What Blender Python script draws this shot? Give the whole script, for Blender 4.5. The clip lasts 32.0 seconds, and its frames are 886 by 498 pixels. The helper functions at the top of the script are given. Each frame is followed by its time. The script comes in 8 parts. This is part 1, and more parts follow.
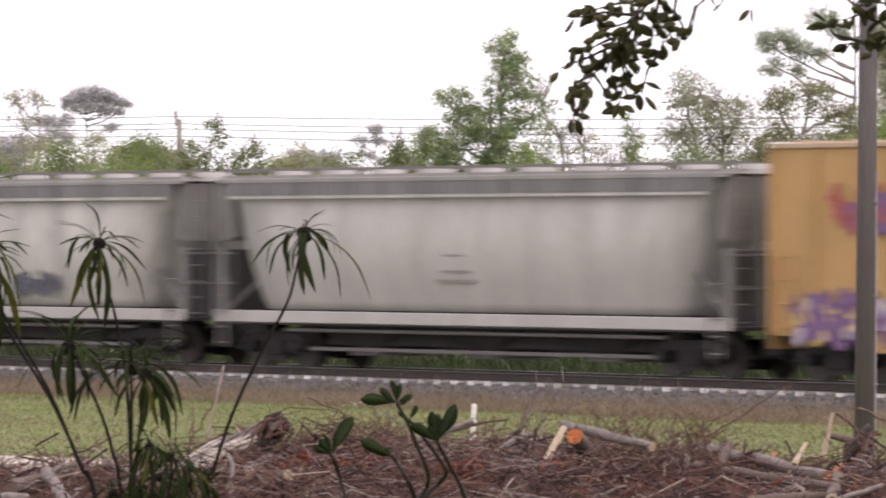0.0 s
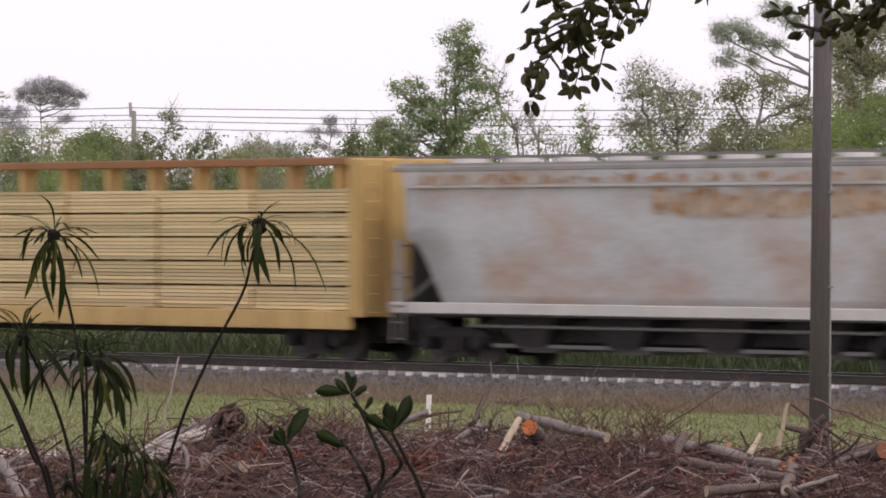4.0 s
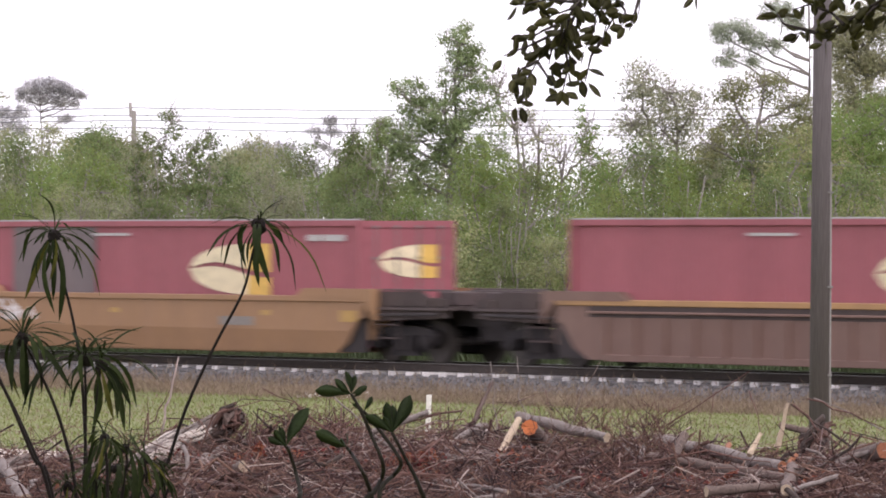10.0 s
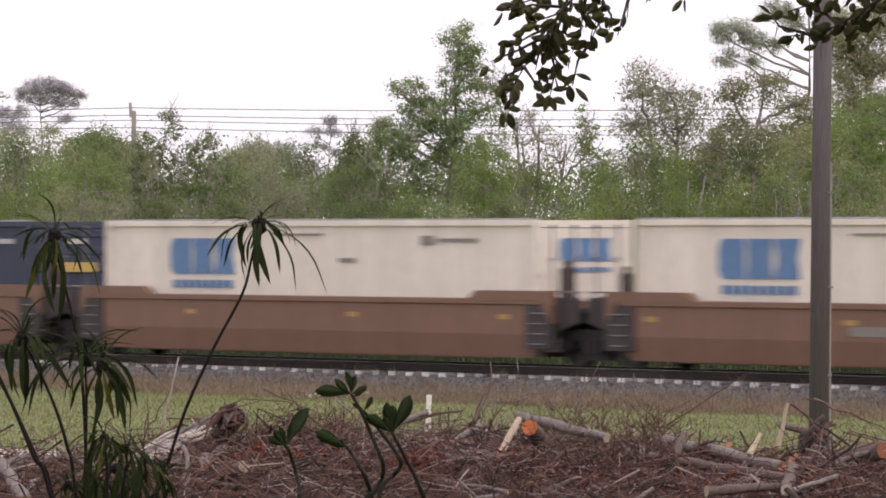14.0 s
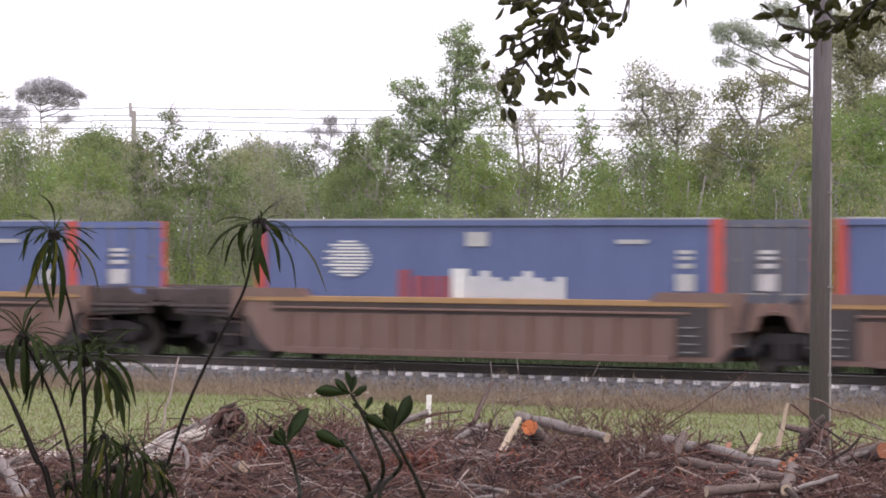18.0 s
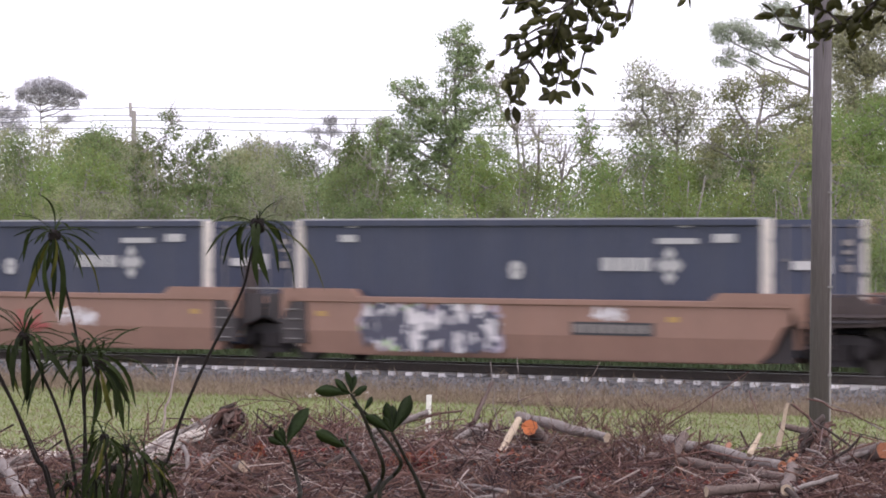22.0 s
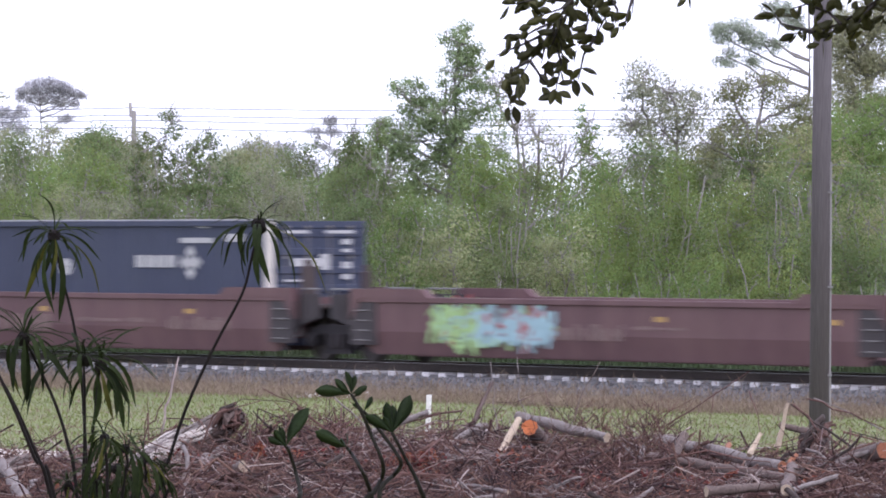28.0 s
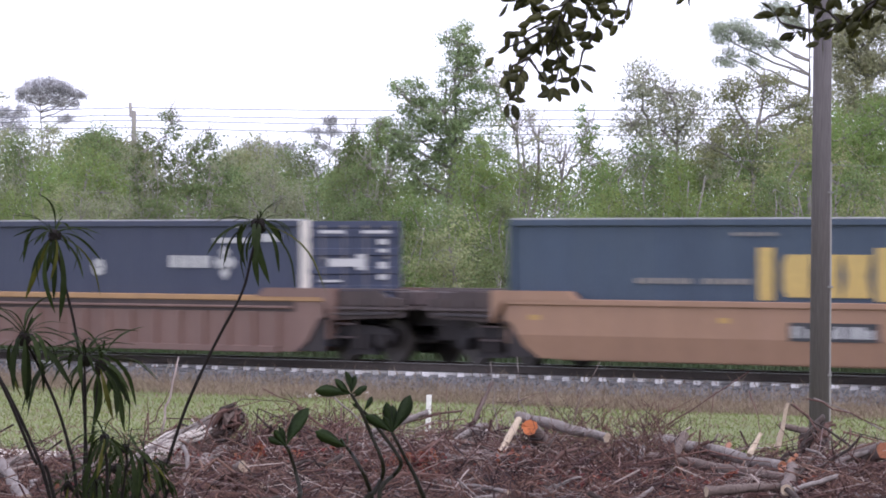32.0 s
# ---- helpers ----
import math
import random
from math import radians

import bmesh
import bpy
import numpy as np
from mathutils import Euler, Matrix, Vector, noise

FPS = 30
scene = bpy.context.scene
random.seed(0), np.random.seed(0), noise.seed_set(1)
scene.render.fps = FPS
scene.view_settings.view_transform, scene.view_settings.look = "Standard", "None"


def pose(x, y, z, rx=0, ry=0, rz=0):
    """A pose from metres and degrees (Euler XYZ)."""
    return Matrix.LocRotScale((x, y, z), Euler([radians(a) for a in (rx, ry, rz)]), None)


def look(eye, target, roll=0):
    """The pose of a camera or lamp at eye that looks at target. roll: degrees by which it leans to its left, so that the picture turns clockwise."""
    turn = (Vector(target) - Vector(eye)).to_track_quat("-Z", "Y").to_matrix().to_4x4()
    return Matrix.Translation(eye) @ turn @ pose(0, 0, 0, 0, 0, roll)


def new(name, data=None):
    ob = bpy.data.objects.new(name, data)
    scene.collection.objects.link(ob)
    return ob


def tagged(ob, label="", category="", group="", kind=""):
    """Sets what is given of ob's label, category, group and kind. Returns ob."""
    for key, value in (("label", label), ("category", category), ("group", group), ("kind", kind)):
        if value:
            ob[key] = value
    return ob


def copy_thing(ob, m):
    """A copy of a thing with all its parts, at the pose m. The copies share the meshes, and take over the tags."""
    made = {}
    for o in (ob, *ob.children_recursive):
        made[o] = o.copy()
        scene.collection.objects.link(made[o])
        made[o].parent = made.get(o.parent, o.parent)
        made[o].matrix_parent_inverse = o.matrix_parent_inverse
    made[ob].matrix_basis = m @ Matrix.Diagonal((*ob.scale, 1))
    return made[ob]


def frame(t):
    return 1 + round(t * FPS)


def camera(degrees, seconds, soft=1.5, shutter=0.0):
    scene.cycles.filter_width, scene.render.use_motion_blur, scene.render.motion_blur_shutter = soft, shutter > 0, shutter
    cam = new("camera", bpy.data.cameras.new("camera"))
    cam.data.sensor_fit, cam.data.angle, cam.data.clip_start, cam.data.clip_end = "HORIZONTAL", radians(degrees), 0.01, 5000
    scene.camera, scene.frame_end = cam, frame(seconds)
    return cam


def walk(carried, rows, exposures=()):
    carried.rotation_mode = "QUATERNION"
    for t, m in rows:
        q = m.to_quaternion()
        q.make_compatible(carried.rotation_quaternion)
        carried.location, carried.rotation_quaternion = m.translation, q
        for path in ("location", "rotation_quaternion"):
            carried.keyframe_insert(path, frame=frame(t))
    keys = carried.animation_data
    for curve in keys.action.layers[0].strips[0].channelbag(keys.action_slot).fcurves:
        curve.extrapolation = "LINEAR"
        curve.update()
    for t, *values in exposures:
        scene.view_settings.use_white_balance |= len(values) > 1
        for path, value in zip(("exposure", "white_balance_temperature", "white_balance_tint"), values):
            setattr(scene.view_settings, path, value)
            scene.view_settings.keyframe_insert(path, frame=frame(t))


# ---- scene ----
# ---------------------------------------------------------------- camera
EYE = 3.45            # eye height above the low ground by the railway
FOCAL = 10255.0       # focal length in picture widths of 1568
cam = camera(8.744, 32.0, soft=1.85, shutter=0.5)


def aim(dx, dy, roll=0.0):
    return pose(0, 0, EYE, 90 - 0.145 + math.degrees(dy / FOCAL), roll, math.degrees(dx / FOCAL))


walk(cam, [
    (0.0, aim(80, 15.5, -0.05)), (0.3, aim(170, 15.5, -0.05)), (0.5, aim(229, 16, -0.08)), (0.75, aim(248, 17, -0.08)),
    (1.0, aim(241, 19, -0.1)), (1.5, aim(130, 22, -0.12)), (2.0, aim(55, 23, -0.12)), (2.5, aim(-11, 23, -0.1)),
    (3.0, aim(-11, 14, -0.05)), (3.3, aim(-3, 5, 0)), (3.5, aim(0, 1.2)), (3.7, aim(0, 0)), (32.0, aim(0, 0))],
     exposures=[(0.0, 0.07, 6800, 17), (1.0, -0.08, 6850, 17), (2.0, 0.02, 6600, 18), (3.0, -0.34, 6800, 16), (3.6, -0.35, 6700, 17), (5.5, -0.25, 6550, 19), (6.5, -0.1, 6500, 18), (8.0, 0.1, 6500, 18),
                (10.0, 0.15, 6500, 18), (12.0, -0.06, 6600, 19), (13.0, -0.23, 6700, 18), (14.2, -0.22, 6700, 17), (16.0, 0.11, 6400, 18), (17.0, 0.16, 6350, 18), (20.0, 0.16, 6300, 18), (23.0, 0.17, 6150, 18),
                (25.0, 0.2, 6000, 18), (28.0, 0.26, 5650, 19), (32.0, 0.2, 5750, 18)])

# ---------------------------------------------------------------- sky and light
world = bpy.data.worlds.new("overcast_sky")
scene.world = world
world.use_nodes = True
wn, wl = world.node_tree.nodes, world.node_tree.links
wn.clear()
sky = wn.new("ShaderNodeTexSky")
sky.sky_type, sky.sun_disc = "NISHITA", False
sky.sun_elevation, sky.sun_rotation = radians(50), radians(60)
sky.air_density, sky.dust_density, sky.ozone_density = 1.0, 6.0, 1.0
veil = wn.new("ShaderNodeMixRGB")
veil.inputs[0].default_value = 0.86
veil.inputs[2].default_value = (10.5, 10.35, 11.1, 1)
back = wn.new("ShaderNodeBackground")
back.inputs["Strength"].default_value = 0.14
wout = wn.new("ShaderNodeOutputWorld")
wl.new(sky.outputs[0], veil.inputs[1])
wl.new(veil.outputs[0], back.inputs["Color"])
wl.new(back.outputs[0], wout.inputs["Surface"])

sun_data = bpy.data.lights.new("sun", "SUN")
sun_data.energy, sun_data.angle, sun_data.color = 1.1, radians(14), (1.0, 0.95, 0.88)
sun = new("sun", sun_data)
sun.matrix_world = look((30, 40, 60), (0, 100, 0))


# ---------------------------------------------------------------- materials
def material(name, color, rough=0.7, metal=0.0, vary=0.25, scale=3.0, fine=40.0, bump=0.2, dirt=None, dirt_amount=0.35,
             dirt_scale=0.6, stretch=(1, 1, 1), random_shift=0.0, island=False, translucent=0.0, spec=0.5, plant_shift=0.0):
    """Two scales of noise on the colour, dirt of its own shape, fine relief; random_shift varies it from piece to piece."""
    m = bpy.data.materials.new(name)
    m.use_nodes = True
    n, l = m.node_tree.nodes, m.node_tree.links
    bsdf = n["Principled BSDF"]
    bsdf.inputs["Roughness"].default_value, bsdf.inputs["Metallic"].default_value = rough, metal
    bsdf.inputs["Specular IOR Level"].default_value = spec
    tc, mp = n.new("ShaderNodeTexCoord"), n.new("ShaderNodeMapping")
    mp.inputs["Scale"].default_value = stretch
    l.new(tc.outputs["Object"], mp.inputs["Vector"])
    big, small = n.new("ShaderNodeTexNoise"), n.new("ShaderNodeTexNoise")
    big.inputs["Scale"].default_value, small.inputs["Scale"].default_value = scale, fine
    big.inputs["Detail"].default_value, small.inputs["Detail"].default_value = 5, 3
    for q in (big, small):
        l.new(mp.outputs[0], q.inputs["Vector"])
    add = n.new("ShaderNodeMath")
    add.operation = "ADD"
    l.new(big.outputs["Fac"], add.inputs[0])
    l.new(small.outputs["Fac"], add.inputs[1])
    ramp = n.new("ShaderNodeMapRange")
    ramp.inputs["From Min"].default_value, ramp.inputs["From Max"].default_value = 0.65, 1.35
    ramp.inputs["To Min"].default_value, ramp.inputs["To Max"].default_value = 1 - vary, 1 + vary
    l.new(add.outputs[0], ramp.inputs["Value"])
    value = ramp.outputs[0]
    if random_shift:
        rnd = n.new("ShaderNodeNewGeometry" if island else "ShaderNodeObjectInfo")
        r2 = n.new("ShaderNodeMapRange")
        r2.inputs["To Min"].default_value, r2.inputs["To Max"].default_value = 1 - random_shift, 1 + random_shift
        l.new(rnd.outputs["Random Per Island" if island else "Random"], r2.inputs["Value"])
        mul = n.new("ShaderNodeMath")
        mul.operation = "MULTIPLY"
        l.new(value, mul.inputs[0])
        l.new(r2.outputs[0], mul.inputs[1])
        value = mul.outputs[0]
    hsv = n.new("ShaderNodeHueSaturation")
    hsv.inputs["Color"].default_value = (*color, 1)
    l.new(value, hsv.inputs["Value"])
    out = hsv.outputs[0]
    if random_shift and island:
        r3 = n.new("ShaderNodeMapRange")
        r3.inputs["To Min"].default_value, r3.inputs["To Max"].default_value = 0.475, 0.525
        l.new(rnd.outputs["Random Per Island"], r3.inputs["Value"])
        l.new(r3.outputs[0], hsv.inputs["Hue"])
    if plant_shift:
        who, r5, r6, hs = n.new("ShaderNodeObjectInfo"), n.new("ShaderNodeMapRange"), n.new("ShaderNodeMapRange"), n.new("ShaderNodeHueSaturation")
        r5.inputs["To Min"].default_value, r5.inputs["To Max"].default_value = 0.5 + 0.06 * plant_shift, 0.5 - 0.09 * plant_shift
        r6.inputs["To Min"].default_value, r6.inputs["To Max"].default_value = 1 - plant_shift, 1 + plant_shift
        swap = n.new("ShaderNodeMath")
        swap.operation = "PINGPONG"
        swap.inputs[1].default_value = 0.37
        l.new(who.outputs["Random"], swap.inputs[0])
        r6.inputs["From Max"].default_value = 0.37
        l.new(who.outputs["Random"], r5.inputs["Value"])
        l.new(swap.outputs[0], r6.inputs["Value"])
        l.new(out, hs.inputs["Color"])
        l.new(r5.outputs[0], hs.inputs["Hue"])
        l.new(r6.outputs[0], hs.inputs["Value"])
        out = hs.outputs[0]
    if dirt:
        spots = n.new("ShaderNodeTexNoise")
        spots.inputs["Scale"].default_value, spots.inputs["Detail"].default_value = dirt_scale, 8
        spots.inputs["Roughness"].default_value = 0.65
        l.new(mp.outputs[0], spots.inputs["Vector"])
        r4 = n.new("ShaderNodeMapRange")
        r4.inputs["From Min"].default_value, r4.inputs["From Max"].default_value = 0.45, 0.72
        r4.inputs["To Max"].default_value = dirt_amount
        l.new(spots.outputs["Fac"], r4.inputs["Value"])
        mix = n.new("ShaderNodeMixRGB")
        mix.inputs[2].default_value = (*dirt, 1)
        l.new(r4.outputs[0], mix.inputs[0])
        l.new(out, mix.inputs[1])
        out = mix.outputs[0]
    l.new(out, bsdf.inputs["Base Color"])
    if bump:
        b = n.new("ShaderNodeBump")
        b.inputs["Strength"].default_value, b.inputs["Distance"].default_value = bump, 0.02
        l.new(small.outputs["Fac"], b.inputs["Height"])
        l.new(b.outputs[0], bsdf.inputs["Normal"])
    if translucent:
        tr, ms = n.new("ShaderNodeBsdfTranslucent"), n.new("ShaderNodeMixShader")
        l.new(out, tr.inputs["Color"])
        ms.inputs[0].default_value = translucent
        l.new(bsdf.outputs[0], ms.inputs[1])
        l.new(tr.outputs[0], ms.inputs[2])
        l.new(ms.outputs[0], n["Material Output"].inputs["Surface"])
    return m


# ---------------------------------------------------------------- mesh helpers
def part(name, bm, mat, parent=None, label=""):
    """Links a bmesh (or a mesh) as one object under a thing."""
    if isinstance(bm, bpy.types.Mesh):
        me = bm
    else:
        me = bpy.data.meshes.new(name)
        bm.to_mesh(me)
        bm.free()
    if mat and not me.materials:
        me.materials.append(mat)
    ob = new(name, me)
    ob.parent = parent
    if label:
        ob["label"] = label
    return ob


def empty(name, label, category, group="", m=None):
    ob = new(name)
    ob.empty_display_size = 0.3
    if m is not None:
        ob.matrix_basis = m
    return tagged(ob, label, category, group)


def box(bm, x0, x1, y0, y1, z0, z1, bevel=0.0, shear=0.0):
    """A box; shear moves its top along x."""
    r = bmesh.ops.create_cube(bm, size=1.0)
    for v in r["verts"]:
        t = v.co.z + 0.5
        v.co = Vector((x0 + (v.co.x + 0.5) * (x1 - x0) + shear * t, y0 + (v.co.y + 0.5) * (y1 - y0), z0 + t * (z1 - z0)))
    if bevel:
        edges = list({e for v in r["verts"] for e in v.link_edges})
        bmesh.ops.bevel(bm, geom=edges, offset=bevel, segments=1, affect="EDGES")
    return bm


def boxed(*a, **k):
    return box(bmesh.new(), *a, **k)


def prism(bm, profile, y0, y1):
    """Extrudes a polygon of (x, z) points from y0 to y1."""
    a = [bm.verts.new((x, y0, z)) for x, z in profile]
    b = [bm.verts.new((x, y1, z)) for x, z in profile]
    n = len(profile)
    bm.faces.new(a)
    bm.faces.new(b[::-1])
    for i in range(n):
        bm.faces.new((a[i], b[i], b[(i + 1) % n], a[(i + 1) % n]))
    bmesh.ops.recalc_face_normals(bm, faces=bm.faces)
    return bm


def rod(bm, p, q, r0, r1=None, sides=8):
    """A straight round bar from p to q."""
    p, q = Vector(p), Vector(q)
    r1 = r0 if r1 is None else r1
    m = Matrix.Translation((p + q) / 2) @ (q - p).to_track_quat("Z", "Y").to_matrix().to_4x4()
    bmesh.ops.create_cone(bm, cap_ends=True, segments=sides, radius1=r0, radius2=r1, depth=(q - p).length, matrix=m)
    return bm


def mesh_from(name, verts, faces, smooth=False):
    me = bpy.data.meshes.new(name)
    me.from_pydata([tuple(v) for v in verts], [], [tuple(f) for f in faces])
    if smooth:
        me.polygons.foreach_set("use_smooth", [True] * len(me.polygons))
    me.update()
    return me


def tube_arrays(path, radii, sides=6):
    """Vertices and faces of a tube along a path of points."""
    path = [Vector(p) for p in path]
    vs, fs = [], []
    for i, p in enumerate(path):
        d = (path[min(i + 1, len(path) - 1)] - path[max(i - 1, 0)])
        q = d.to_track_quat("Z", "Y")
        for k in range(sides):
            a = 2 * math.pi * k / sides
            vs.append(p + q @ Vector((math.cos(a) * radii[i], math.sin(a) * radii[i], 0)))
    for i in range(len(path) - 1):
        for k in range(sides):
            a, b = i * sides + k, i * sides + (k + 1) % sides
            fs.append((a, b, b + sides, a + sides))
    fs.append(tuple(range(sides))[::-1])
    fs.append(tuple(range((len(path) - 1) * sides, len(path) * sides)))
    return vs, fs


class Gather:
    """Joins many small pieces into one mesh."""

    def __init__(self):
        self.vs, self.fs = [], []

    def add(self, vs, fs):
        o = len(self.vs)
        self.vs += [tuple(v) for v in vs]
        self.fs += [tuple(i + o for i in f) for f in fs]

    def mesh(self, name, smooth=False):
        return mesh_from(name, self.vs, self.fs, smooth)


def quads_mesh(name, corners):
    """A mesh of loose four-cornered leaves from an array (n, 4, 3)."""
    n = len(corners)
    me = bpy.data.meshes.new(name)
    me.vertices.add(n * 4)
    me.vertices.foreach_set("co", np.asarray(corners, dtype=np.float32).reshape(-1))
    me.loops.add(n * 4)
    me.loops.foreach_set("vertex_index", np.arange(n * 4, dtype=np.int32))
    me.polygons.add(n)
    me.polygons.foreach_set("loop_start", np.arange(n, dtype=np.int32) * 4)
    me.update()
    me.validate()
    return me


def leaf_quads(centres, size, rng, droop=0.0, narrow=0.5, facing=None):
    """Kite-shaped leaves round the given centres, of random turn or facing roughly the ways given."""
    n = len(centres)
    a = rng.normal(size=(n, 3))
    a[:, 2] -= droop
    up = rng.normal(size=(n, 3))
    if facing is not None:
        up = facing + up * 0.55
        up /= np.linalg.norm(up, axis=1)[:, None] + 1e-9
        a -= up * np.sum(a * up, axis=1)[:, None]
    a /= np.linalg.norm(a, axis=1)[:, None]
    b = np.cross(a, up)
    b /= np.linalg.norm(b, axis=1)[:, None] + 1e-9
    s = (size * rng.uniform(0.6, 1.4, n))[:, None]
    w = s * narrow
    c = np.asarray(centres)
    fold = np.cross(a, b) * s * 0.15
    return np.stack([c - a * s * 0.5, c + b * w * 0.5 - a * s * 0.05 + fold, c + a * s * 0.5, c - b * w * 0.5 - a * s * 0.05 + fold], axis=1)
# ---------------------------------------------------------------- the railway line
TURN = 52.0
CT, ST = math.cos(radians(TURN)), math.sin(radians(TURN))
RAIL = 0.60           # top of rail
KS = 49.83            # layout units per metre along the line
SPEED = 22.09         # metres a second


def on_track(s, off=0.0, z=0.0):
    """Pose on the line: s metres along it, off metres beyond its centre, x along the line."""
    return pose(1.02 + s * CT + off * ST, 127.6 - s * ST + off * CT, RAIL + z, 0, 0, -TURN)


def steel(name, color, dirt=(0.16, 0.12, 0.09), amount=0.35, vary=0.14, rough=0.55, stretch=(1, 1, 0.25), **k):
    return material(name, color, rough=rough, vary=vary, scale=1.3, fine=14, bump=0.12, dirt=dirt, dirt_amount=amount,
                    dirt_scale=1.1, stretch=stretch, spec=0.3, **k)


black_steel = steel("black_steel", (0.036, 0.032, 0.034), (0.085, 0.065, 0.058), rough=0.85)
worn_steel = material("worn_wheel_steel", (0.055, 0.046, 0.042), rough=0.6, metal=0.3, scale=6)
white_paint = material("marking_white", (0.75, 0.74, 0.72), rough=0.6, vary=0.12, scale=8)
amber_mark = material("amber_reflector", (0.44, 0.27, 0.08), rough=0.5, vary=0.15, scale=8)
stencil_white = material("stencil_white", (0.46, 0.45, 0.44), rough=0.65, vary=0.2, scale=8)
yellow_mark = material("marking_yellow", (0.52, 0.36, 0.11), rough=0.5, vary=0.15, scale=8)
dark_mark = material("marking_black", (0.03, 0.03, 0.035), rough=0.6, scale=8)
red_mark = material("marking_red", (0.36, 0.085, 0.075), rough=0.6, scale=8)
blue_mark = material("marking_blue", (0.105, 0.205, 0.38), rough=0.6, scale=8)
grey_mark = material("marking_grey", (0.24, 0.215, 0.195), rough=0.7, scale=8)
lilac_paint = material("spray_lilac", (0.46, 0.40, 0.47), rough=0.6, scale=5)
pale_paint = material("spray_pale", (0.68, 0.64, 0.64), rough=0.6, scale=5)
stencil_brown = material("stencil_brown", (0.17, 0.115, 0.075), rough=0.65, vary=0.2, scale=8)
faded_paint = material("faded_scuffed_patch", (0.20, 0.135, 0.12), rough=0.7, vary=0.35, scale=5)
teal_paint = material("spray_teal", (0.22, 0.41, 0.37), rough=0.6, scale=5)
aqua_paint = material("spray_aqua", (0.32, 0.47, 0.50), rough=0.6, scale=5)
lime_paint = material("spray_lime", (0.34, 0.50, 0.20), rough=0.6, scale=5)
purple_paint = material("spray_purple", (0.17, 0.09, 0.20), rough=0.6, scale=5)
dust_tag = material("spray_faded_rose", (0.40, 0.27, 0.23), rough=0.7, scale=5)
ink_paint = material("spray_ink", (0.07, 0.07, 0.10), rough=0.6, scale=5)

NEAR = {}


def label_mat(k):
    return dict(white=white_paint, yellow=yellow_mark, black=dark_mark, red=red_mark, blue=blue_mark, grey=grey_mark)[k]


def marks(thing, name, rects, mat, y, label=""):
    """Painted bars on the near side: rows of x0, x1, z0, z1."""
    for x0, x1, z0, z1 in rects:
        part(name, boxed(x0, x1, y - 0.006, y + 0.002, z0, z1), mat, thing, label)


def end_marks(thing, name, rects, mat, x, label=""):
    for y0, y1, z0, z1 in rects:
        part(name, boxed(x - 0.002, x + 0.006, y0, y1, z0, z1), mat, thing, label)


def spray(thing, x0, x1, z0, z1, y, mats, seed, strokes=26, label=""):
    """Spray-painted lettering that cannot be read: bent strokes in layers of colour, each colour one part."""
    rng = random.Random(seed)
    for k, (mat, share) in enumerate(mats):
        g = Gather()
        for i in range(max(5, int(strokes * share * 2.9))):
            cx, cz = rng.uniform(x0, x1), rng.uniform(z0 + 0.1, z1 - 0.1)
            h, w = (z1 - z0) * rng.uniform(0.2, 0.55), min(0.16, (x1 - x0) / 26) * rng.uniform(0.3, 0.95)
            cz = z0 + (z1 - z0) * (0.5 + (rng.random() + rng.random() - 1) * 0.42)
            a, bend = rng.uniform(-0.7, 0.7) + rng.choice((0, 1.57)) * (rng.random() < 0.4), rng.uniform(-1.5, 1.5)
            pts = []
            for j in range(5):
                t = j / 4 - 0.5
                px, pz = t * h, bend * h * (t * t - 0.12)
                pts.append((cx + px * math.sin(a) + pz * math.cos(a), cz + px * math.cos(a) - pz * math.sin(a)))
            yy = y - 0.004 - 0.0022 * k - 0.00005 * i
            vs, fs = [], []
            for j, (px, pz) in enumerate(pts):
                qx, qz = pts[min(j + 1, 4)][0] - pts[max(j - 1, 0)][0], pts[min(j + 1, 4)][1] - pts[max(j - 1, 0)][1]
                ln = math.hypot(qx, qz) + 1e-6
                ox, oz = -qz / ln * w, qx / ln * w
                for s in (-1, 1):
                    vs.append((px + s * ox, yy, min(z1 + 0.08, max(z0 - 0.02, pz + s * oz))))
            for j in range(4):
                fs.append((2 * j, 2 * j + 1, 2 * j + 3, 2 * j + 2))
            g.add(vs, fs)
        tagged(part("spray_paint", g.mesh("spray_paint"), mat, thing, label), kind="stuff")


# ---- running gear, shared by all wagons
WHEEL_R = 0.483


def wheelset_mesh():
    bm = bmesh.new()
    for y in (-0.75, 0.75):
        s = 1 if y > 0 else -1
        rod(bm, (0, y - 0.065, 0), (0, y + 0.065, 0), WHEEL_R, sides=28)
        rod(bm, (0, y - s * 0.09, 0), (0, y - s * 0.06, 0), WHEEL_R + 0.028, sides=28)
        rod(bm, (0, y + s * 0.05, 0), (0, y + s * 0.09, 0), 0.14, sides=12)
        for k in range(6):
            a = k * math.pi / 3
            box(bm, 0.25 * math.cos(a) - 0.04, 0.25 * math.cos(a) + 0.04, y + s * 0.06, y + s * 0.072,
                0.25 * math.sin(a) - 0.04, 0.25 * math.sin(a) + 0.04)
    rod(bm, (0, -1.05, 0), (0, 1.05, 0), 0.085, sides=10)
    me = bpy.data.meshes.new("wheelset")
    bm.to_mesh(me)
    bm.free()
    me.materials.append(worn_steel)
    return me


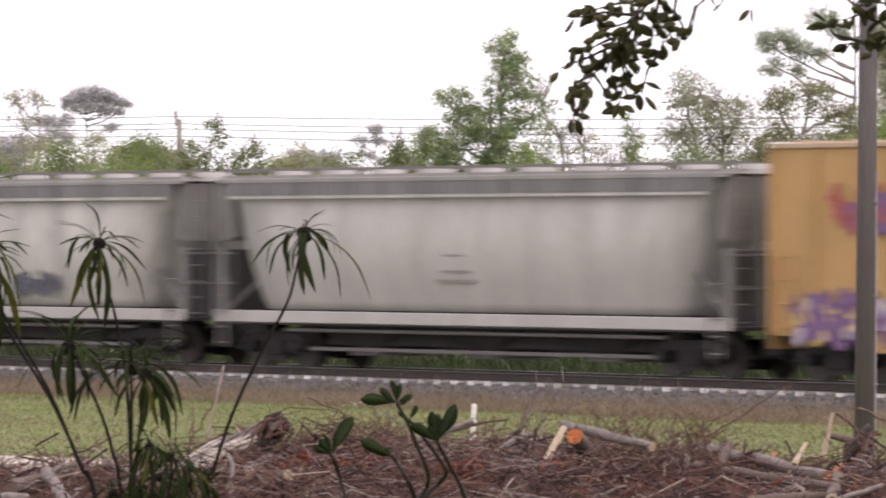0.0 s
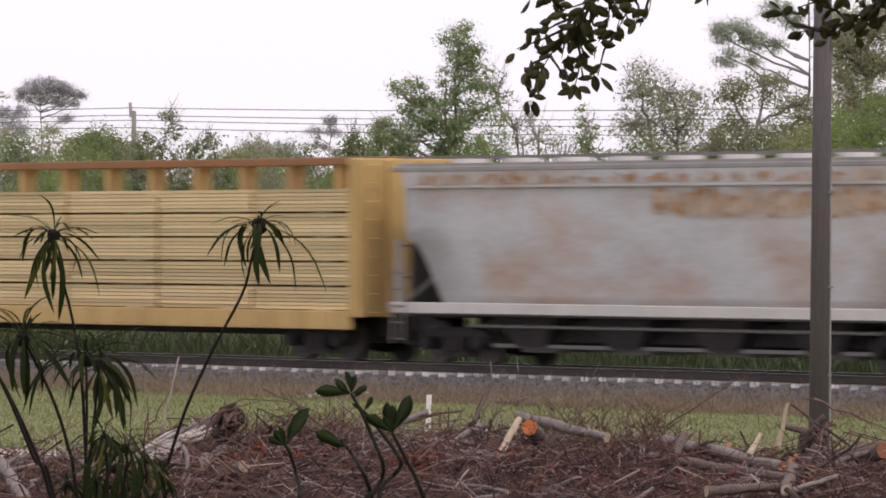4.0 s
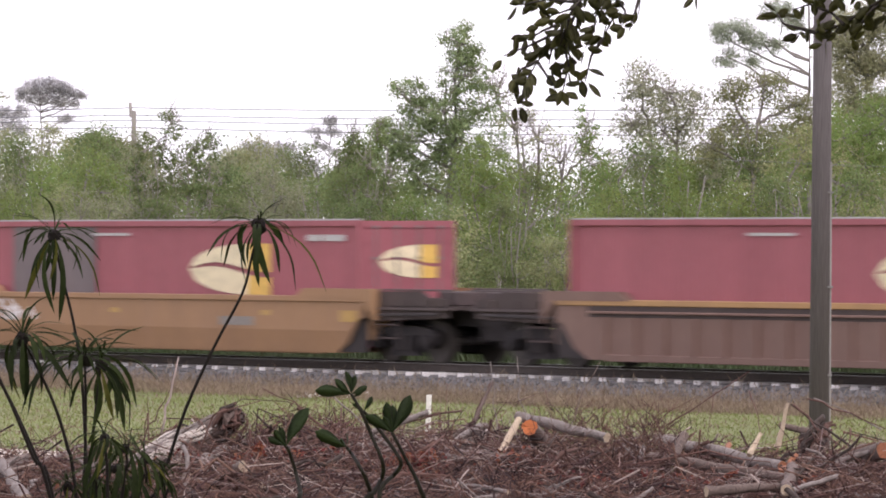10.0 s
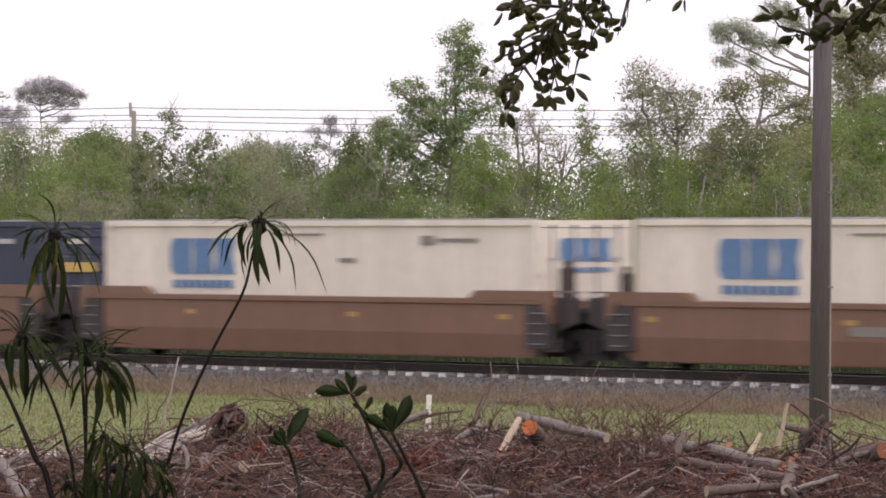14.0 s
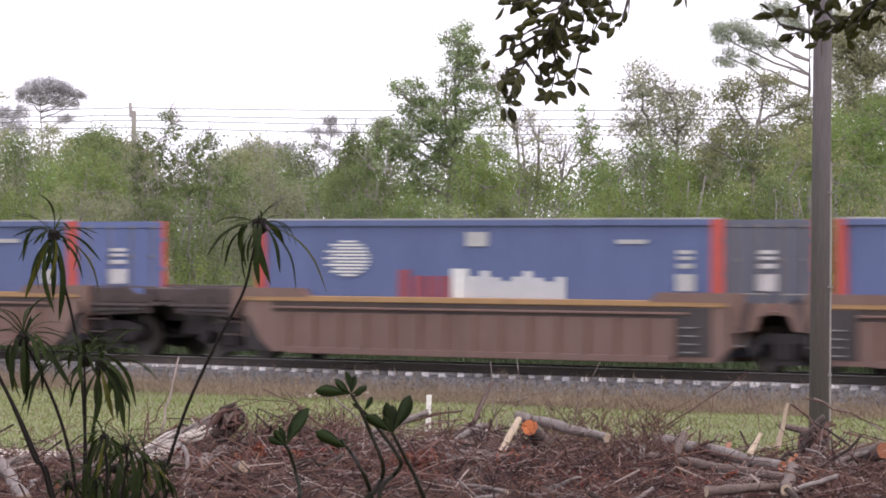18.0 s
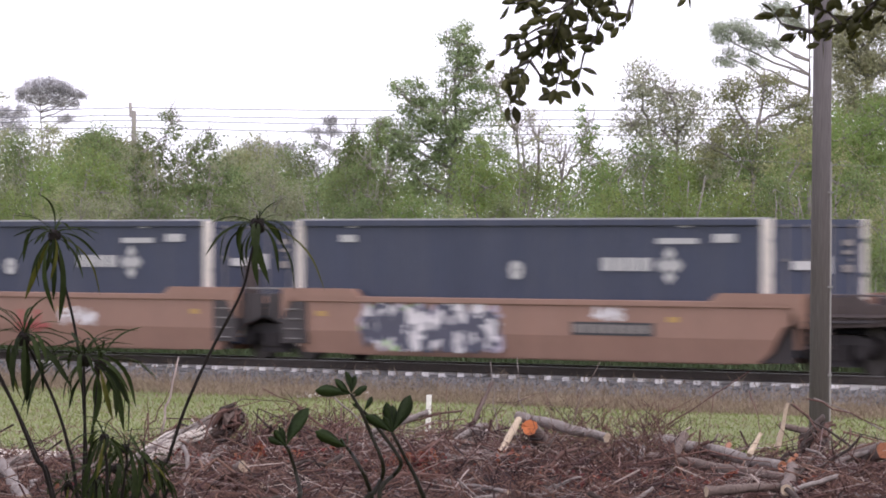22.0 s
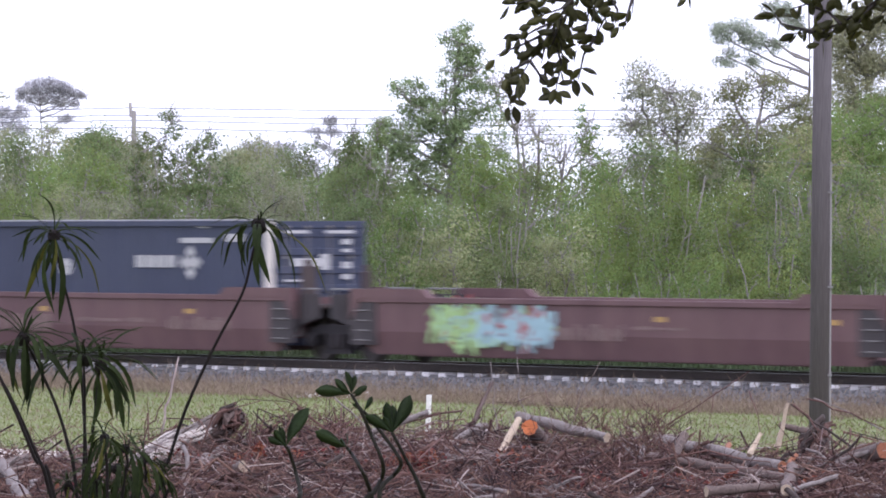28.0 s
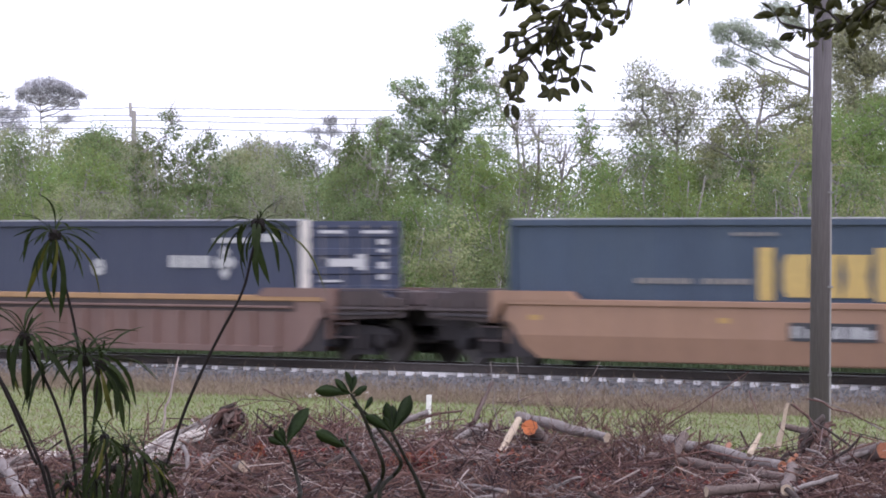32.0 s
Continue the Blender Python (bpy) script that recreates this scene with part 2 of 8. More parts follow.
def frame_mesh():
    """One cast side frame with its bearings and springs."""
    bm = bmesh.new()
    y0, y1 = -0.11, 0.11
    prism(bm, [(-1.18, 0.62), (-1.05, 0.74), (-0.5, 0.82), (0.5, 0.82), (1.05, 0.74), (1.18, 0.62), (1.12, 0.46), (0.78, 0.46),
               (0.72, 0.58), (0.45, 0.64), (0.36, 0.32), (-0.36, 0.32), (-0.45, 0.64), (-0.72, 0.58), (-0.78, 0.46), (-1.12, 0.46)], y0, y1)
    prism(bm, [(-0.52, 0.17), (0.52, 0.17), (0.36, 0.32), (-0.36, 0.32)], y0, y1)
    for x in (-0.22, 0, 0.22):
        rod(bm, (x, -0.14, 0.3), (x, -0.14, 0.62), 0.085, sides=10)
    for x in (-0.89, 0.89):
        rod(bm, (x, -0.24, 0.483), (x, 0.1, 0.483), 0.155, sides=14)
        rod(bm, (x, -0.27, 0.483), (x, -0.24, 0.483), 0.10, sides=10)
    me = bpy.data.meshes.new("side_frame")
    bm.to_mesh(me)
    bm.free()
    me.materials.append(black_steel)
    return me


WHEELSET, SIDE_FRAME = wheelset_mesh(), frame_mesh()
BOLSTER = None
TURNING = []          # wheelsets and the wagon on which each one rolls


def bogie(thing, x):
    """A two-axle bogie under the wagon at x."""
    global BOLSTER
    if BOLSTER is None:
        bm = boxed(-0.22, 0.22, -1.0, 1.0, 0.42, 0.74, 0.03)
        rod(bm, (0, 0, 0.7), (0, 0, 0.95), 0.2, sides=12)
        box(bm, -1.0, 1.0, -0.12, 0.12, 0.5, 0.6)
        # added blocks that make the space between the side frames solid dark
        for q in (-0.38, 0.38):
            box(bm, q - 0.06, q + 0.06, -0.8, 0.8, 0.24, 0.42)
            box(bm, q - 0.14, q + 0.14, -0.62, 0.62, 0.42, 0.66)
        BOLSTER = bpy.data.meshes.new("bogie")
        bm.to_mesh(BOLSTER)
        bm.free()
        BOLSTER.materials.append(black_steel)
    b = part("bogie", BOLSTER, None, thing, "black steel two-axle bogie")
    b.location = (x, 0, 0)
    for y, r in ((-1.0, 0), (1.0, 180)):
        f = part("side_frame", SIDE_FRAME, None, b)
        f.matrix_basis = pose(0, y, 0, 0, 0, r)
    for dx in (-0.89, 0.89):
        w = part("wheelset", WHEELSET, None, b)
        w.location = (dx, 0, WHEEL_R)
        TURNING.append((w, thing, x + dx))
    return b


def coupler(thing, x, way):
    bm = boxed(x, x + way * 0.75, -0.1, 0.1, 0.78, 0.95, 0.02)
    box(bm, x + way * 0.55, x + way * 0.85, -0.17, 0.15, 0.72, 1.0, 0.03)
    part("coupler", bm, black_steel, thing)
    # added block that draws the darkness between the cars
    part("coupler_yoke", boxed(min(x - way * 0.25, x + way * 0.3), max(x - way * 0.25, x + way * 0.3), -0.42, 0.42, 0.5, 1.08, 0.03), black_steel, thing)
    pts = [Vector((x + way * (0.1 + 0.7 * i / 6), -0.35 + 0.05 * i, 0.75 - 0.38 * math.sin(math.pi * i / 6))) for i in range(7)]
    part("brake_hose", mesh_from("brake_hose", *tube_arrays(pts, [0.03] * 7, 6), True), black_steel, thing)


def ladder(thing, x, y, z0, z1, w, along, mat, n=7):
    """Grab irons: along 'x' on a side, 'y' on an end."""
    bm = bmesh.new()
    for i in range(n):
        z = z0 + (z1 - z0) * i / (n - 1)
        if along == "x":
            rod(bm, (x - w / 2, y, z), (x + w / 2, y, z), 0.016, sides=5)
        else:
            rod(bm, (x, y - w / 2, z), (x, y + w / 2, z), 0.016, sides=5)
    for s in (-1, 1):
        if along == "x":
            rod(bm, (x + s * w / 2, y, z0 - 0.1), (x + s * w / 2, y, z1 + 0.1), 0.02, sides=5)
        else:
            rod(bm, (x, y + s * w / 2, z0 - 0.1), (x, y + s * w / 2, z1 + 0.1), 0.02, sides=5)
    return part("ladder", bm, mat, thing)


# ---- covered hopper
def covered_hopper(length, paint, sill_paint, label, group, rounded=True, under=None, spots=()):
    t = empty("covered_hopper_wagon", label, "hopper wagon", group)
    L = length / 2
    zs, ze = 1.33, 4.30
    # body: cross-sections from the sill to the eave, long at the top and short at the bottom
    prof = []
    for i in range(15):
        u = i / 14
        z = zs + u * (ze - zs)
        bulge = (1.38 + 0.22 * math.sin(math.pi * min(1, u * 1.12)) - (0.12 * max(0, u - 0.85) / 0.15)) if rounded else 1.50 + 0.03 * math.sin(math.pi * u)
        slope = 1.35 * max(0.0, 1 - u * 1.15) ** 0.6 if rounded else 1.3 * max(0.0, 1 - u * 2.0) ** 0.6
        prof.append((z, bulge, L - 0.55 - slope))
    bm = bmesh.new()
    rings = []
    NS = 10
    for z, b, l in prof:
        r = [bm.verts.new((l * (2 * k / NS - 1), -b, z)) for k in range(NS + 1)]
        r += [bm.verts.new((l * (1 - 2 * k / NS), b, z)) for k in range(NS + 1)]
        rings.append(r)
    n = len(rings[0])
    for a, b in zip(rings, rings[1:]):
        for k in range(n):
            f = bm.faces.new((a[k], a[(k + 1) % n], b[(k + 1) % n], b[k]))
            f.smooth = True
    bm.faces.new(rings[0][::-1])
    bm.faces.new(rings[-1])
    for e in bm.edges:
        ys = [v.co.y for v in e.verts]
        if len(e.link_faces) == 2 and (e.link_faces[0].normal.angle(e.link_faces[1].normal, 0) > 0.6):
            e.smooth = False
    part("body", bm, paint, t)
    for s in (-1, 1):
        part("side_sill", boxed(-L, L, s * 1.52 - 0.06, s * 1.52 + 0.06, 1.03 if rounded else 1.12, 1.30 if rounded else 1.36, 0.015), sill_paint, t)
        part("eave_rail", boxed(-L + 0.05, L - 0.05, s * 1.50 - 0.05, s * 1.50 + 0.05, 4.22, 4.33, 0.015), hopper_roof, t)
        # band under the eave, darker than the body on rounded hoppers
        part("roof_fascia", boxed(-L + 0.45, L - 0.45, min(s * 1.47, s * 1.535), max(s * 1.47, s * 1.535), 3.94, 4.22), fascia_grey if rounded else paint, t, "band along the side under the roof")
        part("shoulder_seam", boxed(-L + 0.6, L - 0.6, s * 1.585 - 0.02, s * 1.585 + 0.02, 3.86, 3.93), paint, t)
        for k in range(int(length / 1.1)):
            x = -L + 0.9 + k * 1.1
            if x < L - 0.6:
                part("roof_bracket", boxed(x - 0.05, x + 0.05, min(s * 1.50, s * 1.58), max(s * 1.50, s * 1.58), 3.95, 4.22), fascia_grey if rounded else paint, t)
    # thin black strip along the underside of each sill
    for s in (-1, 1):
        part("sill_flange", boxed(-L + 0.1, L - 0.1, s * 1.50 - 0.08, s * 1.50 + 0.08, 0.99 if rounded else 1.08, 1.03 if rounded else 1.12), black_steel, t)
    # roof, walkway and hatches
    bm = bmesh.new()
    prism(bm, [(-L + 0.1, 4.3), (L - 0.1, 4.3), (L - 0.2, 4.40), (-L + 0.2, 4.40)], -1.45, 1.45)
    part("roof", bm, hopper_roof, t)
    for s in (-1, 1):
        part("roof_walkway", boxed(-L, L, s * 1.05 - 0.22, s * 1.05 + 0.22, 4.52, 4.56), steel_grey, t)
    for k in range(10):
        x = -L + length * (k + 0.5) / 10
        bm = bmesh.new()
        rod(bm, (x, 0, 4.38), (x, 0, 4.52), 0.42, 0.4, 16)
        part("hatch", bm, sill_paint, t)
    # ends: slope sheets, posts, platform
    for s in (-1, 1):
        part("end_platform", boxed(min(s * L, s * (L - 2.2)), max(s * L, s * (L - 2.2)), -1.4, 1.4, 1.03, 1.10), under or black_steel, t)
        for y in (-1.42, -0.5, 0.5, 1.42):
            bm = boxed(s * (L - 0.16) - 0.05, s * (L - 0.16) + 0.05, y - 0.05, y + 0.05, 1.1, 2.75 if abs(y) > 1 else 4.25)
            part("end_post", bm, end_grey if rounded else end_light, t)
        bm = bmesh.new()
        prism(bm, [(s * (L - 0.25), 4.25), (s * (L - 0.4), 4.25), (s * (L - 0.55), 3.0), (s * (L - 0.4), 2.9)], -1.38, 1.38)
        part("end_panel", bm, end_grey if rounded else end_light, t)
        for z in (1.9, 2.6):
            part("end_rail", rod(bmesh.new(), (s * (L - 0.1), -1.45, z), (s * (L - 0.1), 1.45, z), 0.025, sides=6), steel_grey, t)
        for y in (-1, 1):
            part("end_brace", rod(bmesh.new(), (s * (L - 0.1), y * 1.4, 1.2), (s * (L - 2.3), y * 0.9, 2.7), 0.05, sides=6), steel_grey, t)
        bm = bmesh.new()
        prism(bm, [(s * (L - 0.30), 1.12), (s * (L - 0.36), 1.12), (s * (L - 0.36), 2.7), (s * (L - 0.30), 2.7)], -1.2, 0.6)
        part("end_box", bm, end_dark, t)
        ladder(t, s * (L - 0.05), -1.1 * s, 1.2, 4.2, 0.45, "y", steel_grey, 9)
        ladder(t, s * (L - 0.35), -1.6, 0.55, 2.0, 0.42, "x", steel_grey, 5)
        bogie(t, s * (L - 1.75))
        coupler(t, s * L, s)
    # discharge bays
    for k in range(3 if rounded else 4):
        nb = 3 if rounded else 4
        w = (length - 5.6) / nb
        x = -L + 2.8 + w * (k + 0.5)
        bm = bmesh.new()
        top = [bm.verts.new((x + a * w * (0.48 if rounded else 0.41), b * 1.35, 1.34)) for a, b in ((-1, -1), (1, -1), (1, 1), (-1, 1))]
        bot = [bm.verts.new((x + a * (0.45 if rounded else w * 0.15), b * (0.75 if rounded else 1.1), 0.42)) for a, b in ((-1, -1), (1, -1), (1, 1), (-1, 1))]
        for i in range(4):
            bm.faces.new((top[i], bot[i], bot[(i + 1) % 4], top[(i + 1) % 4]))
        bm.faces.new(bot)
        part("discharge_bay", bm, under or black_steel, t)
        part("outlet_gate", boxed(x - 0.6, x + 0.6, -0.85, 0.85, 0.30, 0.44, 0.02), steel_grey, t)
    bm = boxed(-L + 1.5, L - 1.5, -0.25, 0.25, 0.70, 1.1)
    part("centre_sill", bm, black_steel, t)
    if not under:
        # added black box that gives the darkness under the wagon
        part("underframe_box", boxed(-L + 3.4, L - 3.4, -0.8, 0.8, 0.52, 1.02, 0.03), black_steel, t)
    for s in (-1, 1):
        part("side_pipe", rod(bmesh.new(), (-L + 2.4, s * 1.25, 0.86), (L - 2.4, s * 1.25, 0.86), 0.04, sides=6), steel_grey, t)
        part("gate_rail", boxed(-L + 3.0, L - 3.0, s * 1.0 - 0.04, s * 1.0 + 0.04, 0.40, 0.48), steel_grey, t)
    for name, rects, k in spots:
        marks(t, name, rects, label_mat(k), -1.60)
    return t


steel_grey = steel("weathered_grey_steel", (0.20, 0.19, 0.185))
# rounded hoppers' ends: shade put into a grey darker than the body
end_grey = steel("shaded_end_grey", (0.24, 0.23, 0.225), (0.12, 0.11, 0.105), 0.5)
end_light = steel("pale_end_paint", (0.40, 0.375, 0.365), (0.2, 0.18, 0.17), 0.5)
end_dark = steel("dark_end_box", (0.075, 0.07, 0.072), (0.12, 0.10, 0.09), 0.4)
fascia_grey = steel("dark_fascia_grey", (0.20, 0.19, 0.195), (0.10, 0.095, 0.095), 0.6)


hopper_roof = steel("dusty_hopper_roof", (0.30, 0.285, 0.275), (0.16, 0.15, 0.145), 0.5)


# ---- boxcars
def boxcar(length, paint, door_paint, top, label, group, plug=True, white_end=True, ribs=5, seams=True, door_at=(0.0, 4.9), roof_paint=None):
    t = empty("boxcar", label, "boxcar", group)
    L = length / 2
    d0, d1 = door_at[0] - door_at[1] / 2, door_at[0] + door_at[1] / 2
    b0, eave = 0.98, top
    W = 1.42
    part("floor", boxed(-L, L, -W, W, b0, b0 + 0.18), black_steel, t)
    for s in (-1, 1):
        y0, y1 = (s * W - 0.03, s * W + 0.03)
        for x0, x1 in ((-L, d0), (d1, L)):
            part("side_panel", boxed(x0, x1, y0, y1, b0 - 0.02, eave), paint, t)
            for k in range(ribs + 1):
                x = x0 + (x1 - x0) * k / ribs
                x = min(max(x, x0 + 0.06), x1 - 0.06)
                part("side_post", boxed(x - 0.07, x + 0.07, s * (W + 0.06) - 0.03, s * (W + 0.06) + 0.03, b0, eave - 0.08, 0.015), paint, t)
            if seams:
                for z in (1.85, 2.85, 3.85) if plug else (1.45, 1.85, 2.25, 2.65, 3.05, 3.45, 3.85):
                    part("side_rib", boxed(x0 + 0.25, x1 - 0.2, s * (W + 0.05) - 0.03, s * (W + 0.05) + 0.03, z - 0.035, z + 0.035, 0.01), paint, t)
        part("door_header", boxed(d0, d1, s * W - 0.03, s * W + 0.05, eave - 0.2, eave), paint, t)
        # doors
        nd = 2
        for k in range(nd):
            x0, x1 = d0 + (d1 - d0) * k / nd, d0 + (d1 - d0) * (k + 1) / nd
            mat = door_paint if not isinstance(door_paint, (list, tuple)) else door_paint[k]
            dr = part("door", boxed(x0 + 0.015, x1 - 0.015, s * (W + 0.06) - 0.05, s * (W + 0.06) + 0.03, b0 + 0.12, eave - 0.12, 0.01), mat, t)
            if plug:
                for z in (1.75, 2.7, 3.6):
                    part("door_rib", boxed(x0 + 0.1, x1 - 0.1, s * (W + 0.12) - 0.025, s * (W + 0.12) + 0.025, z - 0.04, z + 0.04, 0.01), mat, dr)
                bm = bmesh.new()
                for xx in (x0 + 0.5, x1 - 0.5):
                    rod(bm, (xx, s * (W + 0.13), b0 + 0.15), (xx, s * (W + 0.13), eave - 0.15), 0.03, sides=6)
                part("lock_rod", bm, mat, dr)
            else:
                nr = 14 if k else 4
                for i in range(nr):
                    z = b0 + 0.3 + (eave - b0 - 0.6) * i / (nr - 1)
                    part("door_rib", boxed(x0 + 0.05, x1 - 0.05, s * (W + 0.12) - 0.03, s * (W + 0.12) + 0.03, z - 0.045, z + 0.045, 0.015), mat, dr)
        bm = boxed(d0 - 2.2, d1 + 2.2, s * (W + 0.07) - 0.05, s * (W + 0.07) + 0.05, b0 - 0.06, b0 + 0.04, 0.01)
        part("door_track", bm, paint, t)
        bm = bmesh.new()
        prism(bm, [(-L + 2.6, b0), (-L + 3.3, b0 - 0.34), (L - 3.3, b0 - 0.34), (L - 2.6, b0)], s * W - 0.04, s * W + 0.04)
        part("side_sill", bm, paint, t)
        part("eave", boxed(-L, L, s * (W + 0.04) - 0.06, s * (W + 0.04) + 0.06, eave - 0.04, eave + 0.07, 0.015), roof_paint or paint, t)
        ladder(t, L - 0.55, s * (W + 0.13), b0 + 0.15, eave - 0.5 if ribs > 5 else b0 + 1.6, 0.5, "x", paint, 5)
        ladder(t, -L + 0.55, s * (W + 0.13), b0 + 0.15, b0 + 1.6, 0.5, "x", paint, 4)
    # roof with ribs
    bm = bmesh.new()
    for x0, x1 in ((-L, L),):
        vs = [(x, y, z) for x in (x0, x1) for y, z in ((-W - 0.05, eave + 0.04), (0, eave + 0.11), (W + 0.05, eave + 0.04))]
        v = [bm.verts.new(c) for c in vs]
        lo = [bm.verts.new((c[0], c[1], eave - 0.04)) for c in vs]
        bm.faces.new((v[0], v[3], v[4], v[1]))
        bm.faces.new((v[1], v[4], v[5], v[2]))
        bm.faces.new((v[0], v[1], v[2], lo[2], lo[1], lo[0]))
        bm.faces.new((v[5], v[4], v[3], lo[3], lo[4], lo[5]))
        bm.faces.new((v[0], lo[0], lo[3], v[3]))
        bm.faces.new((v[2], v[5], lo[5], lo[2]))
    part("roof", bm, roof_paint or paint, t)
    for k in range(12):
        x = -L + length * (k + 0.5) / 12
        part("roof_rib", boxed(x - 0.05, x + 0.05, -W, W, eave + 0.03, eave + 0.13), roof_paint or paint, t)
    # corrugated ends
    for s in (-1, 1):
        split = eave - 0.55 if white_end else eave
        part("end_wall", boxed(s * L - 0.03, s * L + 0.03, -W - 0.02, W + 0.02, b0 - 0.3, split), paint, t)
        if white_end:
            part("end_band", boxed(s * L - 0.035, s * L + 0.035, -W - 0.03, W + 0.03, split, eave + 0.1), white_paint, t, "white excess-height band")
        nr = 8 if white_end else 10
        for i in range(nr):
            z = b0 + 0.2 + (split - b0 - 0.4) * i / (nr - 1)
            bm = bmesh.new()
            prism(bm, [(s * L, z - 0.13), (s * (L + 0.12), z - 0.05), (s * (L + 0.12), z + 0.05), (s * L, z + 0.13)], -W + 0.1, W - 0.1)
            part("end_corrugation", bm, paint, t)
        ladder(t, s * (L + 0.16), -s * 1.1, b0 + 0.1, eave - 0.4, 0.5, "y", paint, 9)
        part("end_walkway", boxed(min(s * L, s * (L + 0.35)), max(s * L, s * (L + 0.35)), -1.3, 1.3, b0 + 0.05, b0 + 0.1), black_steel, t)
        bm = bmesh.new()
        rod(bm, (s * (L + 0.2), 0.8, 2.2), (s * (L + 0.26), 0.8, 2.2), 0.27, sides=16)
        part("brake_wheel", bm, black_steel, t)
        bogie(t, s * (L - 1.75))
        coupler(t, s * (L + 0.05), s)
    part("centre_sill", boxed(-L, L, -0.25, 0.25, 0.62, 1.0), black_steel, t)
    bm = boxed(-1.2, 0.3, -0.5, 0.4, 0.5, 0.85, 0.04)
    rod(bm, (0.8, -0.4, 0.7), (1.6, -0.4, 0.7), 0.2, sides=12)
    part("brake_gear", bm, bay_brown, t)
    return t


# ---- lumber car and its load
def centrebeam_car(length, paint, label):
    t = empty("lumber_flatcar", label, "flatcar")
    L = length / 2
    part("deck", boxed(-L + 0.3, L - 0.3, -1.42, 1.42, 1.02, 1.12), paint, t)
    for s in (-1, 1):
        part("side_sill", boxed(-L + 0.3, L - 0.3, s * 1.42 - 0.06, s * 1.42 + 0.06, 0.72, 1.14, 0.015), paint, t)
        bm = bmesh.new()
        box(bm, s * (L - 0.3) - 0.12, s * (L - 0.3) + 0.12, -1.42, 1.42, 1.0, 4.55, 0.02)
        part("bulkhead", bm, paint, t)
        for y in (-1.3, -0.45, 0.45, 1.3):
            part("bulkhead_post", boxed(s * (L - 0.12) - 0.08, s * (L - 0.12) + 0.08, y - 0.07, y + 0.07, 1.0, 4.5), paint, t)
        ladder(t, s * (L - 0.0), -s * 1.0, 1.1, 4.4, 0.5, "y", paint, 9)
        bogie(t, s * (L - 2.0))
        coupler(t, s * L, s)
    part("centre_sill", boxed(-L, L, -0.3, 0.3, 0.55, 1.05), black_steel, t)
    part("top_chord", boxed(-L + 0.3, L - 0.3, -0.35, 0.35, 4.42, 4.6, 0.02), rusty_chord, t, "rust-brown top chord")
    n = 12
    for k in range(n + 1):
        x = -L + 0.6 + (length - 1.2) * k / n
        part("centre_post", boxed(x - 0.09, x + 0.09, -0.2, 0.2, 1.1, 4.45), paint, t)
    for k in range(n * 2):
        x = -L + 0.6 + (length - 1.2) * (k + 0.5) / n / 2
        part("stake_pocket", boxed(x - 0.06, x + 0.06, -1.52, -1.46, 0.8, 1.1), paint, t)
    return t


lumber_wood = material("sawn_lumber", (0.66, 0.50, 0.27), rough=0.8, vary=0.18, scale=2, fine=30, stretch=(0.2, 1, 1), random_shift=0.22, island=True, bump=0.3)
# black for the well car ends, with the shade of the gaps in it
bay_black = steel("shaded_bay_black", (0.045, 0.038, 0.040), (0.10, 0.08, 0.075), 0.4)
gear_brown = steel("dark_end_steel", (0.068, 0.052, 0.050), (0.12, 0.085, 0.072), 0.5, rough=0.8)
bay_brown = steel("dark_ladder_bay", (0.075, 0.056, 0.056), (0.14, 0.10, 0.09), 0.5)
rusty_chord = steel("rusty_chord", (0.26, 0.12, 0.05))


def lumber_mesh(length, rng, rows):
    g = Gather()
    z = 0.0
    for layer in range(6 if len(rows) > 1 else 1):
        h = 0.085
        for row, y in enumerate(rows):
            j = rng.uniform(-0.03, 0.03)
            o = rng.uniform(-0.012, 0.012)
            x0, x1 = -length / 2 + j, length / 2 + j
            vs = [(x, yy + o, zz) for x in (x0, x1) for yy in (y, y + 0.29) for zz in (z + 0.006, z + h - 0.006)]
            g.add(vs, [(0, 1, 3, 2), (4, 6, 7, 5), (0, 4, 5, 1), (2, 3, 7, 6), (1, 5, 7, 3), (0, 2, 6, 4)])
        z += h
    return g.mesh("board")


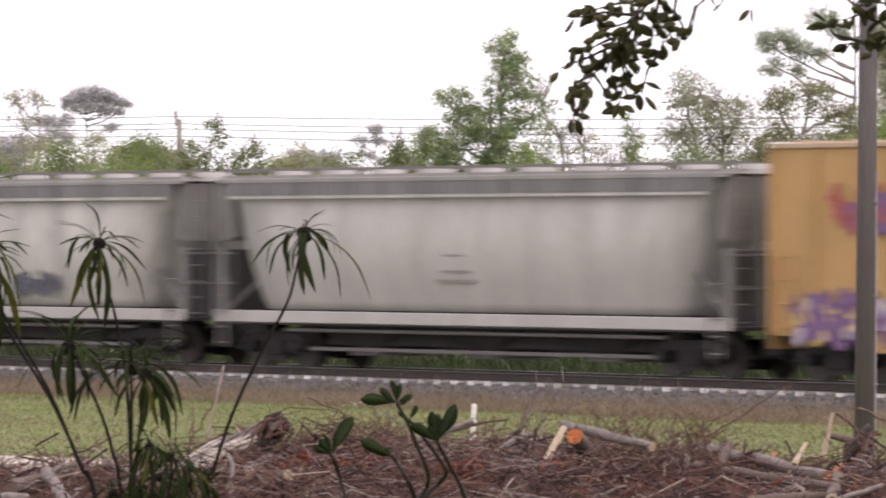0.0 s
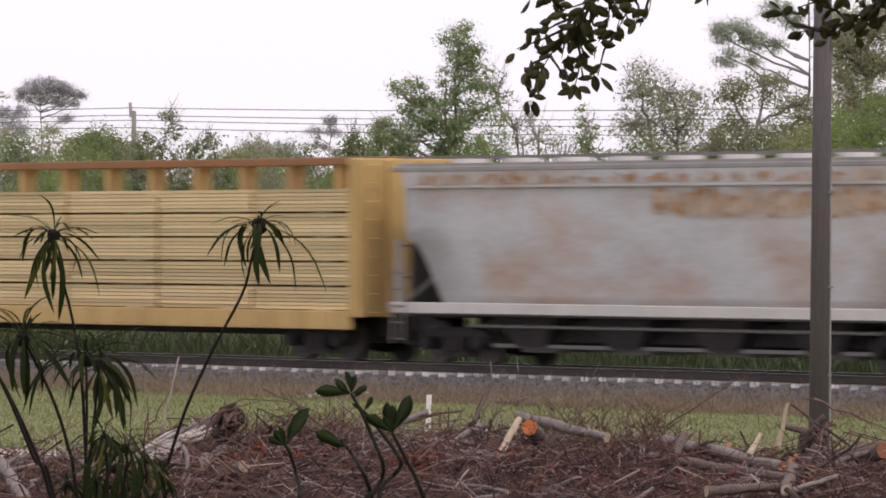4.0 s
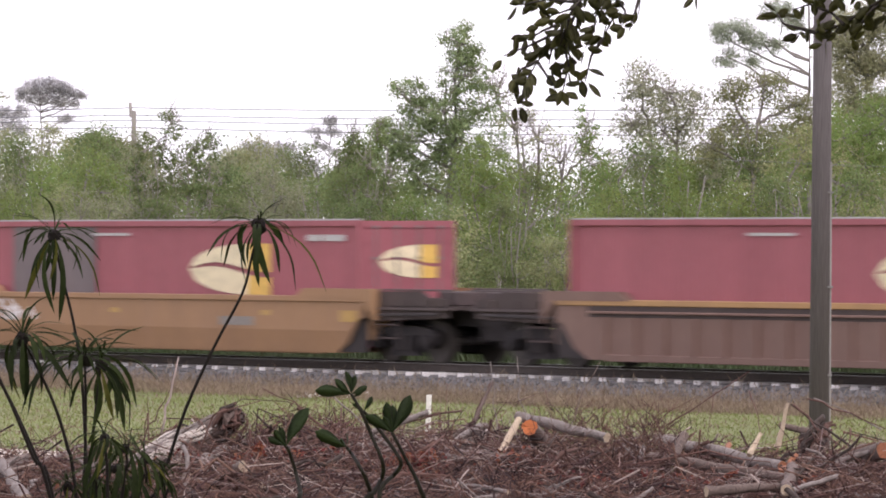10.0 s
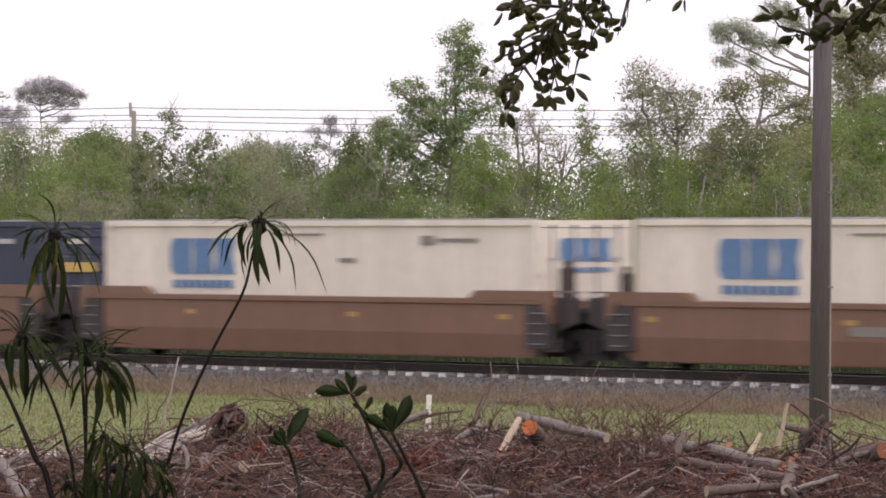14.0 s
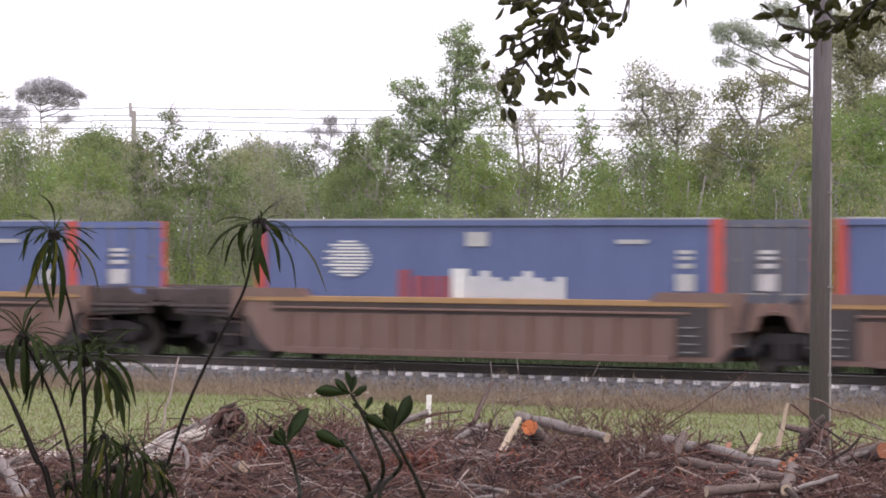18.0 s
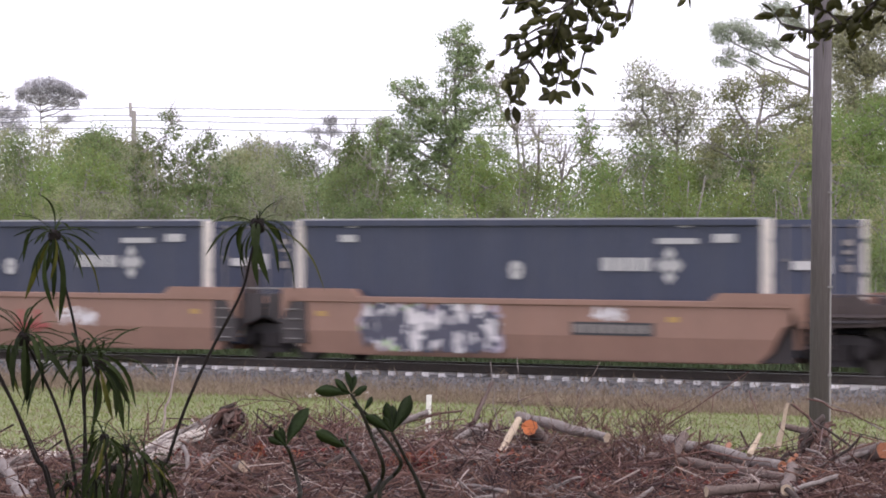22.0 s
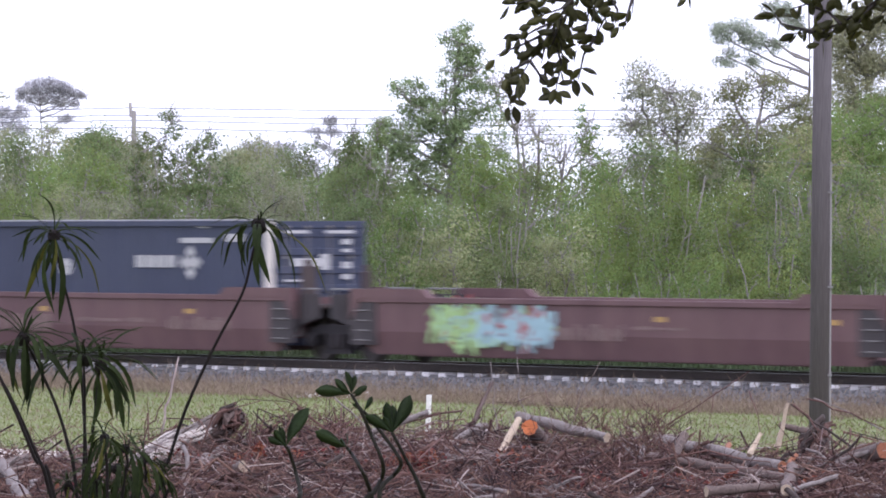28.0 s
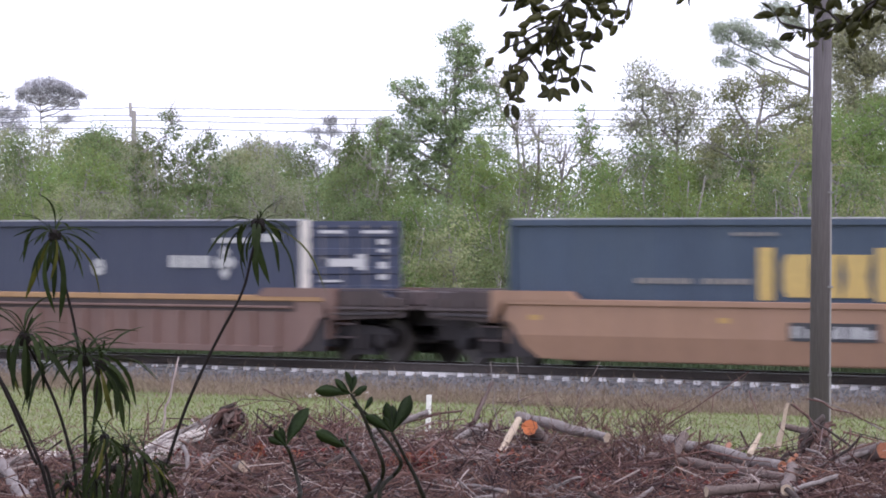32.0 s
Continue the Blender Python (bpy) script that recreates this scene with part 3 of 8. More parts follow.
# ---- well car unit
def well_unit(paint, top_paint, label, group, ribbed, left_end, right_end, half=8.45, pitch_half=9.74):
    """One well of a container car. An end is 'bogie' (outer end with coupler), 'share' (carries the shared bogie) or 'rest'."""
    t = empty("well_car", label, "well car", group)
    L = half
    zb, zt, zh = 0.20, 1.44, 1.64
    for s in (-1, 1):
        y = s * (1.40 if ribbed else 1.475)
        bm = bmesh.new()
        low = {}
        for e, kind in ((-1, left_end), (1, right_end)):
            low[e] = [(e * L, 1.0), (e * (L - 0.2), 0.95), (e * (L - 0.62), 0.45), (e * (L - 1.1), zb)] if kind == "bogie" else [(e * L, 0.45), (e * (L - 0.35), zb)]
        shape = low[-1] + low[1][::-1] + [(L, zt), (-L, zt)]
        if ribbed:
            prism(bm, shape, y - 0.04, y + 0.04)
        else:
            # the plate leans inwards below a crease
            zc = 0.70
            cut = {e: ((e * (L - 0.2 - 0.42 * (0.95 - zc) / 0.5), zc) if kind == "bogie" else (e * L, zc)) for e, kind in ((-1, left_end), (1, right_end))}
            up = [cut[-1]] + [q for q in low[-1][::-1] if q[1] > zc] + [(-L, zt), (L, zt)] + [q for q in low[1] if q[1] > zc] + [cut[1]]
            prism(bm, up, y - 0.03, y + 0.03)
            dn = [cut[1]] + [q for q in low[1] if q[1] < zc] + [q for q in low[-1][::-1] if q[1] < zc] + [cut[-1]]
            b2 = bmesh.new()
            prism(b2, dn, y - 0.03, y + 0.03)
            for v in b2.verts:
                v.co.y -= s * 0.085 * (zc - v.co.z) / (zc - zb)
            part("lower_sheet", b2, paint, t)
        part("side_sheet", bm, paint, t)
        part("top_chord", boxed(-L, L, y - 0.08, y + 0.08, zt - 0.1, zt + 0.03, 0.015), top_paint, t)
        if ribbed:
            # dark strip drawn for the shadow under the top chord
            part("side_rail", boxed(-L + 1.1, L - 1.1, y - 0.05, y + 0.05, zt - 0.34, zt - 0.1), gear_brown, t)
            part("air_pipe", rod(bmesh.new(), (-L + 1.2, y + s * 0.085, zt - 0.24), (L - 1.2, y + s * 0.085, zt - 0.24), 0.03, sides=6), paint, t)
        part("bottom_chord", boxed(-L + 1.7, L - 1.7, (y - 0.1) if ribbed else (y - s * 0.13 - 0.05), (y + 0.1) if ribbed else (y - s * 0.13 + 0.05), zb - 0.03, zb + (0.12 if ribbed else 0.06), 0.015), paint, t)
        for e in (-1, 1):
            bm = bmesh.new()
            x1 = e * L
            prism(bm, [(x1, zt), (x1 - e * 2.5, zt), (x1 - e * 2.2, zh), (x1 + e * 0.4, zh), (x1 + e * 0.4, zt - 0.5)], y - 0.09, y + 0.09)
            part("end_gusset", bm, paint, t)
        if ribbed:
            for k in range(15):
                x = -L + 1.7 + (2 * L - 3.4) * k / 14
                part("side_rib", boxed(x - 0.07, x + 0.07, y + s * 0.08 - 0.05, y + s * 0.08 + 0.05, zb + 0.1, zt - 0.34, 0.015), paint, t)
    part("well_floor", boxed(-L + 1.0, L - 1.0, -1.36, 1.36, zb, zb + 0.1), paint, t)
    for e, kind in ((-1, left_end), (1, right_end)):
        bm = bmesh.new()
        prism(bm, [(e * (L - 0.05), zb + 0.3), (e * (L + 0.1), zb + 0.3), (e * (L + 0.1), zt - 0.02), (e * (L - 0.05), zt - 0.02)], -1.36, 1.36)
        part("bulkhead", bm, paint, t)
        if ribbed and kind != "bogie":
            for s in (-1, 1):
                a, b = (e * (L - 1.12), e * (L + 0.05)) if e < 0 else (L - 1.7, L - 0.55)
                # black plate stands for the shaded recess behind the rungs
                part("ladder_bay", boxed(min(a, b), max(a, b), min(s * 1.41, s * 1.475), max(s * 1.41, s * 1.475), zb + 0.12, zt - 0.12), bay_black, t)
                for k in range(4):
                    part("rung", rod(bmesh.new(), (a + (b - a) * 0.25, s * 1.52, 0.40 + 0.17 * k), (a + (b - a) * 0.7, s * 1.52, 0.40 + 0.17 * k), 0.018, sides=6), steel_grey, t)
        if not ribbed and kind != "bogie":
            for s in (-1, 1):
                # black plate added to widen the dark at the joint
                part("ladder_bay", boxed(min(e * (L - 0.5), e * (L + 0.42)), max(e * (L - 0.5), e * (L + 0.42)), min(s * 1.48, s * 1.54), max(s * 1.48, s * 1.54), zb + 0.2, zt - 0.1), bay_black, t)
                for k in range(4):
                    part("rung", rod(bmesh.new(), (e * (L - 0.3), s * 1.57, 0.5 + 0.22 * k), (e * (L + 0.2), s * 1.57, 0.5 + 0.22 * k), 0.016, sides=6), steel_grey, t)
        x0, x1 = e * L, e * (pitch_half - 0.12 if kind != "bogie" else L + 3.05)
        bm = boxed(min(x0, x1), max(x0, x1), -0.45, 0.45, 0.82, 1.18, 0.02)
        part("draft_sill", bm, black_steel, t)
        bm = boxed(min(x0, x1), max(x0, x1), -1.36, 1.36, 1.20, 1.27)
        part("end_platform", bm, paint if ribbed and kind != "bogie" else gear_brown, t)
        for s in (-1, 1):
            # added black liner that keeps the container from showing under the cut end
            part("inner_plate", boxed(min(e * (L - 1.35), e * L), max(e * (L - 1.35), e * L), s * 1.383 - 0.01, s * 1.383 + 0.01, zb + 0.02, zt - 0.1), black_steel, t)
        if kind == "bogie":
            for s in (-1, 1):
                bm = bmesh.new()
                prism(bm, [(x0, 0.92), (x1 - e * 0.2, 1.02), (x1 - e * 0.2, 1.42), (x0 + e * 2.2, 1.46), (x0 + e * 1.9, 1.60), (x0, 1.58)], s * 1.33 - 0.03, s * 1.33 + 0.03)
                part("end_apron", bm, gear_brown, t)
                for k in range(3):
                    x = x0 + (x1 - x0) * (0.2 + 0.27 * k)
                    part("apron_rib", boxed(x - 0.06, x + 0.06, s * 1.385 - 0.03, s * 1.385 + 0.03, 0.98, 1.42, 0.01), gear_brown, t)
                part("apron_flange", boxed(min(x0 + e * 0.4, x1), max(x0 + e * 0.4, x1), s * 1.38 - 0.05, s * 1.38 + 0.05, 1.18, 1.24), bay_brown, t)
                part("air_pipe", rod(bmesh.new(), (x0 + e * 0.1, s * 1.40, 1.06), (x1 - e * 0.5, s * 1.40, 1.10), 0.035, sides=6), bay_black, t)
        elif ribbed:
            for s in (-1, 1):
                bm = bmesh.new()
                prism(bm, [(x0, 1.42), (x1, 1.42), (x1, 1.22), (x0 + (x1 - x0) * 0.78, 1.16), (x0 + (x1 - x0) * 0.66, 0.88), (x0, 0.80)], s * 1.36 - 0.03, s * 1.36 + 0.03)
                part("end_apron", bm, paint, t)
                bm = bmesh.new()
                prism(bm, [(x0 + (x1 - x0) * 0.25, 0.86), (x0 + (x1 - x0) * 0.40, 0.86), (x0 + (x1 - x0) * 0.62, 1.46), (x0 + (x1 - x0) * 0.47, 1.46)], s * 1.41 - 0.03, s * 1.41 + 0.03)
                part("apron_brace", bm, bay_brown, t)
        else:
            for s in (-1, 1):
                bm = bmesh.new()
                prism(bm, [(x0, 1.50), (x1, 1.50), (x1, 0.98), (x0 + (x1 - x0) * 0.5, 0.82), (x0, 0.5)], s * 1.36 - 0.03, s * 1.36 + 0.03)
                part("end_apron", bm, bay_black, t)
                bm = bmesh.new()
                for k in range(3):
                    rod(bm, (x0 + (x1 - x0) * (0.25 + 0.25 * k), s * 1.40, 0.95), (x0 + (x1 - x0) * (0.3 + 0.2 * k), s * 1.40, 1.52), 0.035, sides=6)
                part("brake_pipe", bm, bay_black, t)
        if e > 0 and kind != "bogie" and not ribbed:
            for y, w, top in ((-1.2, 0.17, 2.28), (0.43, 0.11, 2.16)):
                bm = boxed(x0 + 0.45, x0 + 0.62, y - w, y + w, 1.2, top - 0.15, 0.02)
                box(bm, x0 + 0.48, x0 + 0.59, y - w * 0.6, y + w * 0.6, top - 0.16, top, 0.02)
                part("end_post", bm, paint if paint is well_orange else gear_brown, t)
        for y in (-1.34, 1.34):
            bm = bmesh.new()
            for x in (x0 + (x1 - x0) * 0.15, x0 + (x1 - x0) * 0.9):
                rod(bm, (x, y, 1.2), (x, y, 1.62), 0.022, sides=5)
            rod(bm, (x0 + (x1 - x0) * 0.1, y, 1.62), (x1, y, 1.62), 0.022, sides=5)
            rod(bm, (x0 + (x1 - x0) * 0.1, y, 0.55), (x0 + (x1 - x0) * 0.1, y, 1.2), 0.022, sides=5)
            rod(bm, (x0 + (x1 - x0) * 0.35, y, 0.55), (x0 + (x1 - x0) * 0.35, y, 1.2), 0.022, sides=5)
            for z in (0.55, 0.85):
                rod(bm, (x0 + (x1 - x0) * 0.1, y, z), (x0 + (x1 - x0) * 0.35, y, z), 0.022, sides=5)
            part("handrail", bm, steel_grey if kind != "bogie" else bay_brown, t)
        if kind == "bogie":
            bogie(t, e * (L + 0.95))
            coupler(t, x1, e)
            bm = boxed(min(x1 - e * 0.9, x1 - e * 0.2), max(x1 - e * 0.9, x1 - e * 0.2), -1.1, -0.2, 1.27, 1.60, 0.03)
            rod(bm, (x1 - e * 0.5, 0.3, 1.42), (x1 - e * 0.5, 1.0, 1.42), 0.16, sides=12)
            part("brake_gear", bm, bay_brown, t)
        elif kind == "share":
            bogie(t, e * pitch_half)
            bm = boxed(e * pitch_half - 0.5, e * pitch_half + 0.5, -0.4, 0.4, 0.8, 1.25, 0.05)
            for k in range(7):
                rod(bm, (e * pitch_half - 0.4 + 0.13 * k, -0.95, 1.25), (e * pitch_half - 0.3 + 0.1 * k, -0.75, 1.42 + 0.05 * (k % 3)), 0.045, sides=6)
            part("articulated_joint", bm, black_steel, t)
    return t


# ---- containers
roof_edge_pale = steel("pale_roof_edge", (0.42, 0.41, 0.43), (0.25, 0.22, 0.21), 0.4)


def container(paint, post_paint, label, group, ribs=0.31, end_paint=None, door_style="plain", far_post=None, post=0.1):
    """A 53-foot box: corrugated or plate sides, corner posts, rails, and doors at the leading end."""
    t = empty("shipping_container", label, "container", group)
    L, W, H = 8.07, 1.295, 2.84
    n = int(2 * L / ribs)
    for s in (-1, 1):
        xs, ys = [], []
        for k in range(n):
            x = -L + 0.12 + (2 * L - 0.24) * k / n
            w = (2 * L - 0.24) / n
            xs += [x, x + w * 0.42, x + w * 0.5, x + w * 0.92]
            ys += [0, 0, 0.018, 0.018]
        xs.append(L - 0.12)
        ys.append(0)
        vs = [(x, s * (W - 0.012 - y), z) for x, y in zip(xs, ys) for z in (0.16, H - 0.12)]
        g = Gather()
        g.add(vs, [(2 * i, 2 * i + 2, 2 * i + 3, 2 * i + 1) if s < 0 else (2 * i, 2 * i + 1, 2 * i + 3, 2 * i + 2) for i in range(len(xs) - 1)])
        part("side_wall", g.mesh("side_wall"), paint, t)
    part("roof", boxed(-L + 0.05, L - 0.05, -W + 0.03, W - 0.03, H - 0.08, H - 0.02), paint, t)
    part("floor", boxed(-L + 0.05, L - 0.05, -W + 0.03, W - 0.03, 0.05, 0.2), paint, t)
    for s in (-1, 1):
        part("top_rail", boxed(-L, L, s * W - 0.05, s * W + 0.05, H - 0.13, H, 0.012), paint, t)
        part("bottom_rail", boxed(-L, L, s * W - 0.05, s * W + 0.05, 0, 0.17, 0.012), paint, t)
        for e in (-1, 1):
            part("corner_post", boxed(L - post if e > 0 else -L - 0.02, L + 0.02 if e > 0 else -L + post, s * W - 0.07, s * W + 0.065, 0, H, 0.012), far_post if far_post and s > 0 else post_paint, t)
    # thin pale strip along the near top edge
    part("roof_edge", boxed(-L + 0.02, L - 0.02, -W - 0.045, -W + 0.05, H + 0.001, H + 0.035, 0.008), roof_edge_pale, t)
    part("front_wall", boxed(-L + 0.0, -L + 0.06, -W + 0.05, W - 0.05, 0.1, H - 0.1), paint, t)
    ep = end_paint or paint
    part("end_header", boxed(L - 0.05, L + 0.03, -W + 0.08, W - 0.08, H - 0.16, H - 0.01), ep, t)
    part("end_sill", boxed(L - 0.05, L + 0.03, -W + 0.08, W - 0.08, 0.0, 0.15), ep, t)
    for s in (-1, 1):
        y0, y1 = (-W + 0.08, -0.01) if s < 0 else (0.01, W - 0.08)
        d = part("door", boxed(L - 0.04, L + 0.01, y0, y1, 0.16, H - 0.17, 0.008), ep, t)
        if door_style == "ribbed":
            for k in range(6):
                z = 0.45 + k * 0.42
                part("door_rib", boxed(L + 0.01, L + 0.05, y0 + 0.05, y1 - 0.05, z - 0.09, z + 0.09, 0.02), ep, d)
        for f in (0.25, 0.75):
            y = y0 + (y1 - y0) * f
            bm = rod(bmesh.new(), (L + 0.05, y, 0.1), (L + 0.05, y, H - 0.1), 0.018, sides=6)
            for z in (0.3, 1.1, 2.0, 2.7):
                box(bm, L + 0.005, L + 0.075, y - 0.05, y + 0.05, z - 0.03, z + 0.03)
            part("lock_rod", bm, steel_grey, d)
        for z in (0.4, 1.0, 1.7, 2.4):
            yy = y0 if s < 0 else y1
            part("hinge", boxed(L + 0.005, L + 0.05, yy - 0.06, yy + 0.06, z - 0.05, z + 0.05), ep, d)
    return t
# ---------------------------------------------------------------- the train: what runs on the line
TRAIN = []            # (thing, metres along the line at 0 s, height on it)


def runs(thing, p, z=0.0):
    """p: layout units along the line of the thing's middle at 0 s."""
    TRAIN.append((thing, p / KS, z))
    return thing


paint_hopper_grey = steel("hopper_light_grey_paint", (0.46, 0.44, 0.42), (0.20, 0.18, 0.16), 0.35)
paint_hopper_cream = steel("hopper_cream_paint", (0.52, 0.50, 0.465), (0.12, 0.11, 0.12), 0.55)
paint_hopper_white = steel("hopper_white_paint", (0.575, 0.555, 0.525), (0.30, 0.26, 0.24), 0.25)
paint_hopper_rust = steel("hopper_rust_streaked_paint", (0.47, 0.465, 0.47), (0.36, 0.19, 0.09), 0.7, stretch=(0.35, 1, 0.8))
paint_sill_dull = steel("hopper_sill_dull_paint", (0.47, 0.45, 0.43), (0.22, 0.20, 0.18), 0.45)
paint_red_box = steel("boxcar_red_paint", (0.215, 0.050, 0.062), (0.10, 0.05, 0.05), 0.4)
paint_red_door = steel("boxcar_brown_door_paint", (0.20, 0.07, 0.062), (0.3, 0.2, 0.18), 0.3)
paint_rib_door = steel("boxcar_pinkish_door_paint", (0.20, 0.075, 0.075), (0.4, 0.3, 0.28), 0.35)
paint_yellow = steel("boxcar_yellow_paint", (0.45, 0.30, 0.155), (0.28, 0.18, 0.10), 0.3)
paint_orange = steel("boxcar_orange_paint", (0.47, 0.285, 0.12), (0.28, 0.16, 0.08), 0.3)
paint_black_door = steel("black_door_paint", (0.045, 0.045, 0.05), (0.12, 0.11, 0.11), 0.3)
paint_pale_roof = steel("pale_roof_paint", (0.46, 0.345, 0.25), (0.3, 0.2, 0.15), 0.3)
paint_lumber_car = steel("lumber_car_yellow", (0.56, 0.38, 0.15), (0.24, 0.14, 0.08), 0.4)
well_brown = steel("well_rib_brown", (0.185, 0.112, 0.092), (0.25, 0.165, 0.135), 0.5)
well_yellow_top = steel("well_worn_yellow_top", (0.40, 0.235, 0.105), (0.22, 0.13, 0.09), 0.4)
well_orange = steel("well_orange_paint", (0.335, 0.193, 0.104), (0.22, 0.135, 0.10), 0.4)
well_rust = steel("well_rust_brown_paint", (0.215, 0.122, 0.084), (0.15, 0.09, 0.075), 0.4)
well_ochre = steel("well_ochre_paint", (0.44, 0.215, 0.06), (0.25, 0.13, 0.08), 0.4)
well_tan = steel("well_tan_paint", (0.29, 0.172, 0.128), (0.28, 0.15, 0.11), 0.4)
well_redbrown = steel("well_red_brown_paint", (0.155, 0.078, 0.068), (0.14, 0.09, 0.08), 0.4)
well_maroon = steel("well_dark_maroon_paint", (0.125, 0.068, 0.070), (0.24, 0.15, 0.125), 0.4)
well_salmon = steel("well_salmon_tan_paint", (0.33, 0.196, 0.124), (0.28, 0.17, 0.13), 0.35)
box_maroon = steel("container_maroon", (0.33, 0.105, 0.125), (0.22, 0.08, 0.09), 0.3)
box_white = steel("container_white", (0.77, 0.70, 0.61), (0.45, 0.40, 0.36), 0.25)
box_navy = steel("container_navy", (0.050, 0.058, 0.092), (0.09, 0.09, 0.10), 0.3)
box_blue = steel("container_blue", (0.115, 0.146, 0.285), (0.085, 0.11, 0.21), 0.35)
box_grey_end = steel("container_grey_door", (0.10, 0.105, 0.135), (0.16, 0.15, 0.15), 0.3)
box_red_post = steel("container_red_post", (0.50, 0.085, 0.065), (0.3, 0.08, 0.07), 0.3)
box_white_post = steel("container_white_post", (0.66, 0.61, 0.55), (0.5, 0.4, 0.33), 0.3)
box_teal = steel("container_slate_blue", (0.058, 0.080, 0.118), (0.08, 0.10, 0.11), 0.3)
box_slate = steel("container_dark_slate", (0.049, 0.056, 0.092), (0.07, 0.08, 0.10), 0.3)
panel_grey = steel("repair_panel_grey", (0.16, 0.13, 0.135), (0.2, 0.15, 0.14), 0.3)
crest_cream = material("crest_cream", (0.72, 0.62, 0.42), rough=0.6, scale=4)
crest_gold = material("crest_gold", (0.66, 0.42, 0.10), rough=0.6, scale=4)

paint_bay_grey = steel("discharge_bay_grey", (0.33, 0.31, 0.30), (0.10, 0.09, 0.085), 0.6)

# ---- covered hoppers, boxcars and the lumber car
hop = runs(covered_hopper(18.4, paint_hopper_grey, paint_sill_dull, "light grey covered hopper wagon with rounded sides, dusty",
                          "covered hoppers", spots=[("stencil", [(-0.4, 0.3, 2.55, 2.6), (-0.5, 0.5, 2.2, 2.25), (-0.7, 0.7, 1.98, 2.05)], "grey")]), -39)
b = runs(covered_hopper(19.4, paint_hopper_cream, paint_sill_dull, "cream covered hopper wagon with dark stains and spray paint",
                        "covered hoppers"), -1047)
spray(b, -4.6, -0.4, 1.35, 2.35, -1.56, [(ink_paint, 1.1), (grey_mark, 0.5)], 4)
spray(b, 2.6, 4.6, 1.5, 2.2, -1.58, [(ink_paint, 0.6)], 5)
c = runs(covered_hopper(20.0, paint_hopper_white, paint_hopper_white, "off-white four-bay covered hopper wagon with yellow sill markings",
                        "covered hoppers", rounded=False, under=paint_bay_grey,
                        spots=[("stencil", [(-8.1 + 0.3 * i, -7.88 + 0.3 * i, 2.35, 2.58) for i in range(4)] + [(-8.0 + 0.28 * i, -7.8 + 0.28 * i, 1.86, 2.10) for i in range(5)] + [(-8.0, -7.0, 1.45, 1.52)], "grey"),
                               ("placard", [(7.0, 7.6, 1.5, 1.75)], "black")]), -3006)
marks(c, "sill_mark", [(-9 + i * 2.3, -8.6 + i * 2.3, 1.13, 1.27) for i in range(8)], yellow_mark, -1.585)
d = runs(covered_hopper(18.2, paint_hopper_rust, paint_hopper_white, "white covered hopper wagon streaked with orange rust",
                        "covered hoppers", rounded=False), -4028)

rust_stain = material("rust_stain", (0.36, 0.20, 0.10), rough=0.85, vary=0.3, scale=3)
rust_pale = material("pale_rust_stain", (0.43, 0.33, 0.25), rough=0.85, vary=0.3, scale=3)
spray(d, 0.0, 7.6, 3.2, 3.78, -1.535, [(rust_pale, 1.3), (rust_stain, 0.6)], 61, 40, "rust stain under the roof edge")
spray(d, -8.0, 8.0, 3.9, 4.15, -1.54, [(rust_pale, 0.8), (rust_stain, 0.4)], 62, 40, "rust stain under the roof edge")

red = runs(boxcar(16.3, paint_red_box, (paint_red_door, paint_rib_door), 4.26, "dark red boxcar with a ribbed sliding door and white tags",
                  "boxcars", plug=False, white_end=False, ribs=8, door_at=(0.0, 5.05)), -2026)
spray(red, -5.4, -3.1, 0.95, 1.85, -1.53, [(grey_mark, 0.3), (pale_paint, 0.45)], 8)
marks(red, "stencil", [(-7.0, -6.4, 2.35, 2.6), (-7.0, -6.3, 2.05, 2.2), (-5.9, -5.2, 2.05, 2.2), (-4.6, -4.2, 2.35, 2.55), (-6.9, -6.3, 1.35, 1.45),
                       (-5.9, -5.3, 1.35, 1.45), (2.9, 3.4, 1.4, 1.55), (4.1, 4.7, 1.35, 1.65), (5.2, 5.9, 1.4, 1.5), (6.6, 7.3, 0.98, 1.1)], dust_tag, -1.535)
marks(red, "door_stencil", [(-2.3, -1.7, 1.3, 1.42), (-1.4, -0.7, 1.3, 1.4), (-0.4, 0.1, 1.55, 1.85), (0.6, 1.2, 1.2, 1.3), (1.6, 2.2, 1.2, 1.3), (1.7, 2.3, 0.85, 0.97)], stencil_white, -1.60)
marks(red, "reflector", [(-7.8, -7.4, 1.1, 1.28), (7.3, 7.9, 1.1, 1.28)], yellow_mark, -1.535)

lead = runs(boxcar(18.9, paint_orange, paint_black_door, 4.83, "orange-yellow boxcar with purple spray paint and black doors", "boxcars",
                   roof_paint=paint_pale_roof, seams=False), 480 + 470)
spray(lead, -8.6, -3.4, 0.7, 1.9, -1.53, [(purple_paint, 1.6), (lilac_paint, 0.4), (yellow_mark, 0.2)], 21)
spray(lead, -7.4, -4.2, 3.0, 4.0, -1.53, [(red_mark, 1.0), (purple_paint, 0.5)], 22)


def broken(x0, x1, z0, z1, seed):
    """A line of worn lettering as short bars."""
    rng = random.Random(seed)
    out, x = [], x0
    while x < x1 - 0.05:
        w = rng.uniform(0.08, 0.2)
        out.append((x, min(x + w, x1), z0, z1 - rng.choice((0, 0.25)) * (z1 - z0)))
        x += w + rng.uniform(0.04, 0.09) + (0.12 if rng.random() < 0.15 else 0)
    return out


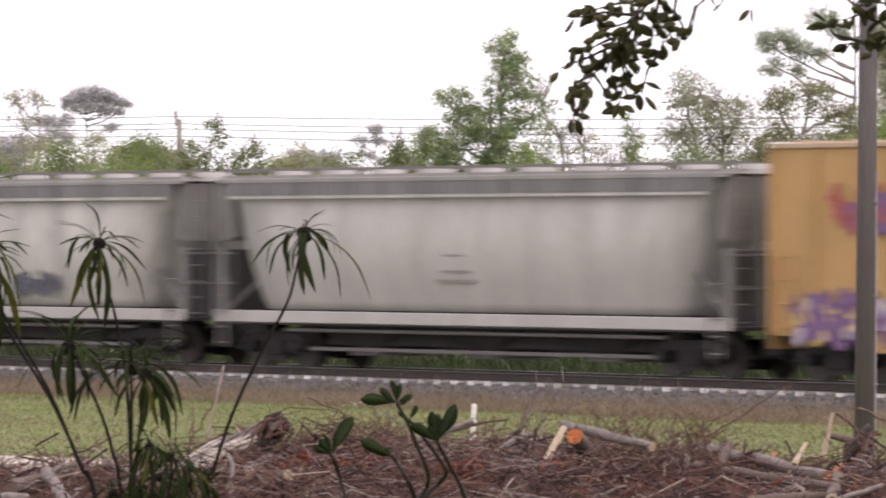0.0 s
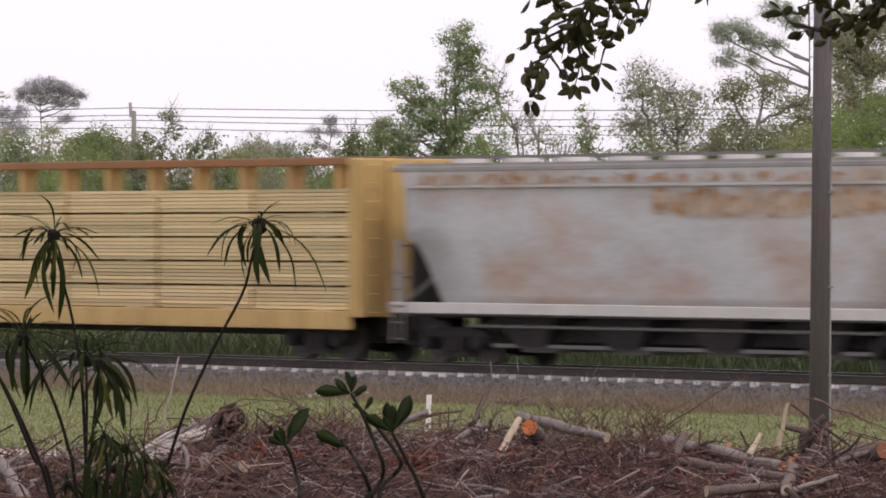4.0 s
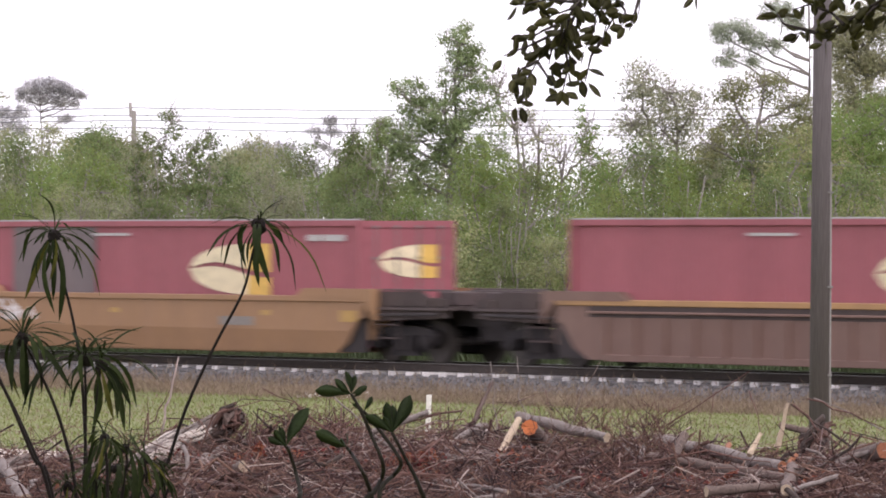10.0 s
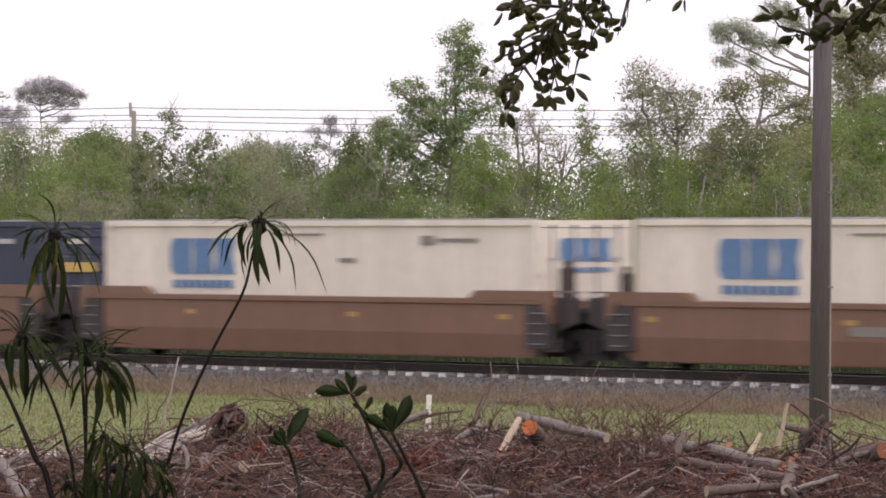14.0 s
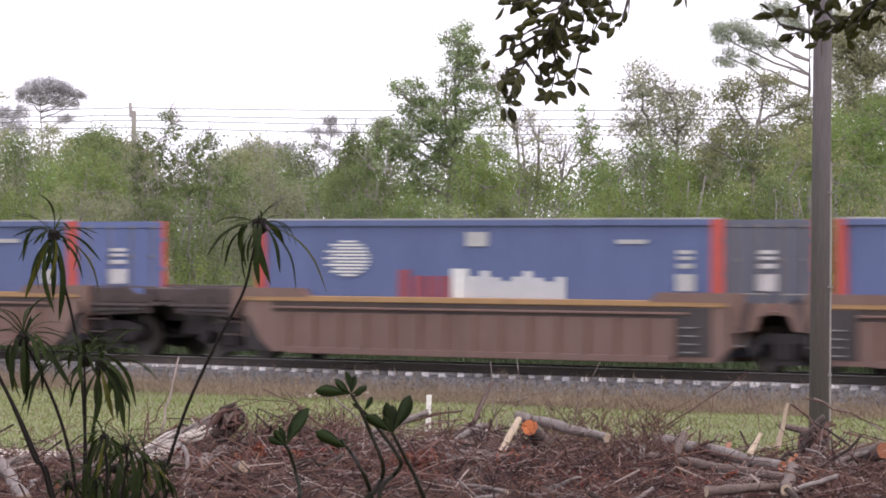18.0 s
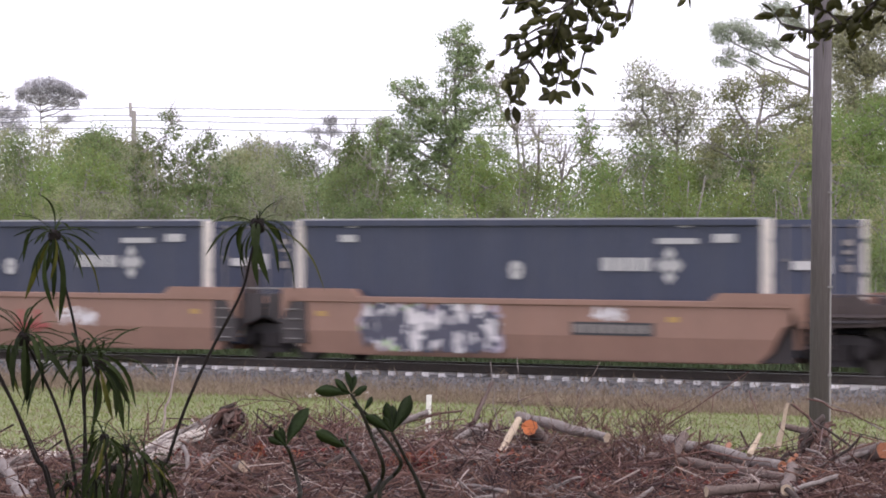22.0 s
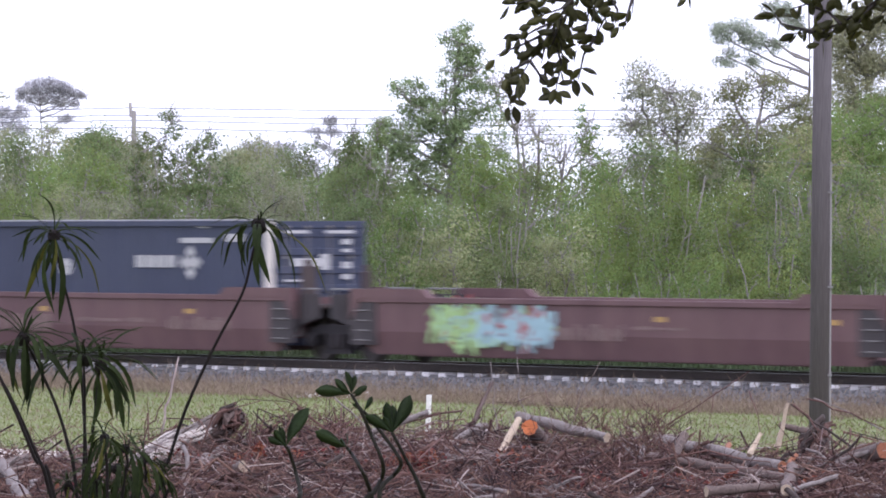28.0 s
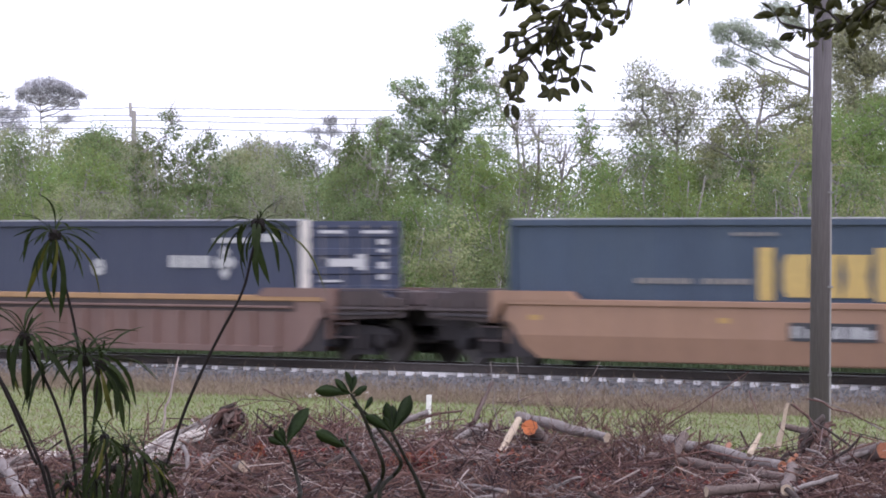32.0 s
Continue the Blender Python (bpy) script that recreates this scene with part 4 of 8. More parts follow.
def tie_cross(t, x, z, h):
    """The crossed bars of the pool emblem: a flat red cross under a steep blue one."""
    for s in (-1, 1):
        for mat, half, rise, w, o in ((red_mark, 0.70, 0.33, 0.34, -0.004), (blue_mark, 0.50, 0.5, 0.16, -0.008)):
            bm = bmesh.new()
            a, b, c = h * half, h * rise, h * w / 2
            prism(bm, [(x - s * a - c, z - b), (x - s * a + c, z - b), (x + s * a + c, z + b), (x + s * a - c, z + b)], -1.535 + o - 0.0015 * s, -1.529 + o - 0.0015 * s)
            part("emblem", bm, mat, t)


def door_stencils(t, seed):
    """Worn white data blocks on the pair of doors."""
    out = [q for i in range(3) for q in broken(-1.97, -0.55, 3.93 + 0.13 * i, 4.0 + 0.13 * i, seed + i)] + broken(0.93, 2.1, 3.93, 4.0, seed + 9)
    marks(t, "door_stripe", out, white_paint, -1.6)
    out = []
    for x0, x1, z0, z1, rows in ((-2.17, -1.35, 2.55, 2.76, 3), (0.24, 0.72, 2.55, 2.74, 2), (1.6, 2.38, 2.55, 2.76, 3), (-1.7, -0.87, 2.06, 2.3, 3), (0.8, 1.6, 2.06, 2.26, 2),
                                 (-2.4, -2.0, 1.6, 1.75, 2), (1.95, 2.4, 1.5, 1.68, 2), (-1.0, -0.45, 1.3, 1.38, 1), (1.6, 2.2, 1.16, 1.36, 2)):
        for k in range(rows):
            z = z0 + (z1 - z0) * k / rows
            out += broken(x0 + 0.08 * k, x1 - 0.05 * k, z, z + 0.05, seed + 20 + k)
    marks(t, "door_stencil", out, stencil_white, -1.6)
    marks(t, "door_line", [(-1.93, -0.77, 2.35, 2.40), (0.79, 1.97, 2.35, 2.40)], white_paint, -1.6)
    marks(t, "door_placard", [(-1.66, -1.2, 1.78, 1.97), (1.0, 1.46, 1.78, 1.97), (1.75, 2.2, 1.66, 1.96)], white_paint, -1.6)


f = runs(boxcar(18.9, paint_yellow, paint_black_door, 4.83, "yellow boxcar with black double doors and bright spray paint",
                "boxcars", roof_paint=paint_pale_roof, seams=False, ribs=6), -6284)
tie_cross(f, -6.95, 3.62, 1.25)
door_stencils(f, 31)
marks(f, "sign_board", [(5.85, 8.45, 3.6, 4.2)], dark_mark, -1.53)
marks(f, "sign_letter", [(6.05, 6.5, 3.68, 4.12), (6.62, 7.15, 3.68, 4.12), (7.3, 7.55, 3.68, 4.12), (7.7, 8.3, 3.68, 4.12)], white_paint, -1.537)
marks(f, "stencil", [q for i, r in enumerate((((5.6, 8.4, 3.2, 3.33), (6.3, 7.9, 2.55, 2.7), (6.3, 7.9, 2.0, 2.12), (-8.4, -7.9, 3.4, 3.6), (-5.9, -5.4, 3.4, 3.6), (-7.5, -6.4, 2.4, 2.5)))) for q in broken(*r, 60 + i)], stencil_brown, -1.53)
spray(f, -9.2, -3.7, 0.62, 2.05, -1.53, [(lilac_paint, 1.4), (grey_mark, 0.9), (pale_paint, 0.3), (purple_paint, 0.3), (yellow_mark, 0.25), (lilac_paint, 0.4)], 33, 30)
spray(f, 3.1, 9.3, 0.62, 1.95, -1.53, [(lilac_paint, 0.9), (teal_paint, 0.7), (ink_paint, 0.3), (grey_mark, 0.6), (teal_paint, 0.4), (pale_paint, 0.25)], 34, 30)
g_car = runs(boxcar(18.8, paint_yellow, paint_black_door, 4.83, "yellow ribbed boxcar with black double doors, dusty", "boxcars",
                    roof_paint=paint_pale_roof, seams=True, ribs=6), -7330)
tie_cross(g_car, -6.95, 3.54, 1.0)
door_stencils(g_car, 35)
marks(g_car, "lettering", [(4.7, 6.4, 3.78, 4.05)], red_mark, -1.53)
marks(g_car, "stencil", [q for i, r in enumerate((((3.7, 7.0, 3.1, 3.25), (-8.5, -7.9, 3.85, 3.95), (-8.5, -7.9, 3.5, 3.6), (-6.0, -5.4, 3.85, 3.95), (-6.0, -5.4, 3.5, 3.6), (-7.5, -6.6, 2.5, 2.6), (-7.5, -6.6, 2.1, 2.2)))) for q in broken(*r, 60 + i)], stencil_brown, -1.53)
marks(g_car, "reflector", [(-7.6, -6.9, 1.2, 1.35)], yellow_mark, -1.535)

flat = runs(centrebeam_car(23.2, paint_lumber_car, "yellow centre-beam lumber flatcar loaded with sawn timber"), -5125)
rng_l = random.Random(7)
board_wood = material("sawn_board", (0.64, 0.49, 0.265), rough=0.8, vary=0.18, scale=2, fine=30, stretch=(0.2, 1, 1), random_shift=0.22, bump=0.3)
lumber_meshes = [lumber_mesh(3.6, rng_l, (-1.05, -0.72, -0.4)) for _ in range(3)]
board_meshes = [lumber_mesh(3.6, rng_l, (-1.36,)) for _ in range(6)]
for k in range(6):
    for tier in range(5):
        ob = empty("lumber_bundle", "strapped bundle of pale sawn timber boards on the flatcar", "lumber", "lumber bundles")
        tagged(part("inner_lumber", lumber_meshes[(k + tier) % 3], lumber_wood, ob), kind="stuff")
        for layer in range(6):
            bd = part("board", board_meshes[(k * 7 + tier * 3 + layer * 5) % 6], board_wood, ob)
            bd.location = (0, 0, 0.085 * layer)
        for x in (-1.2, 1.2):
            part("bearer", boxed(x - 0.06, x + 0.06, -1.30, -0.15, -0.035, 0.0), rusty_chord, ob)
        x = -9.35 + 3.74 * k
        TRAIN.append((ob, -5125 / KS + x, 1.155 + tier * 0.552))

# ---- well cars: paint, top, ribbed, unit middles from front to rear
ORANGE_GROUP = "articulated well car units"
WELLS = [
    (well_brown, well_yellow_top, True, (-8423, -9402, -10383), "brown ribbed well car unit with a worn yellow top chord"),
    (well_orange, well_orange, False, (-11558, -12525, -13492), "orange-yellow plate-sided well car unit with yellow reflectors"),
    (well_rust, well_rust, False, (-14676, -15649, -16618), "rust-brown plate-sided well car unit, faded"),
    (well_brown, well_yellow_top, True, (-17787, -18767, -19751), "brown ribbed well car unit with a worn yellow top chord"),
    (well_brown, well_yellow_top, True, (-20925, -21891, -22877), "brown ribbed well car unit with a worn yellow top chord"),
    (well_tan, well_tan, False, (-24054, -25025, -26000), "tan plate-sided well car unit with spray paint"),
    (well_brown, well_yellow_top, True, (-27187,), "single brown ribbed well car with a worn yellow top chord"),
    (well_redbrown, well_redbrown, False, (-28376,), "single red-brown plate-sided well car with white stencils"),
    (well_maroon, well_maroon, False, (-29548, -30530, -31520), "dark maroon plate-sided well car unit, scuffed"),
    (well_salmon, well_salmon, False, (-32732, -33700, -34682), "salmon-tan plate-sided well car unit with yellow reflectors"),
    (well_brown, well_yellow_top, True, (-35852,), "brown ribbed well car with a worn yellow top chord"),
]
UNIT = {}
for paint, top, ribbed, mids, text in WELLS:
    for i, p in enumerate(mids):
        last, first = i == len(mids) - 1, i == 0
        pitch = (mids[i] - mids[i + 1]) / KS / 2 if not last else 9.74
        t = well_unit(paint, top, text, ORANGE_GROUP, ribbed, "bogie" if last else "share", "bogie" if first else "rest", pitch_half=pitch)
        UNIT[p] = runs(t, p)
        # reflectors and stencils along the side
        if not ribbed:
            marks(t, "reflector", [(x, x + 0.36, 1.02, 1.13) for x in (-7.6, -4.6, -1.4, 1.6, 4.6, 7.0)][(i % 2)::2], amber_mark, -1.509)

Y_W = -1.511
# orange car
for p in (-11558, -12525, -13492):
    marks(UNIT[p], "number_plate", [(3.0, 4.3, 0.78, 0.98)], grey_mark, Y_W)
    marks(UNIT[p], "big_reflector", [(-8.2, -7.6, 0.9, 1.15), (7.6, 8.2, 0.9, 1.15)], amber_mark, Y_W - 0.002)
spray(UNIT[-11558], -7.5, -4.4, 0.7, 1.3, Y_W, [(pale_paint, 0.25)], 41)
spray(UNIT[-12525], -6.5, -3.6, 0.55, 1.3, Y_W, [(pale_paint, 0.22)], 42)
marks(UNIT[-12525], "lettering", [(-4.9, -3.5, 0.95, 1.12)], red_mark, Y_W)
spray(UNIT[-13492], -7.6, -6.2, 0.55, 1.3, Y_W, [(grey_mark, 0.6), (pale_paint, 0.25)], 43)
# rust-brown car
marks(UNIT[-14676], "number_plate", [(-1.2, 0.1, 0.8, 1.0), (0.8, 2.6, 0.8, 1.0)], grey_mark, Y_W)
spray(UNIT[-16618], 2.2, 4.9, 0.3, 1.4, Y_W, [(red_mark, 0.7), (pale_paint, 1.2)], 45)
marks(UNIT[-16618], "number_plate", [(-3.0, -1.4, 0.8, 1.0)], grey_mark, Y_W)
# tan car
spray(UNIT[-24054], -5.8, -1.1, 0.28, 1.38, Y_W, [(lilac_paint, 1.3), (lime_paint, 0.4), (ink_paint, 1.5), (pale_paint, 0.9)], 46, 34)
marks(UNIT[-24054], "number_plate", [(1.45, 4.15, 0.72, 1.0)], dark_mark, Y_W)
marks(UNIT[-24054], "number_bar", [(1.55 + 0.32 * i, 1.77 + 0.32 * i, 0.77, 0.95) for i in range(8)], grey_mark, Y_W - 0.006)
spray(UNIT[-24054], 2.2, 3.2, 1.0, 1.35, Y_W, [(pale_paint, 0.6)], 47)
spray(UNIT[-25025], -5.8, -3.4, 0.5, 1.3, Y_W, [(dust_tag, 0.8)], 48)
marks(UNIT[-25025], "lettering", [(-0.2, 1.2, 0.6, 0.74), (-0.1, 0.1, 0.5, 1.05), (0.6, 0.8, 0.5, 1.05)], red_mark, Y_W)
spray(UNIT[-25025], 1.7, 3.2, 0.7, 1.15, Y_W, [(pale_paint, 0.6)], 49)
spray(UNIT[-26000], 1.0, 5.8, 0.24, 1.42, Y_W, [(purple_paint, 1.8), (lilac_paint, 0.6), (pale_paint, 1.5)], 50, 30)
marks(UNIT[-26000], "number_plate", [(-5.4, -2.6, 0.72, 1.0)], dark_mark, Y_W)
marks(UNIT[-26000], "number_bar", [(-5.3 + 0.33 * i, -5.08 + 0.33 * i, 0.77, 0.95) for i in range(8)], grey_mark, Y_W - 0.006)
# red-brown car
marks(UNIT[-28376], "number_plate", [(-3.0, -0.5, 0.8, 1.05), (2.9, 4.8, 0.65, 1.0)], grey_mark, Y_W)
marks(UNIT[-28376], "end_plate", [(7.7, 8.2, 0.8, 1.1)], white_paint, Y_W)
# maroon car
spray(UNIT[-30530], -5.9, -4.2, 0.24, 1.5, Y_W, [(red_mark, 0.3), (lime_paint, 1.2), (aqua_paint, 0.2)], 51, 22)
spray(UNIT[-30530], -4.4, -1.8, 0.3, 1.4, Y_W, [(lime_paint, 0.3), (aqua_paint, 1.3), (red_mark, 0.2)], 55, 22)
marks(UNIT[-30530], "faded_panel", [q for i, r in enumerate(((-2.2, 0.6, 0.6, 0.95), (0.9, 2.6, 0.85, 0.93))) for q in broken(*r, 80 + i)], faded_paint, Y_W)
marks(UNIT[-29548], "faded_panel", [q for i, r in enumerate(((-6.4, -4.6, 0.55, 1.2), (-2.4, 0.3, 0.7, 1.0))) for q in broken(*r, 80 + i)], faded_paint, Y_W)
marks(UNIT[-31520], "faded_panel", [q for i, r in enumerate(((-4.2, -0.8, 0.55, 0.95), (0.2, 3.3, 0.8, 0.9), (3.9, 6.4, 0.65, 0.95))) for q in broken(*r, 80 + i)], faded_paint, Y_W)
# salmon car
spray(UNIT[-32732], -7.4, -6.0, 0.4, 1.2, Y_W, [(teal_paint, 0.8)], 52)
spray(UNIT[-32732], -6.6, -1.2, 0.28, 1.4, Y_W, [(lilac_paint, 2.0), (pale_paint, 1.0), (grey_mark, 0.6), (pale_paint, 0.5), (ink_paint, 0.3)], 53, 34)
spray(UNIT[-32732], -1.3, 0.1, 0.4, 1.0, Y_W, [(teal_paint, 0.8)], 54)
for p, x, w in ((-32732, 1.15, 3.2), (-33700, -1.7, 2.8), (-34682, 0.8, 2.7)):
    marks(UNIT[p], "sign_board", [(x, x + w, 0.68, 1.06)], dark_mark, Y_W)
    marks(UNIT[p], "sign_letter", broken(x + 0.12, x + w - 0.12, 0.75, 0.99, p % 97), stencil_white, Y_W - 0.006)

# ---- containers
Y_C = -1.306
ZC = 0.32


def crest(t):
    """The curved cream and gold crest on side and door."""
    for s, (x0, x1, z0, z1) in ((0, (1.5, 4.7, 1.15, 2.32)), (1, (-0.8, 0.85, 1.55, 2.3))):
        for k, (a, b, mat) in enumerate(((0.0, 0.72, crest_cream), (0.72, 1.0, crest_gold))):
            for lo, hi in ((0.0, 0.44), (0.54, 1.0)):
                g = Gather()
                n = 10
                vs = []
                for i in range(n + 1):
                    u = a + (b - a) * i / n
                    dome = math.sqrt(max(0.0, 1 - (1 - min(1, u / 0.75)) ** 2))
                    dip = 0.10 * math.sin(u * 5.0)
                    zl, zh = (0.5 - 0.5 * dome + (lo * dome)), (0.5 - 0.5 * dome + hi * dome)
                    zl, zh = zl + dip * (lo > 0), zh + dip * (hi < 1)
                    vs += [(u, zl), (u, zh)]
                pts = []
                for u, v in vs:
                    if s == 0:
                        pts.append((x0 + u * (x1 - x0), Y_C, z0 + v * (z1 - z0)))
                    else:
                        pts.append((8.095, x0 + u * (x1 - x0), z0 + v * (z1 - z0)))
                g.add(pts, [(2 * i, 2 * i + 2, 2 * i + 3, 2 * i + 1) for i in range(n)])
                part("crest", g.mesh("crest"), mat, t)


def blocks(t, x0, x1, z0, z1, mat, y=None, end=False, slant=0.12):
    """A carrier's mark as three plain heavy shapes."""
    w = (x1 - x0) / 3.15
    for k in range(3):
        a = x0 + k * w * 1.075
        h, q = z1 - z0, w * 0.3
        bm = bmesh.new()
        if k == 0:
            shape = [(a + q * .5, z0), (a + w, z0), (a + w, z1), (a + q * .5, z1), (a, z1 - h * .2), (a, z0 + h * .2)]
        elif k == 1:
            shape = [(a, z0), (a + w, z0), (a + w * .9, z0 + h * .5), (a + w, z1), (a, z1), (a + w * .1, z0 + h * .5)]
        else:
            shape = [(a, z0), (a + w, z0), (a + w * .85, z0 + h * .5), (a + w, z1), (a, z1), (a + w * .15, z0 + h * .5)]
        if end:
            prism(bm, shape, -0.003, 0.003)
            for v in bm.verts:
                v.co = Vector((8.097 + v.co.y, v.co.x, v.co.z))
        else:
            prism(bm, shape, Y_C - 0.004, Y_C + 0.003)
        part("carrier_mark", bm, mat, t)


E_X = 8.085
dull_red = material("dull_red_lettering", (0.27, 0.06, 0.085), rough=0.6, scale=6)
kinds = {}


def maroon_container(p, patch):
    t = container(box_maroon, box_maroon, "maroon corrugated container with a cream and gold crest", "maroon containers")
    crest(t)
    marks(t, "number_bar", [(6.1, 6.6, 2.38, 2.52), (6.7, 7.5, 2.38, 2.52), (-2.4, -0.9, 2.5, 2.56)], stencil_white, Y_C)
    if patch:
        marks(t, "repair_panel", [(patch[0], patch[1], 0.2, 2.7)], panel_grey, Y_C + 0.004, "grey repair panel")
    return runs(t, p, ZC)


def white_container(p):
    t = container(box_white, box_white, "off-white container with a blue carrier mark, slightly stained", "white containers", ribs=0.62)
    blocks(t, -5.5, -2.95, 1.62, 2.44, blue_mark)
    marks(t, "small_lettering", [(-5.4 + 0.27 * i, -5.2 + 0.27 * i, 1.3, 1.48) for i in range(9)], blue_mark, Y_C)
    marks(t, "number_bar", [(-1.4, 0.4, 2.5, 2.55), (4.0, 4.5, 2.3, 2.5), (4.6, 6.0, 2.36, 2.44), (1.0, 1.6, 1.9, 2.0)], grey_mark, Y_C)
    blocks(t, -0.7, 0.75, 1.95, 2.45, blue_mark, end=True)
    end_marks(t, "small_lettering", [(-0.65 + 0.2 * i, -0.5 + 0.2 * i, 1.72, 1.82) for i in range(7)], blue_mark, E_X + 0.02)
    return runs(t, p, ZC)


def blue_container(p, grey=False):
    t = container(box_blue, box_red_post, "blue container with red corner posts and white lettering", "blue containers", ribs=0.31,
                  end_paint=box_grey_end if grey else box_blue, post=0.26)
    for i in range(11):
        z = 1.6 + 0.075 * i
        h = math.sqrt(max(0.02, 1 - ((i - 5) / 5.6) ** 2)) * 0.85
        marks(t, "emblem_stripe", [(-4.75 - h * (0.95 if i % 2 else 0.6), -4.75 + h, z, z + 0.042)], white_paint, Y_C)
    marks(t, "placard", [(-0.42, 0.33, 2.27, 2.58)], stencil_white, Y_C)
    marks(t, "number_bar", [(4.7, 5.7, 2.33, 2.42), (6.68, 7.2, 2.12, 2.2), (6.68, 7.2, 2.0, 2.07), (6.68, 7.2, 1.82, 1.92), (6.64, 7.24, 1.35, 1.70)], stencil_white, Y_C)
    marks(t, "red_lettering", [(-2.85, -2.4, 1.15, 1.75), (-2.3, -1.9, 1.15, 1.62), (-1.8, -1.45, 1.15, 1.62), (-1.35, -1.0, 1.15, 1.62)], dull_red, Y_C)
    marks(t, "white_lettering", [(-0.93, -0.35, 1.12, 1.78)] + [(-0.25 + 0.37 * i, -0.01 + 0.37 * i, 1.12, (1.62, 1.74, 1.60, 1.52)[i % 4]) for i in range(9)], white_paint, Y_C)
    end_marks(t, "number_bar", [(-0.34, 0.16, 2.12, 2.2), (-0.34, 0.16, 2.0, 2.07), (-0.34, 0.16, 1.82, 1.92), (-0.37, 0.19, 1.35, 1.7)], stencil_white, E_X + 0.02)
    return runs(t, p, ZC)


def navy_container(p, pale=False, mark_front=False):
    t = container(box_slate if pale else box_navy, box_white_post, "dark navy container with white corner posts and a white star mark", "navy containers",
                  ribs=0.31, door_style="ribbed" if pale else "plain", far_post=box_slate if pale else None, post=0.2)
    o = -7.8 if mark_front else 0.0
    marks(t, "number_bar", [(-6.5, -5.9, 2.36, 2.52), (6.3, 7.0, 2.36, 2.54), (4.5 + o * 1.25, 5.8 + o * 1.25, 2.33, 2.45)] + [(-6.2, -5.9, 2.68, 2.74), (5.2, 5.6, 2.68, 2.74)], stencil_white, Y_C)
    for k in range(8):
        a = k * math.pi / 4
        marks(t, "emblem_ray", [(-0.2 + 0.15 * math.cos(a) - 0.09, -0.2 + 0.15 * math.cos(a) + 0.09, 1.76 + 0.13 * math.sin(a) - 0.07, 1.76 + 0.13 * math.sin(a) + 0.07)], stencil_white, Y_C - 0.0004 * k)
    marks(t, "lettering", [(2.7 + o + 0.42 * i, 3.04 + o + 0.42 * i, 1.76, 2.04) for i in range(4)], stencil_white, Y_C)
    for dx, dz in ((0.24, 0.0), (-0.24, 0.0), (0, 0.24), (0, -0.24), (0.0, 0.0)):
        bm = bmesh.new()
        cx, cz = 4.9 + o + dx, 1.88 + dz
        prism(bm, [(cx - 0.19, cz), (cx, cz - 0.17), (cx + 0.19, cz), (cx, cz + 0.17)], Y_C - 0.004, Y_C + 0.002)
        part("emblem", bm, stencil_white, t)
    end_marks(t, "end_lettering", [(-0.75, 0.05, 1.8, 1.98), (0.05, 0.3, 1.72, 2.08)], stencil_white, E_X + 0.045)
    end_marks(t, "end_data", [(0.66, 0.92, 2.3, 2.42), (0.66, 0.92, 2.12, 2.2), (0.66, 0.92, 1.75, 1.9)] + [(0.66, 0.92, 1.5, 1.62)] * pale, stencil_white if pale else grey_mark, E_X + 0.045)
    if pale:
        end_marks(t, "end_bar", [(-1.0, -0.3, 2.55, 2.62), (0.2, 1.0, 2.55, 2.62), (-1.0, -0.4, 1.45, 1.5)], stencil_white, E_X + 0.045)
    return runs(t, p, ZC)


def slate_container(p, over=0.0):
    t = container(box_teal, box_teal, "slate blue container with a yellow carrier mark between yellow bars", "slate blue containers", ribs=0.31, end_paint=box_grey_end)
    blocks(t, 0.78, 3.45, 1.25, 2.12, yellow_mark)
    marks(t, "yellow_bar", [(0.02, 0.50, 1.18, 2.26), (3.60, 4.06, 1.18, 2.26)], yellow_mark, Y_C)
    marks(t, "yellow_lettering", [(-3.9 + 0.27 * i, -3.70 + 0.27 * i, 1.5, 1.62) for i in range(14) if i != 7] + [(-0.8 + 0.3 * i, -0.6 + 0.3 * i, 2.5, 2.57) for i in range(5)] + [(4.1 + 0.3 * i, 4.32 + 0.3 * i, 2.27, 2.35) for i in range(5)], grey_mark, Y_C)
    end_marks(t, "door_square", [(-1.2 + over, -0.1 + over, 1.93, 2.45)], yellow_mark, E_X + 0.02)
    end_marks(t, "door_square_text", [(-1.1 + over, -0.2 + over, 2.06, 2.13), (-1.1 + over, -0.2 + over, 2.22, 2.29)], white_paint, E_X + 0.028)
    return runs(t, p, ZC)


def navy_yellow(p):
    t = container(box_navy, box_navy, "dark navy container with a grey panel and ribbed doors", "navy containers", door_style="ribbed")
    marks(t, "repair_panel", [(2.5, 5.4, 0.2, 2.72)], panel_grey, Y_C + 0.004, "grey repair panel")
    marks(t, "yellow_mark", [(-4.0, -3.3, 1.4, 2.35)], yellow_mark, Y_C)
    marks(t, "number_bar", [(6.2, 7.4, 2.3, 2.42)], stencil_white, Y_C)
    end_marks(t, "end_lettering", [(-0.6, 0.6, 1.62, 1.85)], yellow_mark, E_X + 0.045)
    end_marks(t, "number_bar", [(-0.25, 0.3, 2.3, 2.42)], stencil_white, E_X + 0.045)
    return runs(t, p, ZC)


